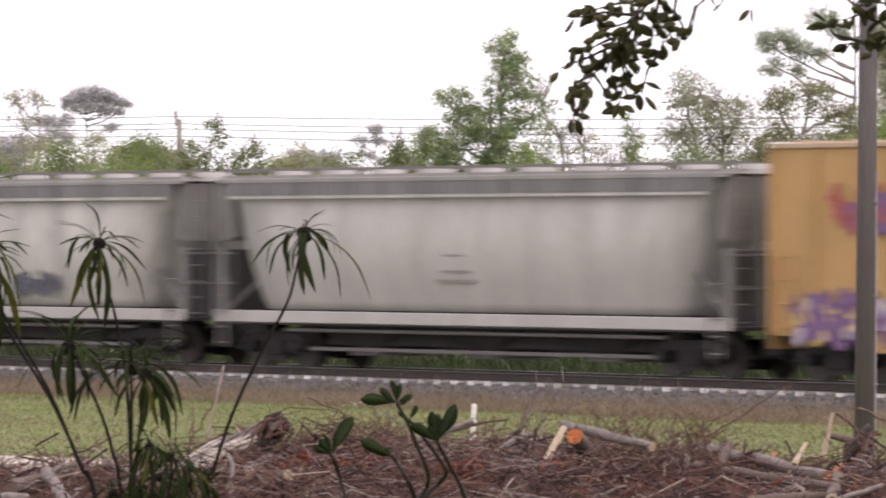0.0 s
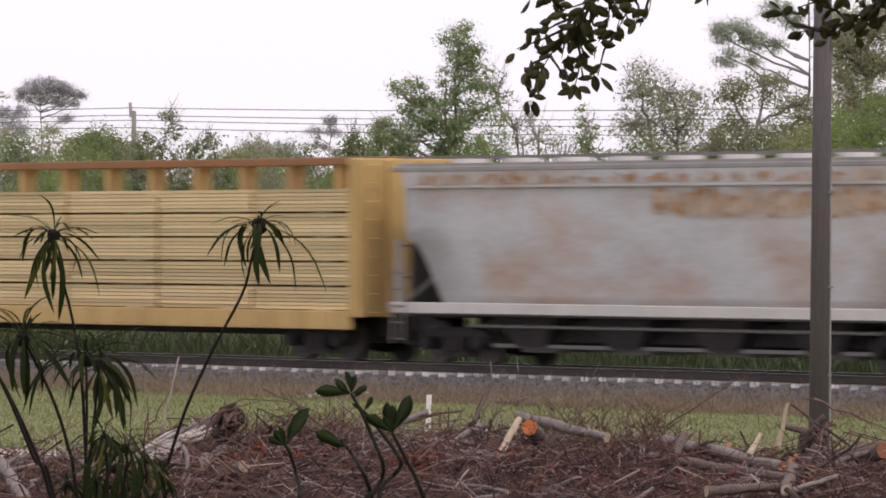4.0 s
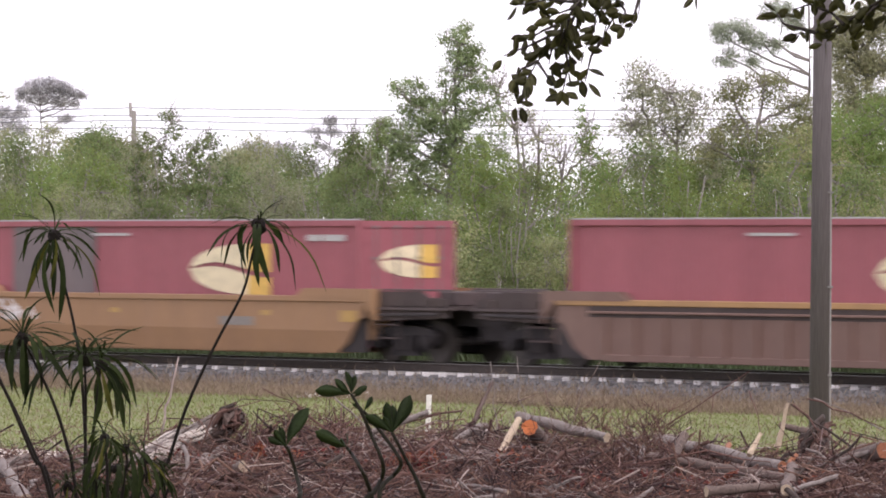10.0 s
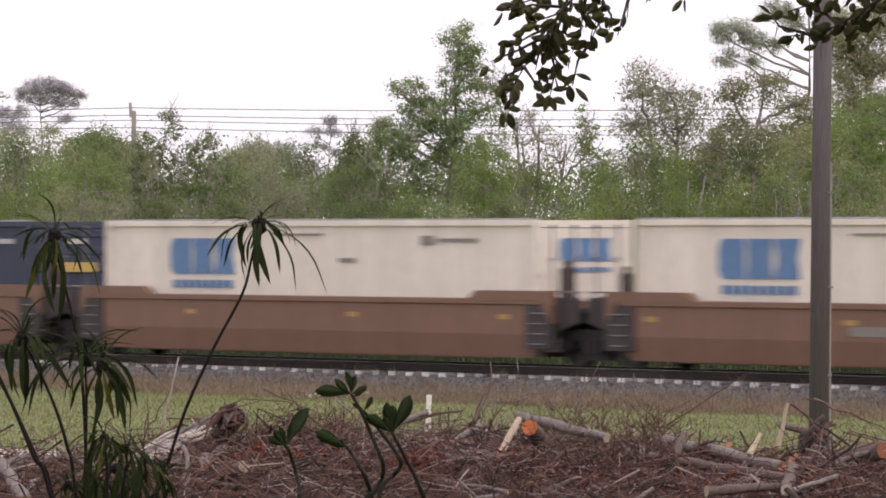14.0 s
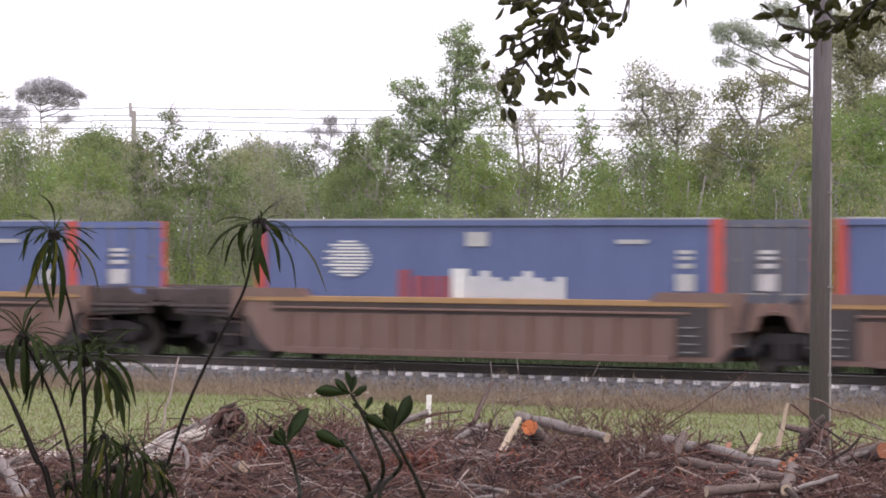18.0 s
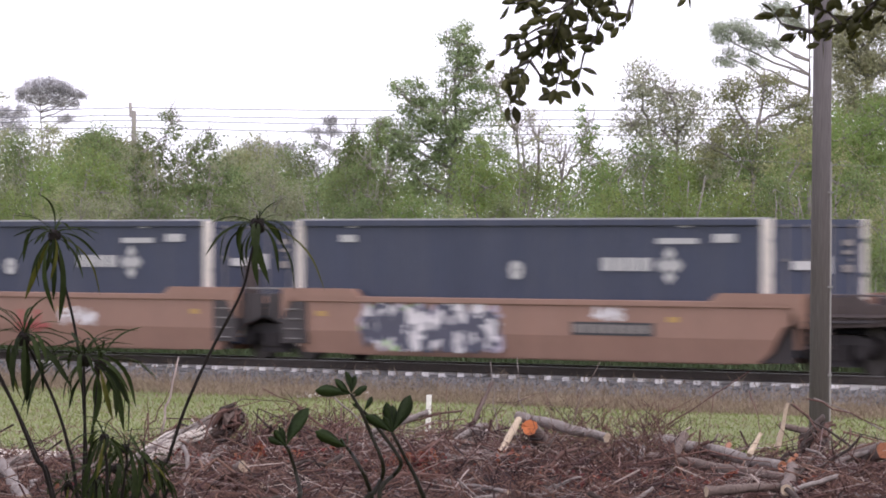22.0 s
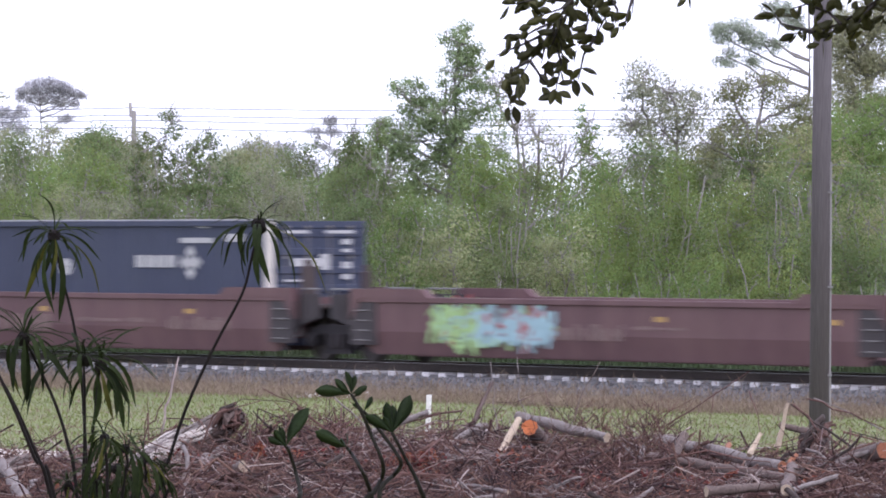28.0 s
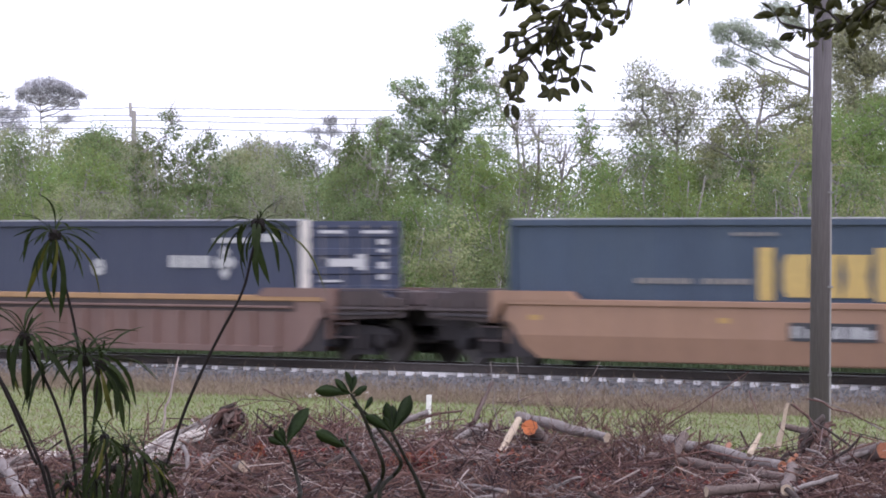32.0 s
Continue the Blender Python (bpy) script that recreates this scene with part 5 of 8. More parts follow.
maroon_container(-8423, None), maroon_container(-10383, (3.6, 4.9)), maroon_container(-11558, (-5.8, -2.3))
white_container(-13492), white_container(-14676), white_container(-15649), navy_yellow(-16618)
blue_container(-17787), blue_container(-18767), blue_container(-19751, True), blue_container(-20925), blue_container(-21906, True)
navy_container(-22894), navy_container(-24078), navy_container(-25053), navy_container(-26022)
slate_container(-27200, 0.45), slate_container(-28386, 0.45), slate_container(-29558, 0.45)
navy_container(-31538, True), slate_container(-32738), navy_container(-33720, True, True), slate_container(-34702), navy_container(-35873, True)
# ---------------------------------------------------------------- ground and track
def from_eye(a, b, d):
    """The place at distance d ahead on the sight line a across and b down (the level line is at 415, straight ahead at 784)."""
    return Vector(((a - 784) / FOCAL * d, d, EYE - (b - 415) / FOCAL * d))


def ground_height(x, y):
    """Low flat ground by the railway; it rises towards the place where the camera stands."""
    a = min(1.0, max(0.0, (60.0 - y) / 34.0))
    return 1.9 * a * a * (3 - 2 * a) + 0.03 * noise.noise(Vector((x * 0.15, y * 0.15, 0)))


grass_ground = material("grassy_soil", (0.15, 0.165, 0.060), rough=0.95, vary=0.35, scale=0.25, fine=5, bump=0.6, dirt=(0.22, 0.17, 0.10), dirt_amount=0.35, dirt_scale=0.12)
ballast_mat = material("grey_ballast", (0.125, 0.118, 0.118), rough=0.95, vary=0.35, scale=2, fine=22, bump=1.0)
stone_mat = material("ballast_stone", (0.135, 0.129, 0.131), rough=0.95, vary=0.2, scale=6, random_shift=0.55, island=True, bump=0.4)
concrete = material("sleeper_concrete", (0.60, 0.57, 0.55), rough=0.9, vary=0.25, scale=3, fine=30, random_shift=0.3, dirt=(0.22, 0.19, 0.17), dirt_amount=0.75, dirt_scale=2)
rail_steel = material("rail_brown_steel", (0.055, 0.042, 0.036), rough=0.75, vary=0.3, scale=2, fine=20)
rail_head = material("polished_rail_head", (0.35, 0.34, 0.33), rough=0.3, metal=0.9, vary=0.1, scale=5)
sand = material("pale_sandy_road", (0.52, 0.45, 0.39), rough=0.95, vary=0.2, scale=0.8, fine=14, bump=0.4, dirt=(0.3, 0.24, 0.18), dirt_amount=0.4)
grass_blade = material("grass_blade", (0.185, 0.216, 0.064), rough=0.8, vary=0.3, scale=0.35, random_shift=0.2, island=True, bump=0, translucent=0.3)
dry_blade = material("dry_weed", (0.235, 0.175, 0.125), rough=0.9, vary=0.2, scale=0.5, random_shift=0.4, island=True, bump=0, translucent=0.2)

# darker green that holds the shade of train and wood on the far weeds
shaded_weed = material("shaded_tall_weed", (0.055, 0.075, 0.030), rough=0.8, vary=0.25, scale=0.5, random_shift=0.35, island=True, bump=0, translucent=0.3)

xs = sorted(set([-3000, -1200, -400, -150, -60, 3000, 1200, 400, 150, 60] + [x * 2.0 for x in range(-20, 21)]))
ys = sorted(set([-300, -60, 4800, 2500, 1200, 700, 400, 300, 240] + [y * 2.0 for y in range(-10, 105)]))
verts = [(x, y, ground_height(x, y) if abs(x) < 100 and y < 400 else ground_height(0, y) * (y < 60)) for y in ys for x in xs]
nx = len(xs)
faces = [(j * nx + i, j * nx + i + 1, (j + 1) * nx + i + 1, (j + 1) * nx + i) for j in range(len(ys) - 1) for i in range(nx - 1)]
ground = tagged(part("ground", mesh_from("ground", verts, faces, True), grass_ground), "flat grassy ground with bare sandy patches beside the railway", "ground", kind="structure")

# sandy road on the near side
bm = bmesh.new()
prof = [(-60, 83.0), (-20, 84.0), (-11, 84.6), (-7.2, 85.4), (-5.4, 87.5), (-5.6, 90.6), (-7.5, 92.6), (-12, 93.6), (-20, 94.2), (-60, 94)]
vt = [bm.verts.new((x, y, 0.045)) for x, y in prof]
bm.faces.new(vt)
road = tagged(part("road", bm, sand), "pale sandy dirt road beside the grass", "road", kind="structure")

# the line itself
track = tagged(new("railway_track"), "single railway track on concrete sleepers and grey ballast", "railway track", kind="structure")
track.matrix_basis = on_track(0)
bm = bmesh.new()
sect = [(-3.1, -0.56), (-1.9, -0.33), (-1.36, -0.30), (-1.26, -0.235), (1.26, -0.235), (1.36, -0.30), (1.9, -0.33), (3.1, -0.56)]
a = [bm.verts.new((-700, y, z)) for y, z in sect]
b = [bm.verts.new((700, y, z)) for y, z in sect]
for i in range(len(sect) - 1):
    bm.faces.new((a[i], b[i], b[i + 1], a[i + 1]))
part("ballast_bed", bm, ballast_mat, track)
for y in (-0.7525, 0.7525):
    bm = bmesh.new()
    shape = [(-0.07, -0.185), (0.07, -0.185), (0.07, -0.172), (0.012, -0.155), (0.01, -0.045), (0.036, -0.035), (0.036, -0.008), (-0.036, -0.008), (-0.036, -0.035), (-0.01, -0.045), (-0.012, -0.155), (-0.07, -0.172)]
    p0 = [bm.verts.new((-700, y + q, z)) for q, z in shape]
    p1 = [bm.verts.new((700, y + q, z)) for q, z in shape]
    for i in range(len(shape)):
        bm.faces.new((p0[i], p0[(i + 1) % 12], p1[(i + 1) % 12], p1[i]))
    bmesh.ops.recalc_face_normals(bm, faces=bm.faces)
    r = part("rail", bm, rail_steel, track)
    part("rail_head", boxed(-700, 700, y - 0.034, y + 0.034, -0.008, 0.0), rail_head, r)
bm = bmesh.new()
prism(bm, [(-0.14, -0.40), (0.14, -0.40), (0.12, -0.185), (-0.12, -0.185)], -1.3, 1.3)
bmesh.ops.bevel(bm, geom=bm.edges[:], offset=0.015, segments=1, affect="EDGES")
me = bpy.data.meshes.new("sleeper")
bm.to_mesh(me)
bm.free()
me.materials.append(concrete)
rs = random.Random(5)
for k in range(-75, 60):
    sl = part("sleeper", me, None, track)
    sl.matrix_basis = pose(k * 0.61, rs.uniform(-0.03, 0.03), rs.uniform(-0.008, 0.004), 0, 0, rs.uniform(-0.6, 0.6))

# loose stones on the near shoulder
rng = np.random.default_rng(11)
g = Gather()
OCT = [(0, 2, 4), (2, 1, 4), (1, 3, 4), (3, 0, 4), (2, 0, 5), (1, 2, 5), (3, 1, 5), (0, 3, 5)]
for k in range(15000):
    x, y = rng.uniform(-42, 34), -rng.uniform(1.40, 3.5) if k % 9 else rng.uniform(-0.7, 0.7)
    z = -0.24 if y > -1.3 else -0.30 - max(0.0, abs(y) - 1.75) * 0.19
    if y < -2.9 and rng.random() < 0.6:
        continue
    s = rng.uniform(0.025, 0.055)
    e = rng.uniform(0.7, 1.3, 6) * s
    g.add([(x - e[0], y, z), (x + e[1], y + e[2] * .3, z), (x, y - e[2], z), (x, y + e[3], z), (x, y, z + e[4]), (x, y, z - e[5])], OCT)
tagged(part("ballast_stones", g.mesh("ballast_stones"), stone_mat, track), kind="stuff")


def blades(n, x0, x1, o0, o1, h0, h1, w, rng, lean=0.5, patch=0.0):
    """Grass blades on a strip between two offsets from the line."""
    s, o = rng.uniform(x0, x1, n), rng.uniform(o0, o1, n)
    if patch:
        keep = np.array([noise.noise(Vector((a * patch, b * patch, 3.0))) > -0.12 for a, b in zip(s, o)])
        s, o = s[keep], o[keep]
        n = len(s)
    X = 1.02 + s * CT + o * ST
    Y = 127.6 - s * ST + o * CT
    Z = np.where(o > -3.2, 0.04 + np.clip((3.1 - np.abs(o)) / 1.35, 0, 1) * 0.3, 0.0)
    h = rng.uniform(h0, h1, n)
    d = rng.normal(size=(n, 2)) * lean * h[:, None]
    t = rng.uniform(0, 2 * np.pi, n)
    wx, wy = np.cos(t) * w, np.sin(t) * w
    base = np.stack([X, Y, Z], 1)
    top = base + np.stack([d[:, 0], d[:, 1], h], 1)
    mid = base + np.stack([d[:, 0] * .35, d[:, 1] * .35, h * .55], 1)
    side = np.stack([wx, wy, np.zeros(n)], 1)
    return np.stack([base - side * .6, mid + side, top, mid - side], 1)


rng = np.random.default_rng(21)
gr = part("grass", quads_mesh("grass", np.concatenate([blades(160000, -34, 34, -33, -5.2, 0.02, 0.065, 0.009, rng), blades(5000, -34, 30, -24, -4.6, 0.05, 0.12, 0.010, rng, 0.6, 0.4)])), grass_blade)
tagged(gr, "short green grass, unevenly mown", "grass", kind="stuff")
dr = part("dry_weeds", quads_mesh("dry_weeds", np.concatenate([
    blades(90000, -40, 32, -7.2, -2.5, 0.05, 0.24, 0.006, rng, 0.7), blades(5000, -40, 32, -7.8, -2.6, 0.2, 0.42, 0.004, rng, 0.5, 0.5),
    blades(14000, -34, 34, -32, -6, 0.04, 0.13, 0.012, rng, 0.6, 0.25), blades(1200, -40, 32, -2.7, -1.5, 0.05, 0.3, 0.01, rng)])), dry_blade)
tagged(dr, "dry brown weeds along the ballast", "weeds", kind="stuff")
fr = part("green_weeds", quads_mesh("green_weeds", np.concatenate([blades(34000, -60, 30, 3.2, 9.5, 0.10, 0.55, 0.03, rng, 0.5), blades(9000, -50, 30, 5.0, 10.5, 0.5, 1.1, 0.03, rng, 0.4, 0.6)])), shaded_weed)
tagged(fr, "tall green weeds beyond the track, darkened for shade", "weeds", kind="stuff")
nr = np.random.default_rng(33)
pts = np.array([from_eye(nr.uniform(525, 660), 690 + 10 * (1 + nr.normal() * 0.3), 121.5) for _ in range(70)])
petal_white = material("white_petals", (0.8, 0.78, 0.76), rough=0.7, vary=0.1, scale=8)
tagged(part("wildflowers", quads_mesh("wildflowers", leaf_quads(pts, 0.05, nr, 0, 0.9)), petal_white), "small white wildflowers among the dry weeds", "flowers", kind="stuff")

# ---------------------------------------------------------------- trees and distance
def foliage(name, color, rough=0.65, vary=0.42, shift=0.10, plant=0.16, **k):
    return material(name, color, rough=rough, vary=vary, scale=0.55, fine=2.2, random_shift=shift, island=True, bump=0, translucent=0.5, plant_shift=plant, **k)


# Leaf colours paler and greyer than real foliage: distance haze put into them
leaf_green = foliage("leaf_fresh_green", (0.208, 0.276, 0.080))
leaf_mid = foliage("leaf_mid_green", (0.178, 0.226, 0.088))
leaf_olive = foliage("leaf_olive", (0.295, 0.310, 0.150))
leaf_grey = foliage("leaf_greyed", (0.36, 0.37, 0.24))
leaf_haze = foliage("leaf_hazy_olive", (0.33, 0.325, 0.20))
leaf_hazed = foliage("leaf_hazed", (0.275, 0.28, 0.175))
# palest needles, for the haze over the farthest trees
leaf_pine = foliage("hazed_pine_needles", (0.53, 0.515, 0.53), shift=0.2, plant=0.05)
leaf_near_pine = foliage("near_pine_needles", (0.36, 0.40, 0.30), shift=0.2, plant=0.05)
leaf_deep = foliage("leaf_deep_green", (0.30, 0.375, 0.185), plant=0.05)
# bark paled for the haze in front of the trunks
bark_grey = material("bark_grey", (0.24, 0.215, 0.20), rough=0.95, vary=0.3, scale=2, fine=18, bump=0.6, stretch=(1, 1, 0.3))
twig_grey = material("bare_twigs", (0.31, 0.28, 0.25), rough=0.95, vary=0.2, scale=2, fine=18, random_shift=0.2, island=True)


def crooked(a, b, n, wobble, rng):
    """A path from a to b with some bends."""
    a, b = Vector(a), Vector(b)
    out = []
    for i in range(n + 1):
        t = i / n
        o = Vector((rng.uniform(-1, 1), rng.uniform(-1, 1), rng.uniform(-1, 1))) * wobble * math.sin(math.pi * t)
        out.append(a.lerp(b, t) + o)
    return out


def tree(kind, label, x, y, height, lobes, leaf_mat, leaf=0.10, clump=0.42, fill=90, spread=1.0, trunk=0.14, stems=1, bare=0, seed=1, fork=0.35, group="", base=None, narrow=0.5, droop=0.0):
    """lobes: (dx, dy, dz, rx, rz, clumps) of the crown; every clump hangs on a limb that starts from the trunk."""
    rng, nr = random.Random(seed), np.random.default_rng(seed)
    z0 = ground_height(x, y) - 0.05 if base is None else base
    t = empty(kind, label, "tree" if "bush" not in kind else "bush", group, pose(x, y, z0))
    g, tw = Gather(), Gather()
    tops = []
    for s in range(stems):
        top = Vector((rng.uniform(-.3, .3) + (s - (stems - 1) / 2) * 0.5, rng.uniform(-.3, .3), height * rng.uniform(0.78, 0.9)))
        path = crooked((rng.uniform(-.1, .1) * stems, rng.uniform(-.1, .1) * stems, 0), top, 7, 0.02 * height, rng)
        g.add(*tube_arrays(path, [trunk * (1 - 0.75 * i / 7) for i in range(8)], 7))
        tops.append([p.lerp(q, f / 4) for p, q in zip(path, path[1:]) for f in range(4)] + path[-1:])
    cents, sizes = [], []
    for dx, dy, dz, rx, rz, n in lobes:
        hub = Vector((dx, dy, dz))
        stem = min(tops, key=lambda p: min((q - hub).length for q in p))
        low = [q for q in stem if q.z < dz - 0.25 - 0.25 * abs(dx)] or stem[:1]
        root = min(low, key=lambda q: (q - hub).length)
        g.add(*tube_arrays(crooked(root, hub, 5, 0.06 * (hub - root).length, rng), [trunk * .45 * (1 - 0.12 * i) for i in range(6)], 5))
        for k in range(n):
            while True:
                v = Vector((rng.uniform(-1, 1), rng.uniform(-1, 1), rng.uniform(-1, 1)))
                if 0.25 < v.length < 1:
                    break
            c = hub + Vector((v.x * rx, v.y * rx, v.z * rz))
            if rng.random() < 0.3:
                g.add(*tube_arrays(crooked(hub, c, 3, 0.08, rng), [trunk * .18, trunk * .14, trunk * .1, trunk * .06], 4))
            cents.append(c)
            sizes.append(clump * rng.uniform(0.55, 1.25))
        for k in range(bare):
            v = Vector((rng.uniform(-1, 1), rng.uniform(-1, 1), rng.uniform(-0.2, 1.2))).normalized()
            e = hub + Vector((v.x * rx * 1.1, v.y * rx, v.z * rz * 1.15))
            path = crooked(hub, e, 4, 0.12, rng)
            tw.add(*tube_arrays(path, [0.018, 0.015, 0.012, 0.009, 0.005], 4))
            for j in range(3):
                q = path[rng.randint(1, 3)]
                tw.add(*tube_arrays([q, q + Vector((rng.uniform(-.35, .35), rng.uniform(-.35, .35), rng.uniform(0.05, .5)))], [0.009, 0.004], 4))
    part("trunk", g.mesh("trunk", True), bark_grey, t)
    if tw.vs:
        tagged(part("twig_work", tw.mesh("twig_work"), twig_grey, t), kind="stuff")
    if cents:
        pts, ways = [], []
        for c, s in zip(cents, sizes):
            m = int(fill * (s / clump) ** 1.5)
            q = nr.normal(size=(m, 3))
            ways.append(q / (np.linalg.norm(q, axis=1)[:, None] + 1e-9) + np.array([0, 0, 0.5]))
            pts.append(q * np.array([s * .5 * spread, s * .5 * spread, s * .38]) + np.array(c))
        part("crown", quads_mesh("crown", leaf_quads(np.concatenate(pts), leaf, nr, droop, narrow, np.concatenate(ways))), leaf_mat, t)
    return t


def depth_at(a, off):
    """How far ahead the sight line a meets the line that runs off metres beyond the track."""
    return (127.6 * CT + 1.02 * ST + off) / (CT + ST * (a - 784) / FOCAL)


# bushes of the wood's edge: a few grown once, then repeated with turns and sizes
bush_kinds = []
for k, (mat, text) in enumerate(((leaf_mid, "dense green bush at the wood's edge"), (leaf_olive, "olive-green bush with fine leaves"),
                                 (leaf_green, "fresh green bush in new leaf"), (leaf_hazed, "greyish bush with bare twigs showing"))):
    rng = random.Random(60 + k)
    lobes = [(rng.uniform(-1.3, 1.3), rng.uniform(-.8, .8), rng.uniform(0.8, 3.1), rng.uniform(0.7, 1.0), rng.uniform(0.6, 0.9), 15) for _ in range(9)]
    lobes += [(rng.uniform(-.6, .6), 0, 3.6, 0.7, 0.8, 9)]
    bush_kinds.append(tree("bush", text, 0, 300 + 6 * k, 4.0, lobes, mat, leaf=0.080, clump=0.44, fill=64, trunk=0.05, stems=4, bare=1 if k == 3 else 0, seed=70 + k, group="bushes of the wood's edge", base=0.0))
tall_kinds = []
for k, (mat, text) in enumerate(((leaf_green, "tall fresh green thicket of young trees"), (leaf_mid, "tall dense green thicket"), (leaf_olive, "tall olive-green thicket with fine twigs"), (leaf_hazed, "tall greyish thicket, its thin leaves paled for haze"))):
    rng = random.Random(80 + k)
    lobes = [(rng.uniform(-1.7, 1.7), rng.uniform(-1, 1), rng.uniform(1.2, 5.4), rng.uniform(0.8, 1.1), rng.uniform(0.7, 1.0), 15) for _ in range(19)]
    lobes += [(rng.uniform(-.9, .9), 0, rng.uniform(5.7, 6.3), 0.6, 0.6, 9) for _ in range(3)]
    tall_kinds.append(tree("bush", text, 0, 300 + 6 * k, 6.3, lobes, mat, leaf=0.086, clump=0.45, fill=56, trunk=0.07, stems=5, bare=0, seed=90 + k, group="thickets of the wood", base=0.0))
rs = random.Random(3)


def plant_bush(kind, a, off, size):
    d = depth_at(a, off)
    m = Matrix.Translation(((a - 784) / FOCAL * d, d, -0.05)) @ Matrix.Rotation(rs.uniform(0, 6.28), 4, "Z") @ Matrix.Diagonal((size * rs.uniform(.9, 1.15), size * rs.uniform(.9, 1.15), size, 1))
    return copy_thing(kind, m)


SKYLINE = ((-400, 245), (0, 245), (90, 238), (150, 226), (222, 228), (250, 264), (330, 280), (400, 262), (450, 250), (520, 254), (565, 268), (660, 264), (960, 262), (1040, 268), (1120, 250),
           (1200, 238), (1300, 222), (1400, 212), (1500, 198), (1570, 190), (1900, 185))


def wood_top(a, d):
    """Height of the wood's canopy on the sight line a at distance d."""
    for (a0, b0), (a1, b1) in zip(SKYLINE, SKYLINE[1:]):
        if a <= a1:
            break
    return EYE + (415 - b0 - (b1 - b0) * (a - a0) / (a1 - a0)) * d / FOCAL


B, T = bush_kinds, tall_kinds
for i in range(22):
    a = -300 + i * 92 + rs.uniform(-25, 25)
    plant_bush(rs.choice((B[0], B[0], B[1], B[2], B[2], B[3])) if a < 1050 else rs.choice((B[0], B[2], B[2])), a, rs.uniform(8.5, 11), rs.uniform(0.62, 0.95))
for n, off0, off1, low in ((20, 13, 17, 0.80), (21, 20, 25, 0.95)):
    for i in range(n):
        a = -300 + i * 1920 / (n - 1) + rs.uniform(-30, 30)
        off = rs.uniform(off0, off1)
        size = wood_top(a, depth_at(a, off)) / 6.75 * low * rs.uniform(0.93, 1.02)
        plant_bush(rs.choice((T[0], T[1], T[2], T[3], T[3])) if a < 720 else rs.choice((T[0], T[1], T[1], T[2])) if a < 1000 else rs.choice((T[0], T[0], T[1])), a, off, size)
for k, a in enumerate((-150, -85, -20, 30, 75, 120, 175, 215, 455, 505, 1290, 1370, 1450, 1520)):
    plant_bush(T[(1, 3, 2)[k % 3]] if a < 1000 else T[k % 2], a, 29 + k % 3, wood_top(a, depth_at(a, 30)) / 6.75 * 1.03)
for k, b in enumerate(bush_kinds + tall_kinds):
    d = depth_at(-280 + 290 * k, 18)
    b.matrix_basis = pose((-280 + 290 * k - 784) / FOCAL * d, d, -0.05) @ Matrix.Diagonal((0.9, 0.9, 0.9, 1))


def tree_at(a, d, **k):
    return ((a - 784) / FOCAL * d, d)


# the tall leafy tree behind the middle of the track
d = 168.0
u = d / FOCAL
x, y = tree_at(800, d)
tree("leafy_tree", "tall green leafy tree with an uneven crown above the bushes", x, y, 9.0,
     [(0.25, 0, 9.0, 0.55, 0.62, 26), (0.35, 0, 8.1, 0.75, 0.7, 30), (-1.25, 0.2, 7.4, 0.75, 0.6, 26), (-0.2, -0.3, 7.1, 0.9, 0.6, 30), (-1.85, 0, 6.3, 0.6, 0.6, 22),
      (-0.9, 0, 6.2, 0.9, 0.7, 34), (0.3, 0.2, 6.2, 0.9, 0.7, 34), (-1.3, 0, 5.3, 0.9, 0.6, 26), (0.1, 0, 5.1, 1.0, 0.7, 28), (1.0, 0, 7.2, 0.6, 0.7, 16), (1.1, 0, 5.9, 0.7, 0.7, 16)],
     leaf_deep, leaf=0.085, clump=0.30, fill=110, trunk=0.12, stems=2, bare=4, seed=5)
x, y = tree_at(950, 172)
tree("half_bare_tree", "half-bare tree with thin upright branches and few leaves", x, y, 7.8,
     [(-1.2, 0, 7.6, 0.5, 1.1, 7), (-0.7, 0, 6.6, 0.8, 1.0, 8), (0, 0, 6.3, 0.7, 1.0, 9), (0.7, 0, 5.6, 0.7, 0.9, 12), (-0.4, 0, 5.2, 0.9, 0.9, 10), (1.5, 0, 5.9, 0.4, 0.9, 10), (2.0, 0, 5.1, 0.6, 0.6, 10)],
     leaf_olive, leaf=0.10, clump=0.3, fill=34, trunk=0.10, stems=4, bare=16, seed=6)
x, y = tree_at(1050, 160)
tree("slender_tree", "slender young tree with sparse light green leaves", x, y, 6.9, [(-0.2, 0, 6.4, 0.3, 0.7, 14), (0.1, 0, 5.4, 0.5, 0.6, 16), (0.5, 0, 4.7, 0.6, 0.5, 14)],
     leaf_green, leaf=0.10, clump=0.26, fill=30, trunk=0.05, stems=2, bare=5, seed=7)
x, y = tree_at(1175, 165)
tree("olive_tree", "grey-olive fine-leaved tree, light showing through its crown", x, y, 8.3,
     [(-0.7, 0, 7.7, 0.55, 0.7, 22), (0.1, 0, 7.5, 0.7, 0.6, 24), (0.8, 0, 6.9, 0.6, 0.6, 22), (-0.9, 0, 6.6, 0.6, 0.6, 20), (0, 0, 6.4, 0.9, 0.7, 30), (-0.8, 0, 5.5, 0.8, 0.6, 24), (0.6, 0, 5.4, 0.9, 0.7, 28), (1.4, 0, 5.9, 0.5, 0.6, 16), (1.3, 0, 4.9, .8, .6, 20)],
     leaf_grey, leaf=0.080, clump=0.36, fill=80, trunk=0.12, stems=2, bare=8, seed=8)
x, y = tree_at(1340, 158)
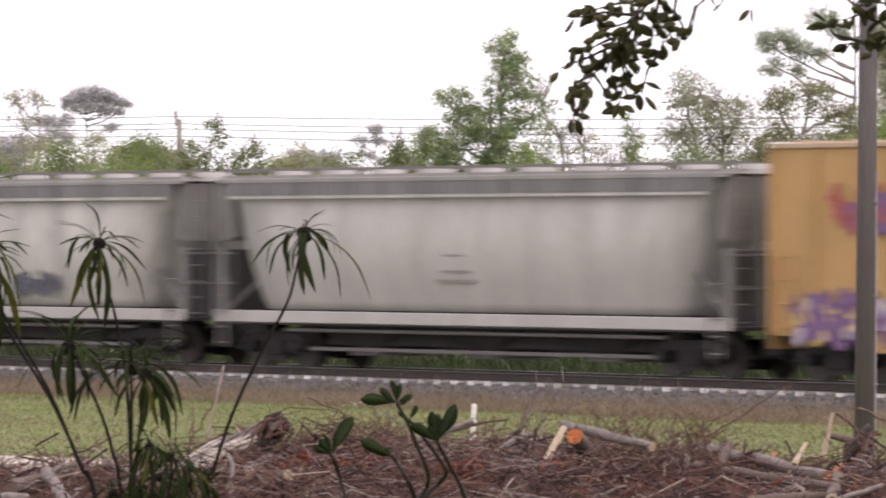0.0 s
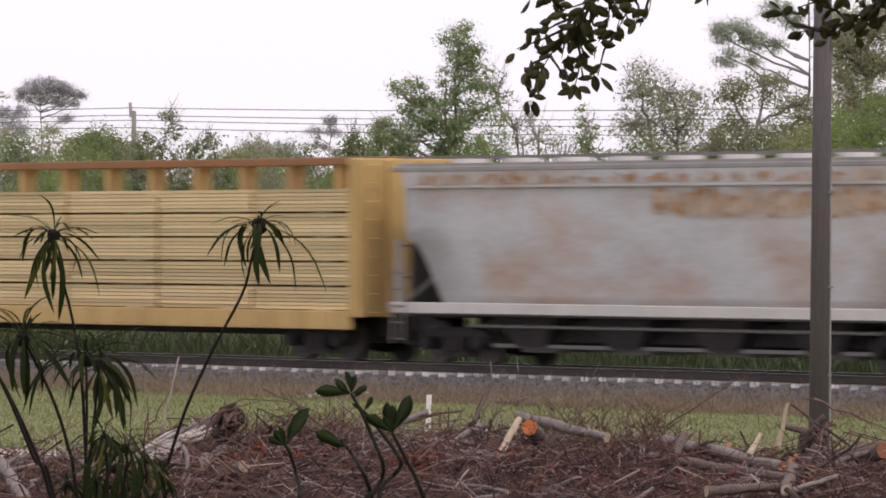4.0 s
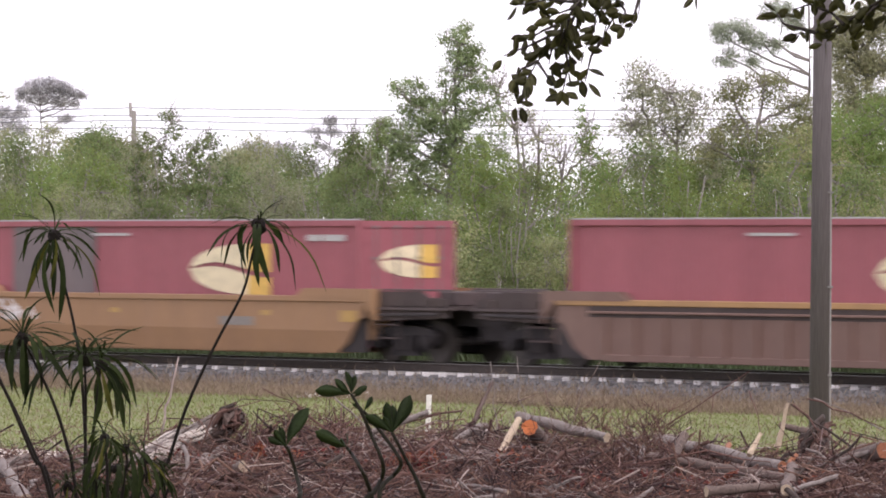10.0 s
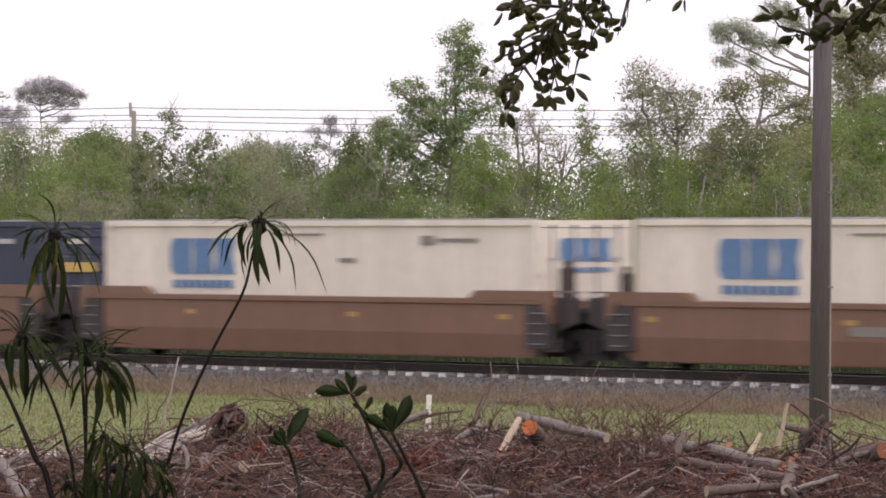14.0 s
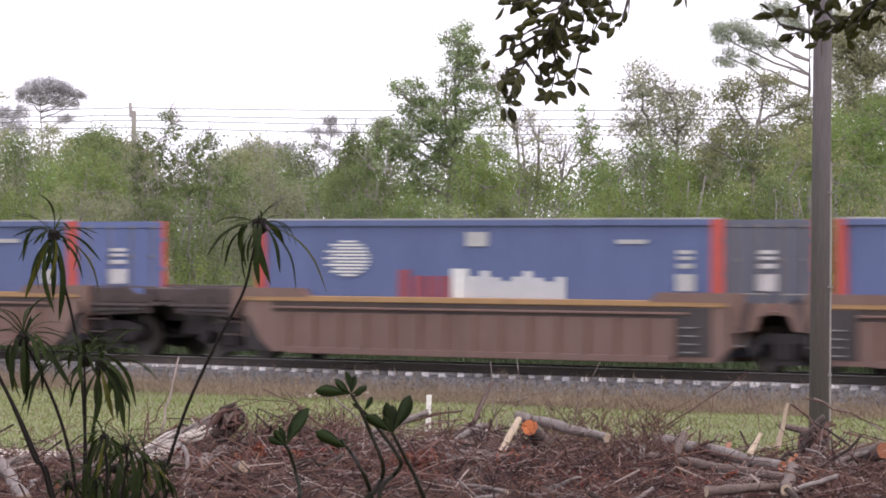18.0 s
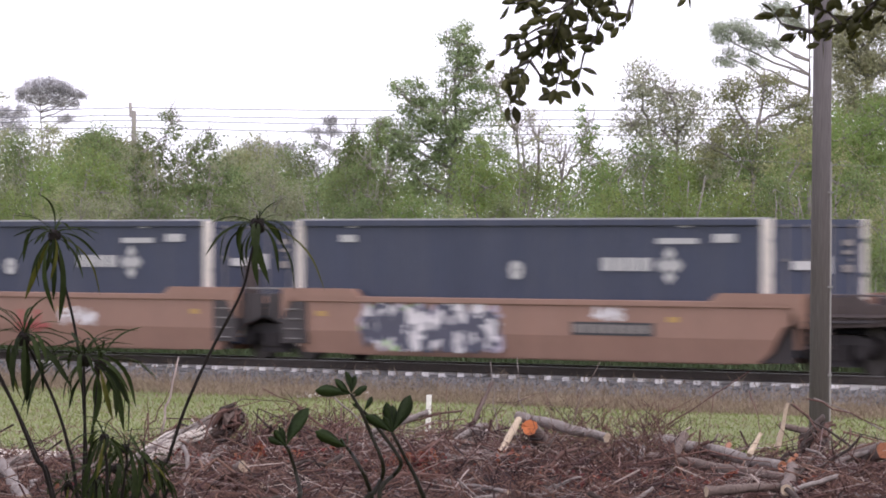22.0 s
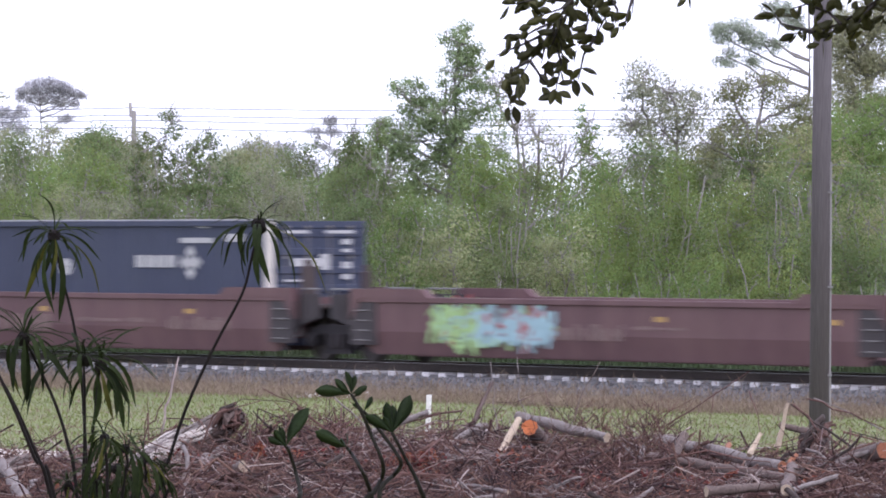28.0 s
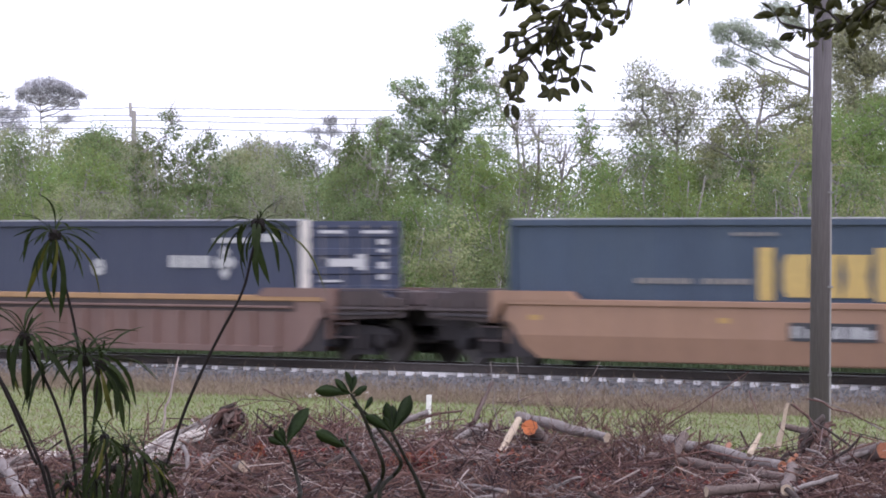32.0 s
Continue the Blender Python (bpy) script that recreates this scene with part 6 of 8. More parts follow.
tree("olive_tree", "olive-leaved tree beside the tall pine", x, y, 8.1,
     [(-0.7, 0, 7.2, 0.6, 0.5, 20), (0.2, 0, 7.6, 0.7, 0.5, 22), (0.9, 0, 7.0, 0.7, 0.5, 20), (-0.6, 0, 6.2, 0.8, 0.5, 24), (0.6, 0, 6.0, 0.8, 0.6, 24), (1.5, 0, 6.4, 0.6, 0.6, 18), (-1.3, 0, 5.9, .5, .5, 14)],
     leaf_olive, leaf=0.080, clump=0.36, fill=80, trunk=0.12, stems=2, bare=7, seed=9)
x, y = tree_at(1428, 205)
tree("tall_pine", "tall pine with a pale trunk and grey-green needle clumps", x, y, 14.5,
     [(-3.1, 0, 10.65, 0.45, 0.36, 18), (-2.5, 0, 10.7, 0.6, 0.46, 30), (-1.9, 0, 10.35, 0.5, 0.36, 18), (-2.7, 0, 9.75, 0.5, 0.32, 16), (-2.0, 0, 9.6, 0.35, 0.16, 8), (-1.15, 0, 11.5, 0.6, 0.42, 26), (-0.6, 0, 11.1, 0.45, 0.3, 16),
      (-1.0, 0, 10.2, 0.4, 0.2, 10), (-0.7, 0, 12.6, 0.9, 0.5, 26), (0.6, 0, 12.4, 0.9, 0.5, 24), (0.7, 0, 11.2, 0.7, 0.4, 18), (-0.3, 0, 13.9, 1.0, 0.6, 26)],
     leaf_near_pine, leaf=0.11, clump=0.30, fill=95, trunk=0.12, bare=3, seed=10, narrow=0.22)
x, y = tree_at(1540, 190)
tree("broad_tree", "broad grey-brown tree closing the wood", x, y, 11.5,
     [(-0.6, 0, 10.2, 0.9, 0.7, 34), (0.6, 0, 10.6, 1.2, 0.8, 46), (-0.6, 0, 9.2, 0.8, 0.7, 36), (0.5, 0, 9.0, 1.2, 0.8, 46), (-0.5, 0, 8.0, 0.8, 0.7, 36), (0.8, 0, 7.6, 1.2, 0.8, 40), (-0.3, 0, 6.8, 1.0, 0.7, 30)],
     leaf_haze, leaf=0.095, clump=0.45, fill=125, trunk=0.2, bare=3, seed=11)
x, y = tree_at(1530, 150)
tree("leafy_tree", "fresh green tree at the edge of the wood", x, y, 7.0,
     [(-0.6, 0, 6.0, 0.9, 0.6, 30), (0.6, 0, 6.5, 0.8, 0.6, 28), (0, 0, 5.2, 1.2, 0.7, 34), (-1.7, 0, 5.4, 0.7, 0.6, 22), (1.4, 0, 5.4, 0.9, 0.7, 26)], leaf_green, leaf=0.068, clump=0.42, fill=130, trunk=0.12, bare=3, seed=12)

# distant pines and trees over the left of the wood
x, y = tree_at(73, 400)
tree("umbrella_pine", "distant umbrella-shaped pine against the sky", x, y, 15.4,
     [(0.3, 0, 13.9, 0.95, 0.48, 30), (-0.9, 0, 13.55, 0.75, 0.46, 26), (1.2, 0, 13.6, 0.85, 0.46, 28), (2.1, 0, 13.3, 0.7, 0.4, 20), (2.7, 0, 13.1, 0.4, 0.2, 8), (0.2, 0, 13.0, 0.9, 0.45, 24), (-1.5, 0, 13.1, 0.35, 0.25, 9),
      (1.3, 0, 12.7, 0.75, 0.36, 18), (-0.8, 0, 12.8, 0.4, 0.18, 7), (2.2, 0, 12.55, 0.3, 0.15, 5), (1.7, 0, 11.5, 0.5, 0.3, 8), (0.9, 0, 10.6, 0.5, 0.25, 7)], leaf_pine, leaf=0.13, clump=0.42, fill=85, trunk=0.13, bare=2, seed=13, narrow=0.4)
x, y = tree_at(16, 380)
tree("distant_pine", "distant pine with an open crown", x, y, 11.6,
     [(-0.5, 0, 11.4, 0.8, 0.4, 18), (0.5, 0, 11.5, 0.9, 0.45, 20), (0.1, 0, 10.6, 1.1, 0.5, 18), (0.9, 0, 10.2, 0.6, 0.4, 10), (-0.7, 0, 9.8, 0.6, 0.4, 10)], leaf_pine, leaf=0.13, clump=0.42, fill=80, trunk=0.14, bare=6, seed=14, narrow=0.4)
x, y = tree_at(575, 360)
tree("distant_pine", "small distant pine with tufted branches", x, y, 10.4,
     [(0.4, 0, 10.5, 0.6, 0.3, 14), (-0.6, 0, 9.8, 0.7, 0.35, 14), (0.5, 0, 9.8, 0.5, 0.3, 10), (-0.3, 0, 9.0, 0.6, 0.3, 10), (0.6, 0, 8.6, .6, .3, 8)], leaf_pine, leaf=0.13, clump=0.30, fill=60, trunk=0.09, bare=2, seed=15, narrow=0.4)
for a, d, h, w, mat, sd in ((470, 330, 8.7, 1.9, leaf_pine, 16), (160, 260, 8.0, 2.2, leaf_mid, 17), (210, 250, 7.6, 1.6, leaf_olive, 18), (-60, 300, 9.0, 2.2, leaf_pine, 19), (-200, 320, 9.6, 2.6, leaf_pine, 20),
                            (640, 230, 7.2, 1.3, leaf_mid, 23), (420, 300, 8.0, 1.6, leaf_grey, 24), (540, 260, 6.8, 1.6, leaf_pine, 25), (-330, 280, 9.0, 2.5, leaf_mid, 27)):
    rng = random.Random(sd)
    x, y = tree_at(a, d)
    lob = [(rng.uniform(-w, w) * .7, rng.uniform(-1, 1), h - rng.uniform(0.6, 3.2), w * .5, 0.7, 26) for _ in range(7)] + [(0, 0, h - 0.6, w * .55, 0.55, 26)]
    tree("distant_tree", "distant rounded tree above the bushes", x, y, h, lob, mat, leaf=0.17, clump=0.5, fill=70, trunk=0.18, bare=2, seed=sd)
for a, d, h, sd in ((305, 168, 7.1, 31), (372, 170, 6.5, 32), (345, 166, 6.2, 33), (255, 170, 6.3, 34), (625, 170, 6.7, 35), (668, 166, 6.6, 36)):
    x, y = tree_at(a, d)
    tree("young_tree", "young upright tree with loose dark leaves", x, y, h, [(0, 0, h - 0.4, 0.28, 0.6, 12), (-0.3, 0, h - 1.2, 0.35, 0.5, 12), (0.35, 0, h - 1.5, 0.4, 0.5, 12), (0, 0, h - 2.2, 0.6, 0.5, 14)],
         leaf_mid, leaf=0.10, clump=0.26, fill=34, trunk=0.05, stems=2, bare=6, seed=sd)

x, y = tree_at(-25, 230)
tree("half_bare_tree", "half-bare tree with thin twigs beside the distant pine", x, y, 9.3,
     [(-0.7, 0, 9.0, 0.5, 0.7, 7), (0.2, 0, 9.0, 0.5, 0.7, 7), (-0.2, 0, 8.0, 0.8, 0.7, 10), (0.3, 0, 7.2, 0.9, 0.6, 16)], leaf_grey, leaf=0.13, clump=0.3, fill=24, trunk=0.1, stems=2, bare=10, seed=41)

# inner wood behind the thickets
rng = np.random.default_rng(78)
pts = []
for k in range(2200):
    a = rng.uniform(-330, 1650)
    d = depth_at(a, rng.uniform(27, 40))
    h = (wood_top(a, d) - 0.5) * (0.9 + 0.12 * noise.noise(Vector((a * 0.02, 3, 0))))
    c = np.array([(a - 784) / FOCAL * d, d, h * (1 - rng.random() ** 1.8)])
    pts.append(c + rng.normal(size=(52, 3)) * np.array([.42, .42, .32]))
iw = part("inner_wood", quads_mesh("inner_wood", leaf_quads(np.concatenate(pts), 0.12, rng)), leaf_mid)
tagged(iw, "dense inner wood behind the thickets", "woodland", kind="stuff")

# far wood that closes the view to the horizon
rng = np.random.default_rng(77)
pts = []
for k in range(1500):
    a = rng.uniform(-4200, 5600)
    d = rng.uniform(420, 520)
    h = 6.0 + 3.0 * noise.noise(Vector((a * 0.004, 0, 0)))
    c = np.array([(a - 784) / FOCAL * d, d, rng.uniform(0.5, h)])
    pts.append(c + rng.normal(size=(40, 3)) * np.array([1.0, 1.0, 0.8]))
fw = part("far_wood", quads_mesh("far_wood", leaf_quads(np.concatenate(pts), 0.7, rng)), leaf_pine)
tagged(fw, "far line of dark woodland on the horizon", "woodland", kind="stuff")

# ---------------------------------------------------------------- poles and wires
pole_wood = material("weathered_pole_wood", (0.125, 0.108, 0.112), rough=0.9, vary=0.35, scale=1.5, fine=25, bump=0.5, stretch=(3, 3, 0.12), dirt=(0.075, 0.055, 0.058), dirt_amount=0.6, dirt_scale=1.2)
pole = empty("utility_pole", "weathered grey-brown wooden utility pole with a thin conduit", "utility pole", m=pose(*from_eye(1450, 800, 92).xy, 0.0, 0, 0.45, 0))
bm = bmesh.new()
rod(bm, (0, 0, -0.3), (0, 0, 11.5), 0.172, 0.128, 20)
for f in bm.faces:
    f.smooth = len(f.verts) == 4
part("shaft", bm, pole_wood, pole)
bm = bmesh.new()
rod(bm, (0.155, -0.06, 0.05), (0.142, -0.055, 4.6), 0.022, sides=8)
part("conduit", bm, material("pale_conduit", (0.26, 0.24, 0.23), rough=0.6), pole)
bm = bmesh.new()
for z in (1.2, 2.6, 4.1):
    box(bm, 0.09, 0.19, -0.12, 0.02, z, z + 0.03)
part("strap", bm, steel_grey, pole)
wire_mat = material("power_wire", (0.22, 0.22, 0.24), rough=0.6, vary=0.05)


far_pole_wood = material("bleached_pole_wood", (0.36, 0.33, 0.31), rough=0.9, vary=0.2, scale=2)


def far_pole(a, d, h, arm):
    x, y = tree_at(a, d)
    t = empty("distant_utility_pole", "distant grey utility pole carrying wires", "utility pole", "distant utility poles", pose(x, y, 0))
    bm = bmesh.new()
    rod(bm, (0, 0, -0.2), (0, 0, h), 0.14, 0.10, 12)
    part("shaft", bm, far_pole_wood, t)
    if arm:
        part("cross_arm", boxed(-1.2, 1.2, -0.06, 0.06, h - 0.5, h - 0.36), far_pole_wood, t)
        for q in (-1.1, -0.5, 0.5, 1.1):
            bm = bmesh.new()
            rod(bm, (q, 0, h - 0.36), (q, 0, h - 0.15), 0.05, sides=8)
            part("insulator", bm, steel_grey, t)
    else:
        bm = bmesh.new()
        rod(bm, (-0.12, 0, h - 0.3), (-0.16, 0, h + 0.35), 0.07, sides=8)
        part("insulator", bm, far_pole_wood, t)
    return t


far_pole(237, 250, EYE + (415 - 196) / FOCAL * 250, False)
far_pole(-225, 250, EYE + (415 - 205) / FOCAL * 250, True)


def wire(p, q, sag, r, label="thin power wire sagging between poles"):
    pts = [Vector(p).lerp(Vector(q), i / 16) - Vector((0, 0, sag * 4 * (i / 16) * (1 - i / 16))) for i in range(17)]
    w = part("power_wire", mesh_from("power_wire", *tube_arrays(pts, [r] * 17, 4)), wire_mat)
    tagged(w, label, "wire", "power wires")


for b0, b1, b2 in ((190, 191, 186), (198, 204, 206), (206, 213, 220), (214, 226, 238)):
    wire(from_eye(-800, b0 + 8, 250), from_eye(237, b1, 250), 0.12, 0.02)
    wire(from_eye(237, b1, 250), from_eye(1900, b2 - 6, 250), 0.25, 0.02)
wire(from_eye(690, 250, 152), from_eye(1700, 300, 142), 0.05, 0.004, "thin cable strung before the wood")

# ---------------------------------------------------------------- the heap of cleared brush
twig_brown = material("dead_twig_brown", (0.098, 0.047, 0.039), rough=0.9, vary=0.3, scale=3, fine=30, random_shift=0.85, island=True)
twig_pale = material("bleached_twig", (0.29, 0.225, 0.205), rough=0.9, vary=0.3, scale=5, fine=40, random_shift=0.5, island=True)
# litter coloured near-black so that gaps between the twigs look shaded
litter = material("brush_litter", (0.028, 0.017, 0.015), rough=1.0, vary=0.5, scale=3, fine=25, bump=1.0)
bark_log = material("log_bark", (0.135, 0.098, 0.084), rough=0.95, vary=0.4, scale=4, fine=30, bump=0.8, dirt=(0.12, 0.085, 0.07), dirt_amount=0.6, dirt_scale=5)
bark_pale = material("log_pale_bark", (0.23, 0.195, 0.18), rough=0.9, vary=0.3, scale=4, fine=35, bump=0.6, dirt=(0.09, 0.065, 0.055), dirt_amount=0.85, dirt_scale=9)
bark_red = material("log_red_brown_bark", (0.11, 0.058, 0.046), rough=0.95, vary=0.4, scale=4, fine=30, bump=0.8)
bark_hollow = material("dark_rotten_bark", (0.052, 0.036, 0.030), rough=0.95, vary=0.4, scale=5, fine=35, bump=0.8)
white_grain = material("bleached_torn_wood", (0.52, 0.46, 0.41), rough=0.9, vary=0.4, scale=5, fine=40, bump=0.6, stretch=(1, 1, 1))
cut_orange = material("fresh_cut_orange_wood", (0.50, 0.15, 0.05), rough=0.85, vary=0.2, scale=12, fine=60)
splinter_orange = material("torn_orange_wood", (0.27, 0.105, 0.055), rough=0.9, vary=0.35, scale=10, fine=50)
cut_pale = material("fresh_cut_pale_wood", (0.46, 0.36, 0.26), rough=0.85, vary=0.2, scale=12, fine=60)
dead_leaf = material("dead_red_leaf", (0.20, 0.052, 0.035), rough=0.9, vary=0.25, scale=3, random_shift=0.5, island=True, bump=0, translucent=0.2)
white_wood = material("white_painted_stake", (0.72, 0.69, 0.64), rough=0.8, vary=0.15, scale=6)


def heap_height(x, y):
    """The long heap lies across the view; its ridge is uneven."""
    ridge = 62.0 + 1.2 * noise.noise(Vector((x * 0.3, 5.0, 0)))
    swell = 1 / (1 + math.exp(-(x + 3.0) * 5)) - 0.55 / (1 + math.exp(-(x - 1.0) * 5)) - 0.35 / (1 + math.exp(-(x - 3.0) * 4))
    top = 0.90 + 0.33 * swell + 0.07 * noise.noise(Vector((x * 0.9, 0, 0))) + 0.10 * noise.noise(Vector((x * 2.1, 7, 0)))
    fall = (ridge - y) / 9.0 if y < ridge else (y - ridge) / 4.0
    h = top * max(0.0, 1 - fall * fall)
    return max(ground_height(x, y), h + 0.15 * noise.noise(Vector((x * 1.6, y * 0.8, 3))) + 0.08 * noise.noise(Vector((x * 4.0, y * 2.0, 8))))


gx = [-10 + 0.25 * i for i in range(73)]
gy = [52 + 0.25 * i for i in range(60)]
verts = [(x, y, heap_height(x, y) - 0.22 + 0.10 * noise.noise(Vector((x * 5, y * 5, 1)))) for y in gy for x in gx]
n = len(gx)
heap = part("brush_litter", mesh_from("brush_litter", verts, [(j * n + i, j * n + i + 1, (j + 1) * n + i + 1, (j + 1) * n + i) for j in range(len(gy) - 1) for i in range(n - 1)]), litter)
tagged(heap, "litter of broken wood under the heap, blackened for shaded gaps", "brush heap", kind="stuff")

rng = random.Random(91)
g = Gather()
for k in range(21000):
    x, y = rng.uniform(-8.5, 6.0), rng.uniform(53, 65)
    gap = noise.noise(Vector((x * 2.3, y * 1.1, 20)))
    if gap > 0.12 and rng.random() < 0.8:
        continue
    ln, r = rng.choice((0.25, 0.35, 0.5, 0.7, 0.9, 1.3)) * rng.uniform(0.8, 1.2), rng.choice((0.0024, 0.003, 0.003, 0.004, 0.005, 0.006, 0.008, 0.012))
    az, el = rng.uniform(0, 6.28), rng.gauss(0, 0.42)
    d = Vector((math.cos(az), math.sin(az) * 0.6, el)).normalized()
    c = Vector((x, y, heap_height(x, y) + rng.uniform(-0.20, 0.10) - 0.2 * max(0.0, gap)))
    p, q = c - d * ln / 2, c + d * ln / 2
    for e in (p, q):
        e.z = max(e.z, ground_height(e.x, e.y) - 0.02)
    path = crooked(p, q, 4, 0.26 * ln, rng)
    g.add(*tube_arrays(path, [r, r * .9, r * .75, r * .6, r * .4], 3 if r < 0.007 else 5))
tagged(part("brush_twigs", g.mesh("brush_twigs"), twig_brown), "heap of tangled brown twigs and small branches", "brush heap", kind="stuff")

g = Gather()
for k in range(1700):
    x, y = rng.uniform(-9.5, 7.0), rng.uniform(53, 64)
    ln, r = rng.uniform(0.25, 1.2), rng.choice((0.0022, 0.0025, 0.003, 0.003, 0.004, 0.006, 0.010))
    az = rng.uniform(0, 6.28)
    d = Vector((math.cos(az), math.sin(az) * 0.5, rng.gauss(0, 0.25))).normalized()
    c = Vector((x, y, heap_height(x, y) + rng.uniform(0.0, 0.12)))
    g.add(*tube_arrays(crooked(c - d * ln / 2, c + d * ln / 2, 3, 0.16 * ln, rng), [r, r * .85, r * .65, r * .4], 5))
tagged(part("pale_twigs", g.mesh("pale_twigs"), twig_pale), "bleached grey twigs lying on the brush heap", "brush heap", kind="stuff")

# thicker limbs through the tangle
for name, mat, count, text in (("brown_limbs", bark_red, 95, "brown broken limbs lying through the heap"), ("grey_limbs", bark_pale, 55, "grey bleached limbs lying through the heap"), ("dark_limbs", bark_hollow, 80, "dark rotten limbs lying through the heap")):
    g = Gather()
    for k in range(count):
        x, y = rng.uniform(-7.5, 5.0), rng.uniform(54.5, 63.5)
        ln, r = rng.uniform(0.35, 1.2), rng.choice((0.013, 0.017, 0.022, 0.03))
        az = rng.uniform(0, 6.28)
        d = Vector((math.cos(az), math.sin(az) * 0.6, rng.gauss(0.05, 0.3))).normalized()
        c = Vector((x, y, heap_height(x, y) + rng.uniform(-0.08, 0.08)))
        path = crooked(c - d * ln / 2, c + d * ln / 2, 5, 0.07 * ln, rng)
        g.add(*tube_arrays(path, [r, r * .97, r * .9, r * .85, r * .75, r * .6], 7))
        for j in range(rng.randint(0, 2)):
            q = path[rng.randint(1, 4)]
            g.add(*tube_arrays([q, q + Vector((rng.uniform(-.3, .3), rng.uniform(-.2, .2), rng.uniform(-.05, .25)))], [r * .5, r * .25], 5))
    tagged(part(name, g.mesh(name, True), mat), text, "brush heap", kind="stuff")

g = Gather()
for k in range(760):
    a = rng.choice((rng.uniform(-250, 1600), rng.uniform(960, 1200), rng.uniform(380, 700)))
    y = rng.uniform(60.5, 64)
    x = (a - 784) / FOCAL * y
    base = Vector((x, y, heap_height(x, y) - 0.05))
    ln = rng.uniform(0.15, 0.5) * (1.5 if 960 < a < 1230 else 1)
    tip = base + Vector((rng.uniform(-.45, .45), rng.uniform(-.2, .2), rng.uniform(.45, 1))).normalized() * ln
    path = crooked(base, tip, 4, 0.2 * ln, rng)
    r = rng.choice((0.5, 0.7, 1.0))
    g.add(*tube_arrays(path, [0.007 * r, 0.006 * r, 0.005 * r, 0.004 * r, 0.002 * r], 4))
    for j in range(rng.randint(0, 3)):
        q = path[rng.randint(1, 3)]
        g.add(*tube_arrays([q, q + Vector((rng.uniform(-.2, .2), 0, rng.uniform(.02, .2)))], [0.004, 0.002], 4))
tagged(part("upright_twigs", g.mesh("upright_twigs"), twig_brown), "thin dead twigs standing up from the heap", "brush heap", kind="stuff")

nr = np.random.default_rng(8)
pts = []
for a, b, m, s in ((738, 752, 50, .06), (745, 822, 320, .13), (440, 788, 220, .075), (1290, 825, 40, .06), (1410, 825, 150, .09), (560, 800, 90, .2), (700, 830, 100, .12), (1220, 860, 90, .3), (1000, 850, 120, .5), (300, 850, 120, .5), (-120, 850, 160, .5), (-170, 846, 260, .22), (900, 820, 40, .12)):
    c = from_eye(a, b, 59.3)
    q = np.array(c) + nr.normal(size=(m, 3)) * s * np.array([1, .8, .7])
    q[:, 2] = [min(z, heap_height(x, y) + 0.10) for x, y, z in q]
    pts.append(q)
tagged(part("dead_leaves", quads_mesh("dead_leaves", leaf_quads(np.concatenate(pts), 0.07, nr)), dead_leaf), "dry reddish dead leaves caught in the heap", "dead leaves", kind="stuff")


def smooth_path(pts, n=4):
    """A rounded path through the given points."""
    p = [pts[0] * 2 - pts[1]] + list(pts) + [pts[-1] * 2 - pts[-2]]
    out = []
    for a, b, c, d in zip(p, p[1:], p[2:], p[3:]):
        for j in range(n):
            t = j / n
            out.append(0.5 * (b * 2 + (c - a) * t + (a * 2 - b * 5 + c * 4 - d) * t * t + (b * 3 - a - c * 3 + d) * t ** 3))
    return out + [pts[-1]]


def log(p, q, r0, r1, bark, cut, label, name="log", bend=0.012, seed=1):
    rng = random.Random(seed)
    p, q = Vector(p), Vector(q)
    t = empty(name, label, "log", "logs in the brush heap", Matrix.Translation(p))
    path = smooth_path(crooked((0, 0, 0), q - p, 5, bend * (q - p).length, rng), 3)
    m = len(path) - 1
    vs, fs = tube_arrays(path, [(r0 + (r1 - r0) * i / m) * rng.uniform(0.88, 1.1) for i in range(m + 1)], 12)
    vs = [Vector(v) + Vector((rng.uniform(-1, 1), rng.uniform(-1, 1), rng.uniform(-1, 1))) * r0 * 0.10 for v in vs]
    part("bark", mesh_from("bark", vs, fs[:-2], True), bark, t)
    for ring, s in ((vs[:12], 1), (vs[-12:], -1)):
        c = sum(ring, Vector()) / 12
        part("cut_face", mesh_from("cut_face", [c] + [c.lerp(v, 0.985) for v in ring], [((0, 1 + (k + 1) % 12, 1 + k) if s > 0 else (0, 1 + k, 1 + (k + 1) % 12)) for k in range(12)]), cut, t)
    return t


F = from_eye
log(F(917, 737, 62), F(1075, 775, 61), 0.062, 0.05, bark_pale, cut_pale, "long grey barked log lying on top of the heap", seed=2)
log(F(937, 757, 60.3), F(985, 800, 62.5), 0.085, 0.085, bark_log, cut_orange, "cut log with a bright orange end", seed=3)
log(F(918, 742, 60.0), F(886, 802, 59.6), 0.034, 0.038, cut_pale, cut_pale, "split pale wooden stave leaning on a log", bend=0.0, seed=4)


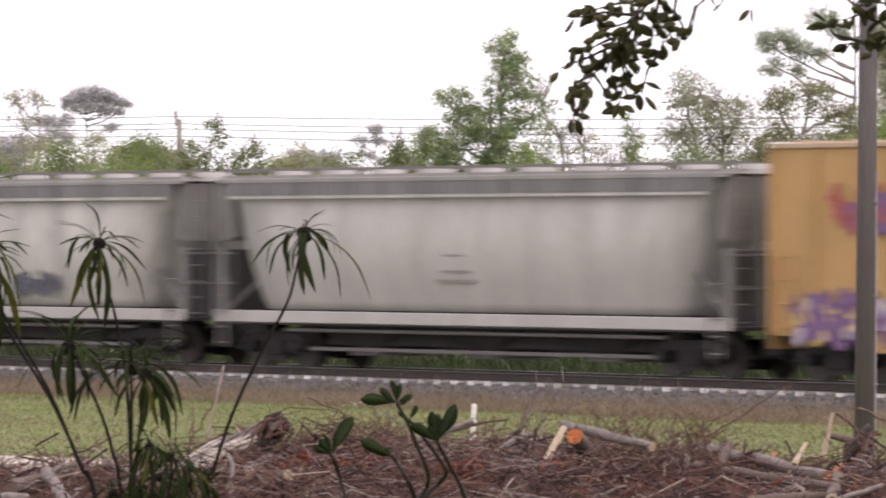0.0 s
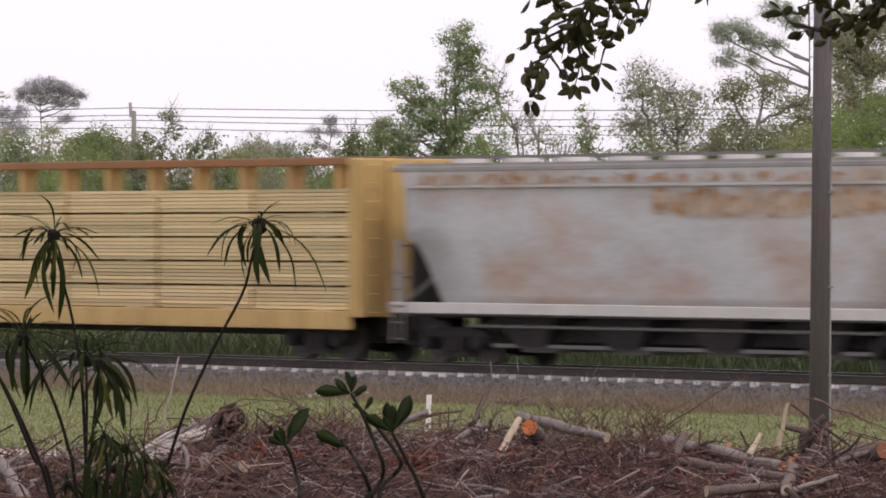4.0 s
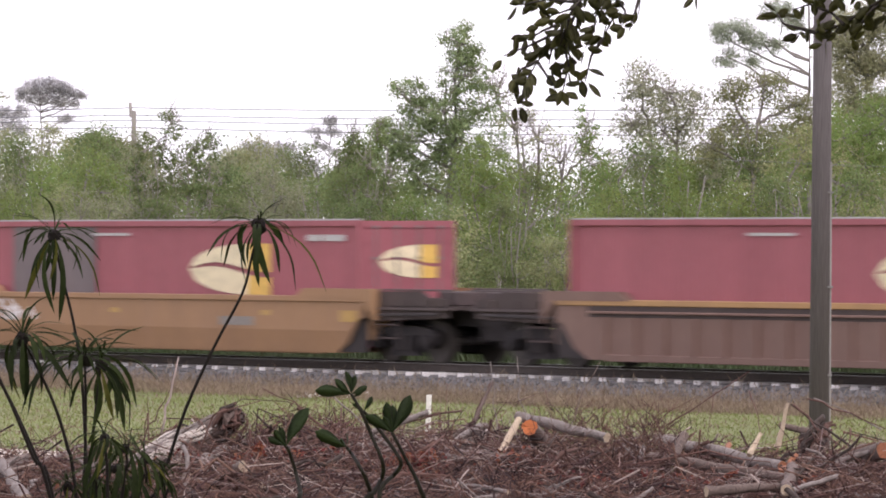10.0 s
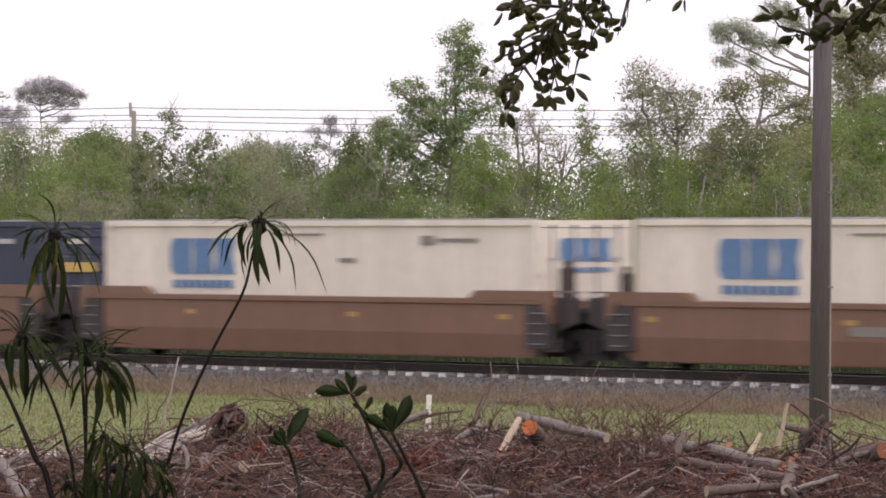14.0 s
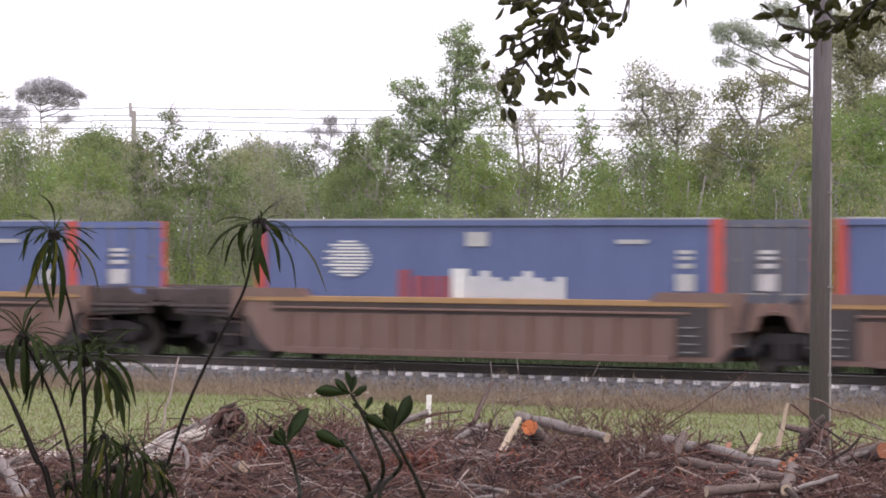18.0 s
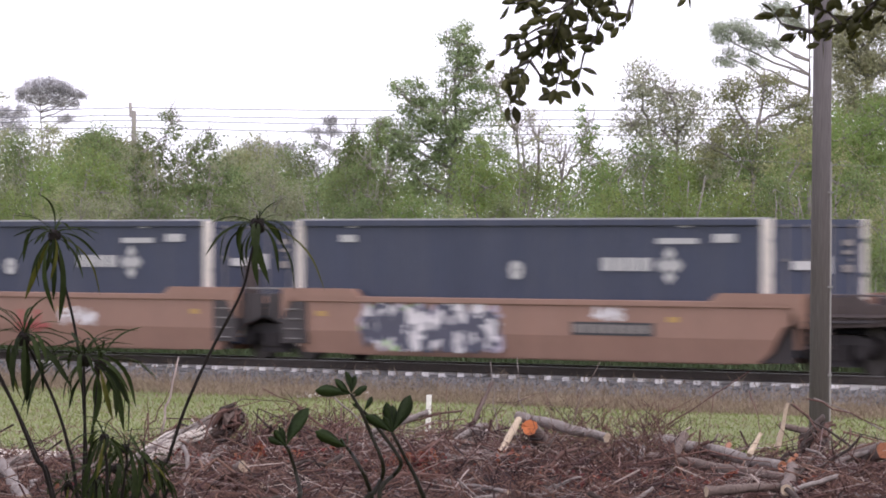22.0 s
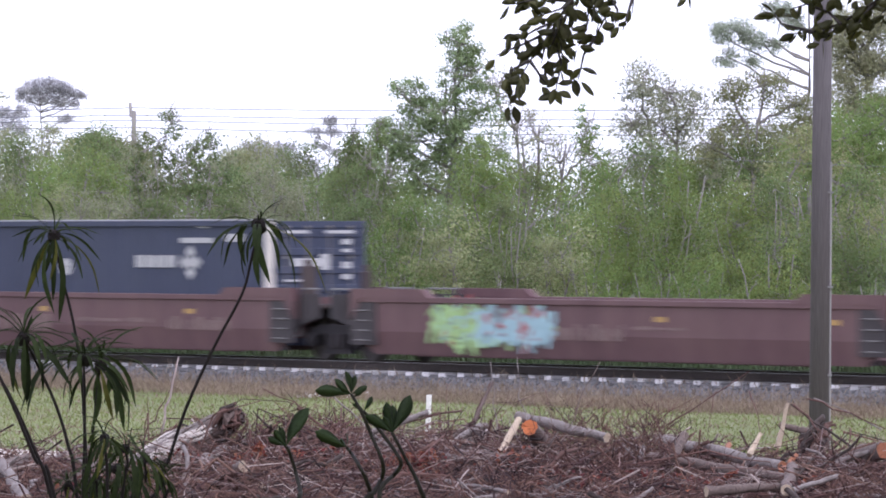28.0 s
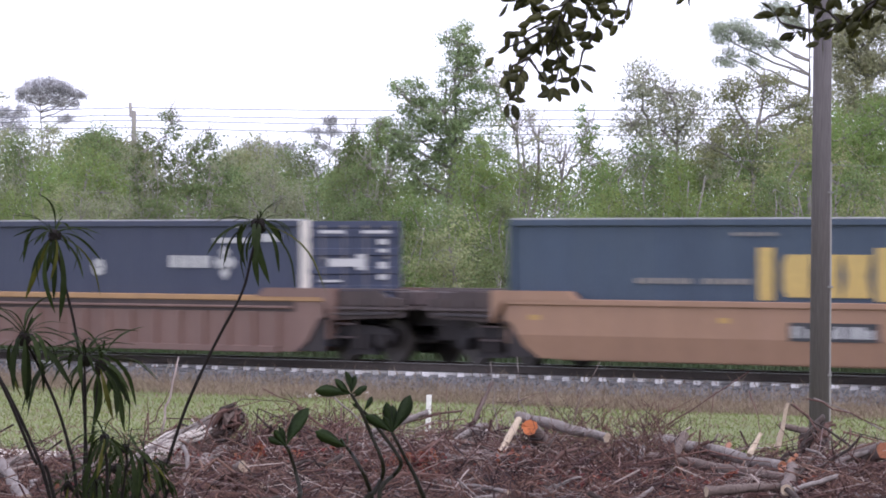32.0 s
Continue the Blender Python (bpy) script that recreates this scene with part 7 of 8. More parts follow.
def shattered_trunk(p, q, r, label, woods, shards, seed, rough=0.2):
    """A torn piece of trunk: long splinters side by side that end in points."""
    rng = random.Random(seed)
    p, q = Vector(p), Vector(q)
    axis = q - p
    t = empty("broken_trunk", label, "log", "logs in the brush heap", Matrix.Translation(p))
    u = axis.cross(Vector((0, 1, 0))).normalized()
    w = axis.cross(u).normalized()
    for k in range(shards):
        a, d = rng.uniform(0, 6.28), r * math.sqrt(rng.random())
        o = u * math.cos(a) * d + w * math.sin(a) * d
        s0, s1 = rng.uniform(-0.15, 0.25), rng.uniform(0.6, 1.03)
        fat = r * rng.uniform(0.14, 0.36)
        flare = o * rng.uniform(0.0, 0.35)
        path = crooked(axis * s0 + o, axis * s1 + o + flare, 5, rough * r, rng)
        vs, fs = tube_arrays(path, [fat * z * rng.uniform(.8, 1.2) for z in (.45, .85, 1, .95, .85, .5)], 6)
        part("splinter", mesh_from("splinter", vs, fs), rng.choice(woods), t)
    return t


shattered_trunk(F(240, 826, 60.6), F(385, 750, 60.8), 0.125, "thick torn trunk with pale splintered wood", (bark_pale, white_grain, white_grain, white_grain, bark_pale), 44, 5)
log(F(322, 812, 60.9), F(424, 732, 60.7), 0.17, 0.115, bark_log, bark_hollow, "dark broken trunk with a torn end", bend=0.03, seed=26)
shattered_trunk(F(392, 762, 60.6), F(428, 724, 60.6), 0.10, "torn dark splinters at the broken end of a trunk", (bark_log, bark_hollow, bark_hollow, bark_red), 34, 6, 0.7)
log(F(838, 752, 61), F(873, 676, 61.2), 0.024, 0.013, bark_log, bark_log, "dark bare branch standing out of the heap", name="branch", bend=0.03, seed=27)
log(F(688, 792, 61), F(580, 690, 61.3), 0.013, 0.007, bark_pale, bark_pale, "long thin dead branch slanting out of the heap", name="branch", bend=0.02, seed=28)
log(F(1165, 762, 61), F(1325, 658, 61.3), 0.009, 0.005, bark_red, bark_red, "long thin reddish twig slanting over the grass", name="branch", bend=0.02, seed=29)
log(F(1005, 760, 61), F(1062, 640, 61.3), 0.007, 0.004, bark_log, bark_log, "thin upright dead twig over the heap", name="branch", bend=0.05, seed=30)
log(F(880, 760, 61), F(868, 640, 61.3), 0.006, 0.004, bark_pale, bark_pale, "thin pale upright twig over the heap", name="branch", bend=0.04, seed=31)
log(F(930, 760, 61), F(915, 632, 61.3), 0.006, 0.004, bark_pale, bark_pale, "thin pale upright twig over the heap", name="branch", bend=0.06, seed=32)
log(F(1560, 760, 62), F(1440, 705, 62), 0.009, 0.006, bark_pale, bark_pale, "thin grey branch arching before the pole", name="branch", bend=0.03, seed=33)
log(F(1505, 790, 61.5), F(1400, 716, 61.8), 0.014, 0.010, bark_hollow, bark_hollow, "dark bare branch leaning on the snag", name="branch", bend=0.02, seed=34)
shattered_trunk(F(1420, 812, 62.4), F(1466, 752, 62.8), 0.12, "brown torn snag beside the pole", (bark_log, bark_hollow, bark_hollow, bark_red), 36, 13, 0.6)
shattered_trunk(F(806, 786, 60.8), F(862, 762, 61.2), 0.10, "grey weathered chunk of torn wood", (bark_pale, bark_pale, white_grain, bark_log), 30, 18, 0.4)
shattered_trunk(F(545, 790, 60.8), F(612, 758, 61.2), 0.10, "reddish torn chunk of wood in the heap", (bark_red, bark_log, twig_brown), 30, 19, 0.4)
log(F(432, 826, 58), F(385, 842, 60), 0.06, 0.065, bark_log, cut_pale, "short log with a pale round cut end", seed=7)
log(F(1165, 778, 62), F(1385, 826, 60), 0.068, 0.06, bark_pale, splinter_orange, "long grey-brown log across the heap", seed=8)
log(F(1150, 808, 61), F(1392, 848, 59), 0.05, 0.055, bark_log, cut_pale, "long brown log across the heap", seed=9)
log(F(1392, 868, 57), F(1402, 828, 59.5), 0.055, 0.06, bark_log, cut_pale, "log with a pale cut end facing the grass", seed=10)
log(F(1402, 868, 57.2), F(1482, 843, 57.6), 0.028, 0.024, bark_pale, cut_pale, "pale peeled branch in the heap", name="branch", seed=11)
log(F(1566, 797, 60), F(1490, 815, 63), 0.10, 0.10, bark_log, splinter_orange, "thick log with a dull orange cut end", seed=12)
log(F(1380, 752, 62.8), F(1440, 768, 62.8), 0.03, 0.05, bark_log, bark_log, "broken limb of the snag", name="branch", seed=14)
log(F(1394, 714, 62), F(1376, 792, 62), 0.014, 0.034, cut_pale, cut_pale, "splintered pale stick standing upright", name="branch", seed=15)
log(F(1346, 768, 60.4), F(1326, 806, 60.2), 0.02, 0.034, cut_pale, cut_pale, "pale split stave in the heap", name="branch", bend=0, seed=16)
log(F(1212, 770, 61), F(1192, 812, 60.5), 0.05, 0.04, bark_log, bark_log, "short dark stub of a branch", name="branch", seed=17)
log(F(660, 765, 60.5), F(758, 729, 60.5), 0.035, 0.025, bark_pale, bark_pale, "thick grey branch sticking out of the heap", name="branch", seed=19)
log(F(462, 862, 58), F(525, 822, 59), 0.05, 0.045, bark_log, cut_pale, "reddish-brown limb in the heap", name="branch", seed=20)
log(F(2, 822, 60), F(45, 888, 58), 0.06, 0.08, bark_pale, cut_pale, "pale peeled log at the heap's edge", seed=21)
log(F(335, 842, 59.5), F(395, 795, 60.5), 0.05, 0.045, bark_pale, cut_pale, "pale crooked limb in the heap", name="branch", bend=0.1, seed=22)
log(F(-60, 850, 59), F(60, 812, 62), 0.08, 0.07, bark_log, bark_log, "dark log at the end of the heap", seed=23)
log(F(770, 850, 58), F(900, 872, 57), 0.028, 0.022, bark_pale, cut_pale, "long thin branch in the heap", name="branch", seed=24)
log(F(760, 800, 60), F(845, 820, 59.5), 0.035, 0.03, bark_pale, cut_pale, "grey barked branch in the heap", name="branch", seed=25)
log(F(1250, 870, 57), F(1390, 862, 57.4), 0.05, 0.045, bark_log, cut_pale, "brown log low in the heap", seed=26)
log(F(1290, 788, 61.5), F(1296, 836, 60.6), 0.03, 0.035, splinter_orange, splinter_orange, "torn orange splinter of fresh wood", name="branch", bend=0.08, seed=27)
log(F(1384, 838, 59.4), F(1410, 806, 60.2), 0.035, 0.025, splinter_orange, splinter_orange, "torn orange splinter of fresh wood", name="branch", bend=0.1, seed=28)
log(F(-150, 862, 58), F(-30, 868, 58), 0.05, 0.05, bark_pale, cut_pale, "pale branch at the heap's end", name="branch", seed=29)
for i, (a0, b0, a1, b1, r) in enumerate(((832, 768, 868, 676, .012), (851, 765, 853, 700, .006), (858, 762, 900, 702, .006), (466, 688, 622, 772, .007), (1150, 755, 1232, 702, .006), (1326, 692, 1348, 768, .007),
                                         (1428, 706, 1580, 764, .010), (1404, 716, 1490, 790, .011), (1505, 758, 1500, 800, .009), (440, 775, 540, 700, .005), (965, 690, 985, 770, .004), (1262, 700, 1252, 770, .005),
                                         (250, 790, 300, 690, .009), (255, 800, 262, 700, .007), (560, 770, 585, 690, .006))):
    p, q = F(a0, b0, 61.5), F(a1, b1, 61.3)
    t = empty("stick", "thin dead stick poking out of the heap", "stick", "dead sticks", Matrix.Translation(p))
    part("wood", mesh_from("wood", *tube_arrays(crooked((0, 0, 0), q - p, 6, 0.05 * (q - p).length, random.Random(200 + i)), [r, r, r * .9, r * .8, r * .7, r * .6, r * .45], 6), True), twig_brown, t)

p = F(285, 768, 61.0)
t = empty("dry_stalk", "tall pale dry stalk standing in the heap", "stick", "dead sticks", Matrix.Translation(p))
part("wood", mesh_from("wood", *tube_arrays(crooked((0, 0, 0), F(316, 632, 61.2) - p, 6, 0.02, random.Random(5)), [.013, .012, .012, .011, .010, .012, .008], 6), True), twig_pale, t)
stake = empty("marker_stake", "white-painted wooden marker stake in the grass", "stake", m=Matrix.Translation(F(755, 790, 70)))
part("post", boxed(-0.032, 0.032, -0.02, 0.02, -0.25, 0.62, 0.006, shear=0.03), white_wood, stake)

# ---------------------------------------------------------------- the shrub with fleshy leaves
# leaf colour lowered to hold the shade on this shrub
fleshy = material("fleshy_dark_leaf", (0.026, 0.042, 0.013), spec=0.25, rough=0.6, vary=0.25, scale=10, fine=60, translucent=0.15, random_shift=0.2)
stem_dark = material("dark_green_stem", (0.024, 0.021, 0.015), spec=0.2, rough=0.7, vary=0.3, scale=8, fine=40)


def blade_mesh(name, length, width, curl, fold=0.15, wide_at=0.7, n=7, thick=0.0015):
    """A leaf along +x with a rounded outline, folded along its midrib and curled."""
    vs, fs = [], []
    for i in range(n + 1):
        t = i / n
        w = width * (math.sin(math.pi * min(1, t ** (math.log(0.5) / math.log(wide_at)))) ** 0.75 if 0 < t < 1 else 0.03) / 2
        x = length * t
        z = -curl * length * t * t
        vs += [(x, -w, z + fold * w), (x, 0, z), (x, w, z + fold * w), (x, 0, z - thick)]
    for i in range(n):
        a, b = 4 * i, 4 * i + 4
        fs += [(a, b, b + 1, a + 1), (a + 1, b + 1, b + 2, a + 2), (a, a + 3, b + 3, b), (a + 2, b + 2, b + 3, a + 3)]
    return mesh_from(name, vs, fs, True)


def aim_x(p, d, roll=0.0, scale=1.0):
    """A pose at p with x along d."""
    d = Vector(d).normalized()
    q = d.to_track_quat("X", "Z").to_matrix().to_4x4()
    return Matrix.Translation(p) @ q @ Matrix.Rotation(roll, 4, "X") @ Matrix.Diagonal((scale, scale, scale, 1))


fleshy_me = blade_mesh("leaf", 0.15, 0.054, 0.12, 0.3, 0.66)
fleshy_me.materials.append(fleshy)
rng = random.Random(44)
SH = 24.0
base = F(690, 930, SH)
base.z = ground_height(base.x, base.y) - 0.02
shrub = empty("fleshy_shrub", "dark green shrub with thick rounded leaves on bent stems", "shrub", m=Matrix.Translation(base))
for path, leaves in (
        (((648, 900), (662, 872), (676, 845), (677, 818), (656, 768), (640, 730), (622, 698)), ((-66, -10), (-30, -26), (-8, -42), (6, -34), (20, -12), (30, -14), (-18, -12))),
        (((672, 900), (676, 862), (698, 840), (710, 820), (698, 797), (664, 752), (644, 728)), ((16, -26),)),
        (((748, 900), (744, 868), (732, 838), (716, 808), (694, 766)), ((-12, -54), (4, -50), (36, -66), (-48, -34), (-16, -30))),
        (((536, 900), (532, 872), (524, 838), (512, 800), (506, 790)), ((36, -70), (-10, -36), (-34, -16), (16, -44), (-22, -30))),
        (((660, 900), (654, 866), (640, 832), (620, 800), (614, 792)), ((-58, -30), (2, -26), (-30, -8)))):
    pts = [F(a, b, SH + rng.uniform(-.1, .1)) - base for a, b in path]
    pts.insert(0, Vector((pts[0].x * 0.5, pts[0].y, 0.0)))
    pts = smooth_path(pts)
    k = len(pts)
    part("stem", mesh_from("stem", *tube_arrays(pts, [0.0115 - 0.005 * i / (k - 1) for i in range(k)], 8), True), stem_dark, shrub)
    tip = pts[-1]
    for dx, dz in leaves:
        d = Vector((dx, rng.uniform(-12, 12), -dz))
        ln = math.hypot(dx, dz) / 427 / 0.15
        lf = part("leaf", fleshy_me, None, shrub)
        lf.matrix_basis = aim_x(tip, d, 1.5 + rng.uniform(-0.45, 0.45), max(0.42, ln))
    for j in range(1):
        lf = part("leaf", fleshy_me, None, shrub)
        q = pts[-2].lerp(tip, rng.uniform(0.3, 1))
        lf.matrix_basis = aim_x(q, (rng.uniform(-1, 1), rng.uniform(-1, 1), rng.uniform(-.1, 1)), 1.2 + rng.uniform(-.8, .8), rng.uniform(0.35, 0.6))

# ---------------------------------------------------------------- umbrella sedges close to the camera
# near-black colours: the shade over these plants is partly in the leaf tone
sedge_leaf = material("sedge_leaf", (0.026, 0.037, 0.011), spec=0.15, rough=0.75, vary=0.3, scale=9, fine=50, translucent=0.3, random_shift=0.5)
sedge_stem = material("sedge_stem", (0.018, 0.014, 0.013), spec=0.15, rough=0.8, vary=0.3, scale=8, fine=40)
sedge_yellow = material("sedge_leaf_yellowing", (0.09, 0.09, 0.018), spec=0.15, rough=0.75, vary=0.3, scale=9, fine=50, translucent=0.3)


def bract_mesh(length, e0, e1, width, seed):
    """A ribbon-like leaf that starts at elevation e0 and bends over to e1."""
    rng = random.Random(seed)
    n = 9
    vs, fs = [], []
    p = Vector((0, 0, 0))
    side = rng.uniform(-0.35, 0.35)
    for i in range(n + 1):
        t = i / n
        e = radians(e0 + (e1 - e0) * min(1, t * 1.45) ** 0.85)
        w = 1.15 * width * (0.22 + 1.2 * math.sin(math.pi * t ** 1.5)) / 1.4 / 2 * (1 if t < .95 else .25)
        off = Vector((0, side * length * t * t * 0.4, 0))
        nrm = Vector((-math.sin(e), 0, math.cos(e)))
        c = p + off
        vs += [c + Vector((0, -w, 0)) + nrm * w * .35, c, c + Vector((0, w, 0)) + nrm * w * .35]
        p = p + Vector((math.cos(e), 0, math.sin(e))) * length / n
    for i in range(n):
        a, b = 3 * i, 3 * i + 3
        fs += [(a, b, b + 1, a + 1), (a + 1, b + 1, b + 2, a + 2)]
    me = mesh_from("bract", vs, fs, True)
    me.materials.append(sedge_leaf)
    return me


bracts = [bract_mesh(ln, e0, e1, w, 300 + i) for i, (ln, e0, e1, w) in enumerate((
    (0.21, 20, -86, .015), (0.17, 10, -66, .013), (0.23, -5, -89, .016), (0.20, -20, -84, .017), (0.21, 48, -18, .010), (0.17, 55, 0, .008), (0.07, 70, 45, .006), (0.23, -25, -89, .015), (0.18, 25, -52, .010), (0.15, -40, -88, .013), (0.18, 60, -8, .008), (0.13, 30, -30, .008)))]
yellow_bract = bracts[7].copy()
yellow_bract.materials.clear()
yellow_bract.materials.append(sedge_yellow)
STALKS = []


def sedge(label, a, b, path, size, leaves, seed, d=14.0, up=0.5):
    rng = random.Random(seed)
    (xa, ya), (xb, yb) = path[-2], path[-1]
    foot = F(xb + (xb - xa) / max(30, yb - ya) * 420, 900, d)
    foot.z = ground_height(foot.x, foot.y) - 0.03
    t = empty("umbrella_sedge", label, "plant", "umbrella sedges", Matrix.Translation(foot))
    top = F(a, b + (10 if seed < 20 else 0), d) - foot
    pts = [Vector((0, 0, 0))] + [F(x, y, d) - foot for x, y in reversed(path)] + [top]
    pts = smooth_path(pts)
    m = len(pts)
    part("stem", mesh_from("stem", *tube_arrays(pts, [0.0050 - 0.0022 * i / (m - 1) for i in range(m)], 7), True), sedge_stem, t)
    bm = bmesh.new()
    bmesh.ops.create_icosphere(bm, subdivisions=2, radius=0.017 * size)
    for v in bm.verts:
        v.co = top + v.co * rng.uniform(0.8, 1.4)
    part("flower_head", bm, sedge_stem, t)
    for k in range(int(leaves * 1.3)):
        az = k * 2.399 + rng.uniform(-.3, .3)
        r = rng.random()
        me = rng.choice((bracts[4], bracts[5], bracts[6], bracts[10], bracts[11])) if r < up else yellow_bract if r > 0.965 else rng.choice(bracts[:4] + bracts[7:10])
        lf = part("leaf", me, None, t)
        s = size * rng.uniform(0.5, 1.15)
        lf.matrix_basis = Matrix.Translation(top) @ Matrix.Rotation(az, 4, "Z") @ Matrix.Rotation(rng.uniform(-.45, .3), 4, "Y") @ Matrix.Rotation(rng.uniform(-.4, .4), 4, "X") @ Matrix.Diagonal((s, s, s, 1))
    STALKS.append((t, foot, seed))
    return t


TALL = "tall umbrella sedge with a drooping crown of narrow dark leaves"
LOW = "low umbrella sedge, dark green and bushy"
sedge(TALL, 95, 408, ((108, 480), (130, 570), (145, 670), (152, 800), (155, 900)), 0.86, 26, 1)
sedge(TALL, 457, 390, ((444, 460), (428, 520), (378, 615), (330, 720), (298, 815), (272, 900)), 0.98, 24, 2)
sedge(TALL, 42, 590, ((62, 640), (95, 710), (120, 790), (138, 900)), 0.95, 28, 3, 13.7)
sedge(TALL, 150, 628, ((152, 720), (150, 820), (148, 900)), 0.93, 30, 4, 13.8)
sedge(TALL, 178, 640, ((170, 720), (160, 820), (158, 900)), 0.9, 24, 5, 14.2)
sedge(TALL, -160, 372, ((-125, 450), (-90, 520), (0, 670), (60, 810), (95, 900)), 1.12, 28, 6, 13.4)
sedge(TALL, -110, 430, ((-95, 480), (-70, 560), (10, 690), (70, 820), (100, 900)), 1.05, 26, 7, 13.6)
sedge(TALL, -172, 708, ((-150, 770), (-105, 840), (-70, 900)), 0.72, 20, 8, 13.5)
sedge(TALL, -245, 640, ((-225, 700), (-170, 800), (-120, 900)), 0.95, 24, 9, 13.2)
for i, (a, b, s) in enumerate(((185, 775, .62), (222, 795, .66), (205, 830, .7), (255, 815, .6), (170, 850, .66), (240, 850, .7), (120, 860, .55), (285, 850, .5))):
    sedge(LOW, a, b, ((a + 3, b + 40), (a + (200 - a) * .4, 900)), s, 22, 20 + i, 13.0 + 0.15 * i, 0.38)

# ---------------------------------------------------------------- the tree that overhangs the view
oak_leaf = material("dark_glossy_leaf", (0.16, 0.155, 0.06), rough=0.5, vary=0.25, scale=14, fine=60, translucent=0.6, random_shift=0.4)
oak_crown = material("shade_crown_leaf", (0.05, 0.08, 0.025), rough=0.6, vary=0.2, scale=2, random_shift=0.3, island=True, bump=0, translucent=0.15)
bark_dark = material("dark_bark", (0.06, 0.048, 0.042), rough=0.95, vary=0.35, scale=4, fine=25, bump=0.7)
TD = 17.0
troot = F(1960, 415, TD)
troot.z = ground_height(troot.x, troot.y) - 0.05
oak = empty("overhanging_tree", "leafy tree whose dark branches hang into the top of the view", "tree", m=Matrix.Translation(troot))


def O(a, b, d=TD):
    return F(a, b, d) - troot


g = Gather()
rng = random.Random(17)
g.add(*tube_arrays(crooked((0, 0, 0), (0.25, 0.2, 6.0), 8, 0.1, rng), [0.27 - 0.016 * i for i in range(9)], 12))
for end in ((-3.5, -1, 4.2), (-2.6, 3.5, 4.6), (-4.5, -6, 5.2), (1.5, -4, 5.6), (1.8, 4, 5.4), (-1.5, -9, 5.0), (-5.5, 1.5, 5.4)):
    g.add(*tube_arrays(crooked((0.15, 0.1, 2.6 + rng.uniform(0, 1.2)), end, 7, 0.15, rng), [0.12 - 0.013 * i for i in range(8)], 8))
g.add(*tube_arrays([Vector(v) for v in ((0.1, 0.05, 2.3), (-0.3, 0, 2.75), tuple(O(1420, -130)), tuple(O(1250, -150)), tuple(O(1120, -150)))], [0.07, 0.055, 0.03, 0.02, 0.012], 8))
part("trunk", g.mesh("trunk", True), bark_dark, oak)
# unseen crown above the view, added to keep light off the near plants
nr = np.random.default_rng(19)
pts = []
for k in range(420):
    c = np.array([nr.uniform(-12, 7.5), nr.uniform(-20, 9.5), 0.0])
    c[2] = nr.uniform(3.35, 6.0) + 0.045 * max(0.0, c[1]) - 0.03 * abs(c[0] + 2)
    c[2] = max(c[2], 1.55 + 0.052 * (c[1] + TD) + 0.9)
    if -9 < c[0] < 0 and -9 < c[1] < 4:
        continue
    pts.append(c + nr.normal(size=(70, 3)) * np.array([.7, .7, .22]))
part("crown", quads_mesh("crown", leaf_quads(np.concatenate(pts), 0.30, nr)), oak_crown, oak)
oak_leaf_me = [blade_mesh("leaf", 0.056, 0.029, c, 0.08, 0.5, 6, 0.0006) for c in (0.08, 0.16, -0.05)]
for me in oak_leaf_me:
    me.materials.append(oak_leaf)


def spray_of_leaves(pivot, twigs, seed, gap=0.022, tips=3):
    """A branch with its twigs and every leaf, hung at a pivot."""
    rng = random.Random(seed)
    at = O(*pivot)
    g = Gather()
    b = None
    spots = []
    for path, skip in twigs:
        pts = [O(x, y, TD + rng.uniform(-.12, .12)) - at for x, y in path]
        m = len(pts)
        g.add(*tube_arrays(pts, [max(0.0014, 0.006 - 0.0045 * i / (m - 1)) for i in range(m)], 5))
        run, total = 0.0, sum((q - p).length for p, q in zip(pts, pts[1:]))
        for p, q in zip(pts, pts[1:]):
            ln = (q - p).length
            k = int(ln / gap) + 1
            for j in range(k):
                if (run + ln * j / k) / total > skip:
                    spots.append((p.lerp(q, j / k), (q - p).normalized()))
            run += ln
        for _ in range(tips):
            spots.append((pts[-1], (pts[-1] - pts[-2]).normalized()))
    b = part("branch", g.mesh("branch", True), bark_dark, oak, "thin dark twigs set with leaves")
    b.location = at
    for p, d in spots:
        for s in range(rng.choice((0, 1, 1, 1, 1, 2))):
            v = d * rng.uniform(0.1, 0.8) + Vector((rng.uniform(-1, 1), rng.uniform(-.4, .4), rng.uniform(-1.3, .6)))
            lf = part("leaf", rng.choice(oak_leaf_me), None, b)
            lf.matrix_basis = aim_x(p + Vector((rng.uniform(-.014, .014), rng.uniform(-.03, .03), rng.uniform(-.014, .014))), v, 1.57 + rng.uniform(-1.0, 1.0), rng.uniform(0.7, 1.05))
    return b


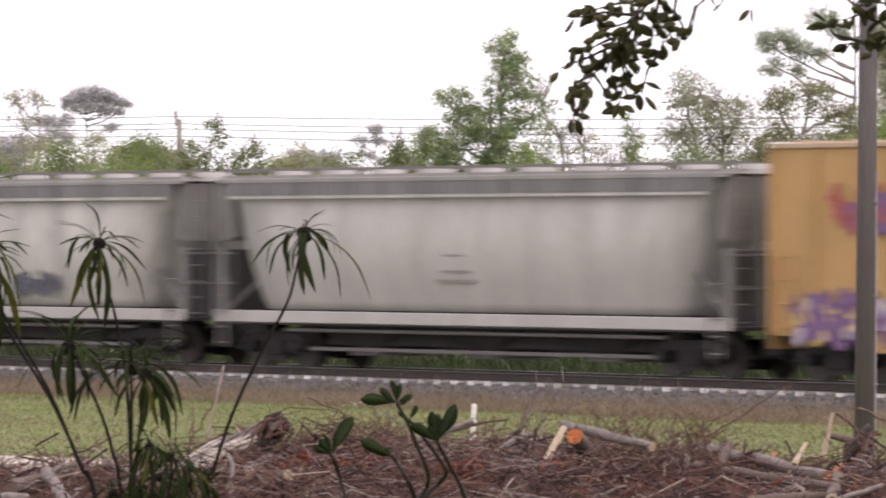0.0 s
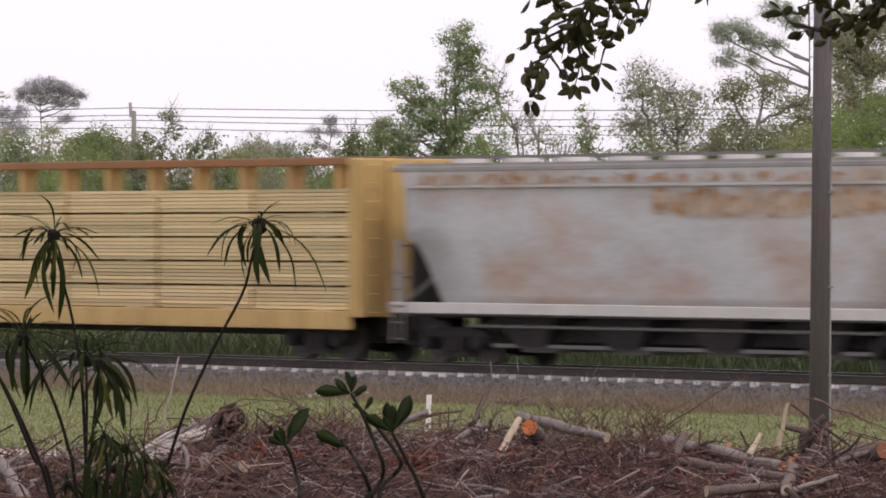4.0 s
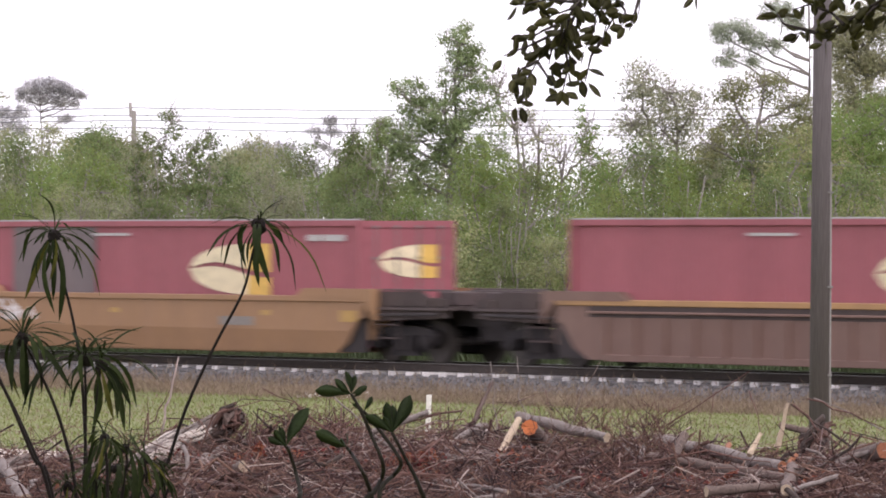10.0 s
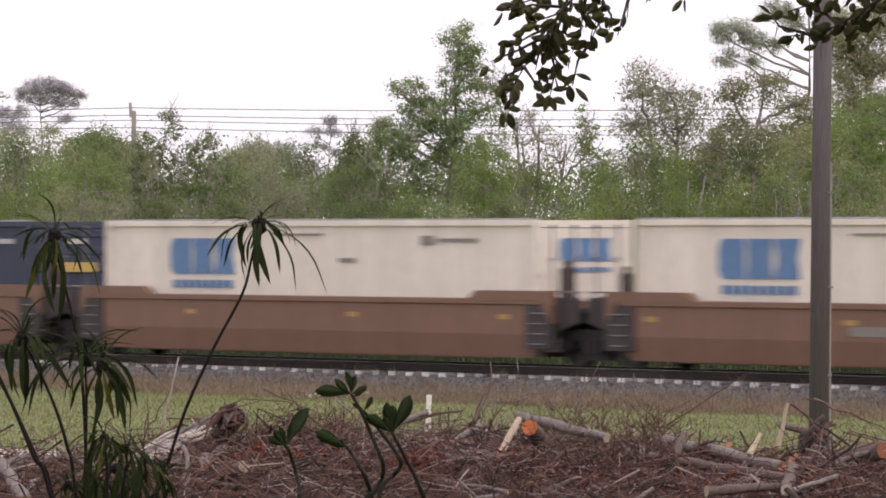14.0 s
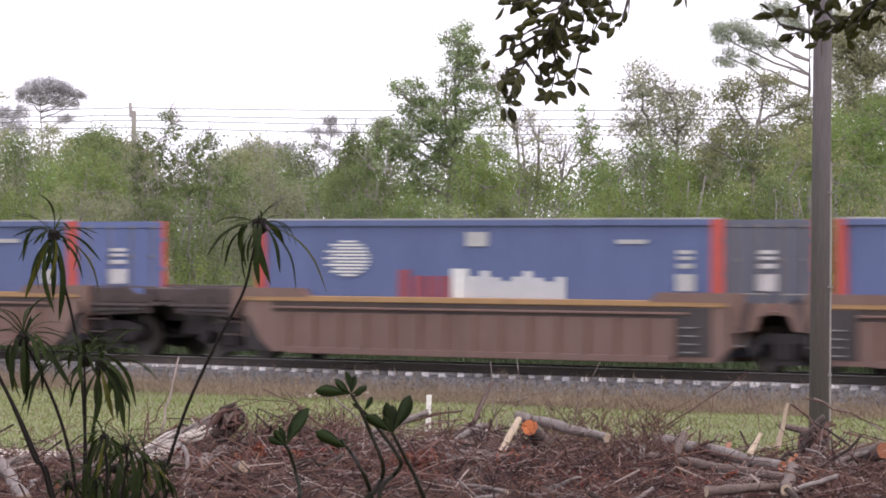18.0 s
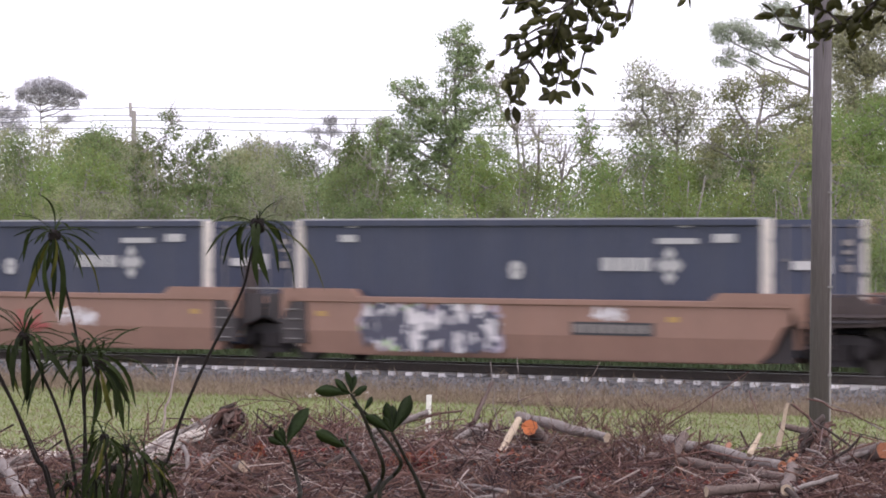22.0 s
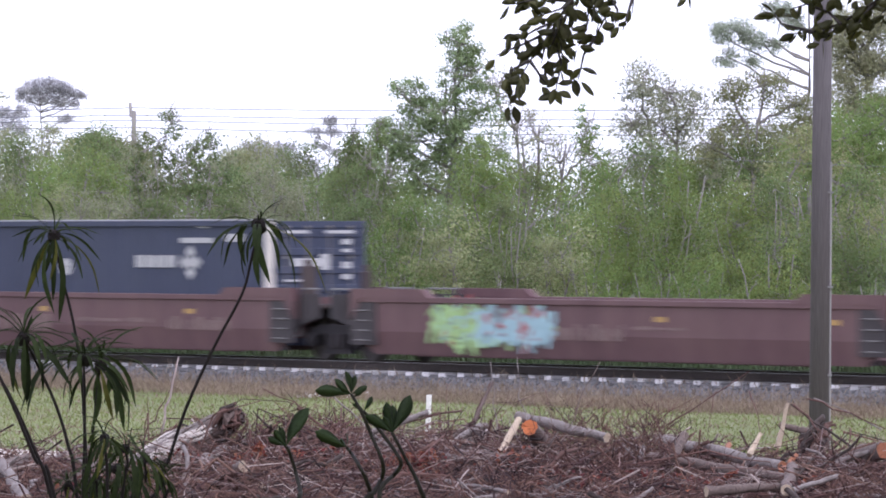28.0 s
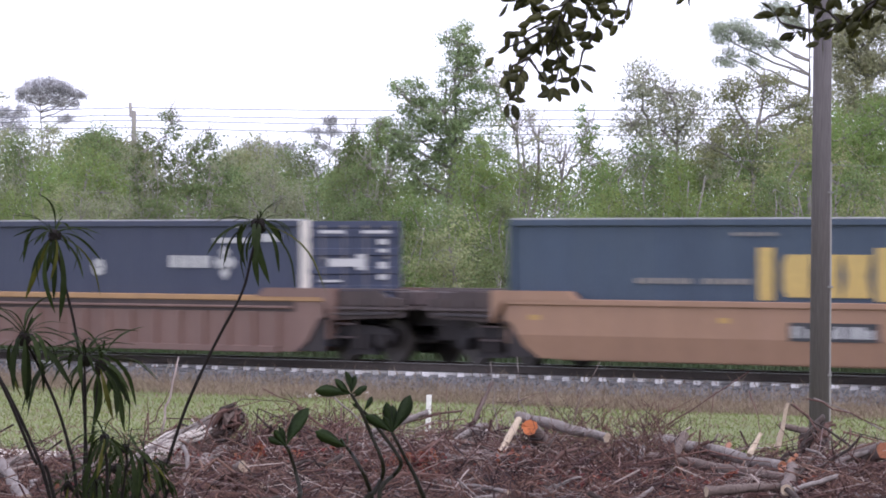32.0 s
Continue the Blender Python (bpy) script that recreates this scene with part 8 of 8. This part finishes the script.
branch_low = spray_of_leaves((1130, -140), (
    (((1130, -140), (1050, -50), (1015, 10), (985, 60), (945, 115), (925, 150)), 0.3),
    (((1060, -30), (1050, 20), (1045, 60), (1030, 90)), 0.1), (((1020, 10), (1000, 60), (1000, 100), (1012, 120)), 0.1),
    (((1020, 10), (960, 5), (915, 15)), 0.1), (((985, 60), (935, 85), (885, 105)), 0.3), (((945, 115), (965, 145), (978, 162)), 0.6), (((925, 150), (915, 190)), 0.4),
    (((1050, -50), (1068, 0), (1062, 30)), 0.4), (((1040, -20), (980, -10), (930, 5)), 0.1), (((1000, 40), (955, 60), (930, 75)), 0.3), (((1020, 10), (1015, 50), (1000, 75)), 0.1),
    (((1045, -20), (1010, 20), (965, 35)), 0.1), (((985, 60), (970, 95), (965, 120)), 0.2), (((945, 115), (915, 130), (905, 145)), 0.5), (((1000, 40), (985, 85), (950, 100)), 0.2), (((1090, -90), (1088, -20), (1082, 30), (1060, 75)), 0.45), (((1085, 0), (1100, 25), (1096, 50)), 0.5), (((1060, 75), (1040, 105), (1030, 150)), 0.6), (((985, 60), (1000, 120), (990, 168)), 0.6)), 3, 0.031)
branch_thin = spray_of_leaves((1240, -110), ((((1240, -110), (1170, -40), (1128, -5), (1125, 30)), 0.92), (((1240, -110), (1190, -40), (1165, 0)), 0.93), (((1240, -110), (1235, -60), (1220, -5)), 0.93), (((1128, -5), (1108, 60)), 0.9)), 5, 0.4, 2)
branch_right = spray_of_leaves((1620, -90), (
    (((1620, -90), (1560, 0), (1490, 45), (1440, 60), (1405, 62)), 0.2), (((1560, 0), (1530, 30), (1510, 70)), 0.2), (((1490, 45), (1470, 25), (1430, 10), (1400, 20)), 0.3),
    (((1620, -90), (1590, 0), (1560, 30)), 0.2), (((1440, 60), (1385, 45), (1372, 25)), 0.7), (((1490, 45), (1460, 75)), 0.4), (((1560, 0), (1500, -5), (1450, -15)), 0.2)), 7, 0.024)

# added unseen wall behind the camera: blocks sky light and closes the place
blocker_paint = material("plain_beige_wall", (0.42, 0.37, 0.31), rough=0.8, vary=0.12, scale=1, fine=12)
tagged(part("blocking_wall_south", boxed(-14, 14, -6.2, -6.0, 1.5, 7.5), blocker_paint), "plain beige wall added unseen behind the viewpoint to block light", "wall", kind="structure")


# ---------------------------------------------------------------- wind
GUSTS = [(0, 30, 4), (1, 52, -12), (2, 27, -24), (3, 43, -9), (4.2, 30, -14), (5.5, 18, -10), (6, 22, -18), (7, 57, -33), (8, 27, -28), (9, 2, -3), (10, 7, -5), (11, 0, 0), (12, 8, 10),
         (13, -18, -1), (14, -20, 2), (15.5, -14, 4), (17, -11, 4), (18, -17, -8), (19, -16, 0), (20, -14, -14), (21, -3, -4), (22, -8, -8), (23, -8, -18), (24, -10, -10), (25, -9, -10), (26.5, -6, -6),
         (28, -8, -8), (29, -3, -13), (30, -11, 14), (31, 2, -18), (32, -10, -13)]


def sway():
    """The wind moves the hanging branches and, a little, the sedges."""
    for b, f, turn in ((branch_low, 1.0, 0.03), (branch_thin, 0.8, 0.02), (branch_right, 0.35, 0.01)):
        at = b.location.copy()
        walk(b, [(t, pose(at.x + f * dx * TD / FOCAL, at.y, at.z - f * dy * TD / FOCAL, 0, turn * dx, 0)) for t, dx, dy in GUSTS])
    for t, foot, seed in STALKS:
        rng = random.Random(900 + seed)
        k = 0.12 if seed < 20 else 0.05
        walk(t, [(tt, pose(foot.x, foot.y, foot.z, rng.uniform(-k, k), rng.uniform(-k, k), 0)) for tt in range(0, 33, 2)])


# ---------------------------------------------------------------- what moves
def motions():
    for thing, s, z in TRAIN:
        walk(thing, [(0.0, on_track(s, 0, z)), (32.0, on_track(s + SPEED * 32.0, 0, z))])
    start = {thing: s for thing, s, z in TRAIN}
    for wheel, thing, x in TURNING:
        s0 = start[thing] + x
        first = max(0, int((-24 - s0) / SPEED * FPS))
        final = min(32 * FPS, int((22 - s0) / SPEED * FPS))
        if final <= first:
            continue
        at = wheel.location.copy()
        rows = []
        for k in range(first, final + 1):
            rows.append((k / FPS, pose(at.x, at.y, at.z, 0, math.degrees(SPEED * (k - first) / FPS / WHEEL_R) % 360, 0)))
        if first > 0:
            rows.insert(0, (0.0, rows[0][1]))
        if final < 32 * FPS:
            rows.append((32.0, rows[-1][1]))
        walk(wheel, rows)
    sway()


motions()
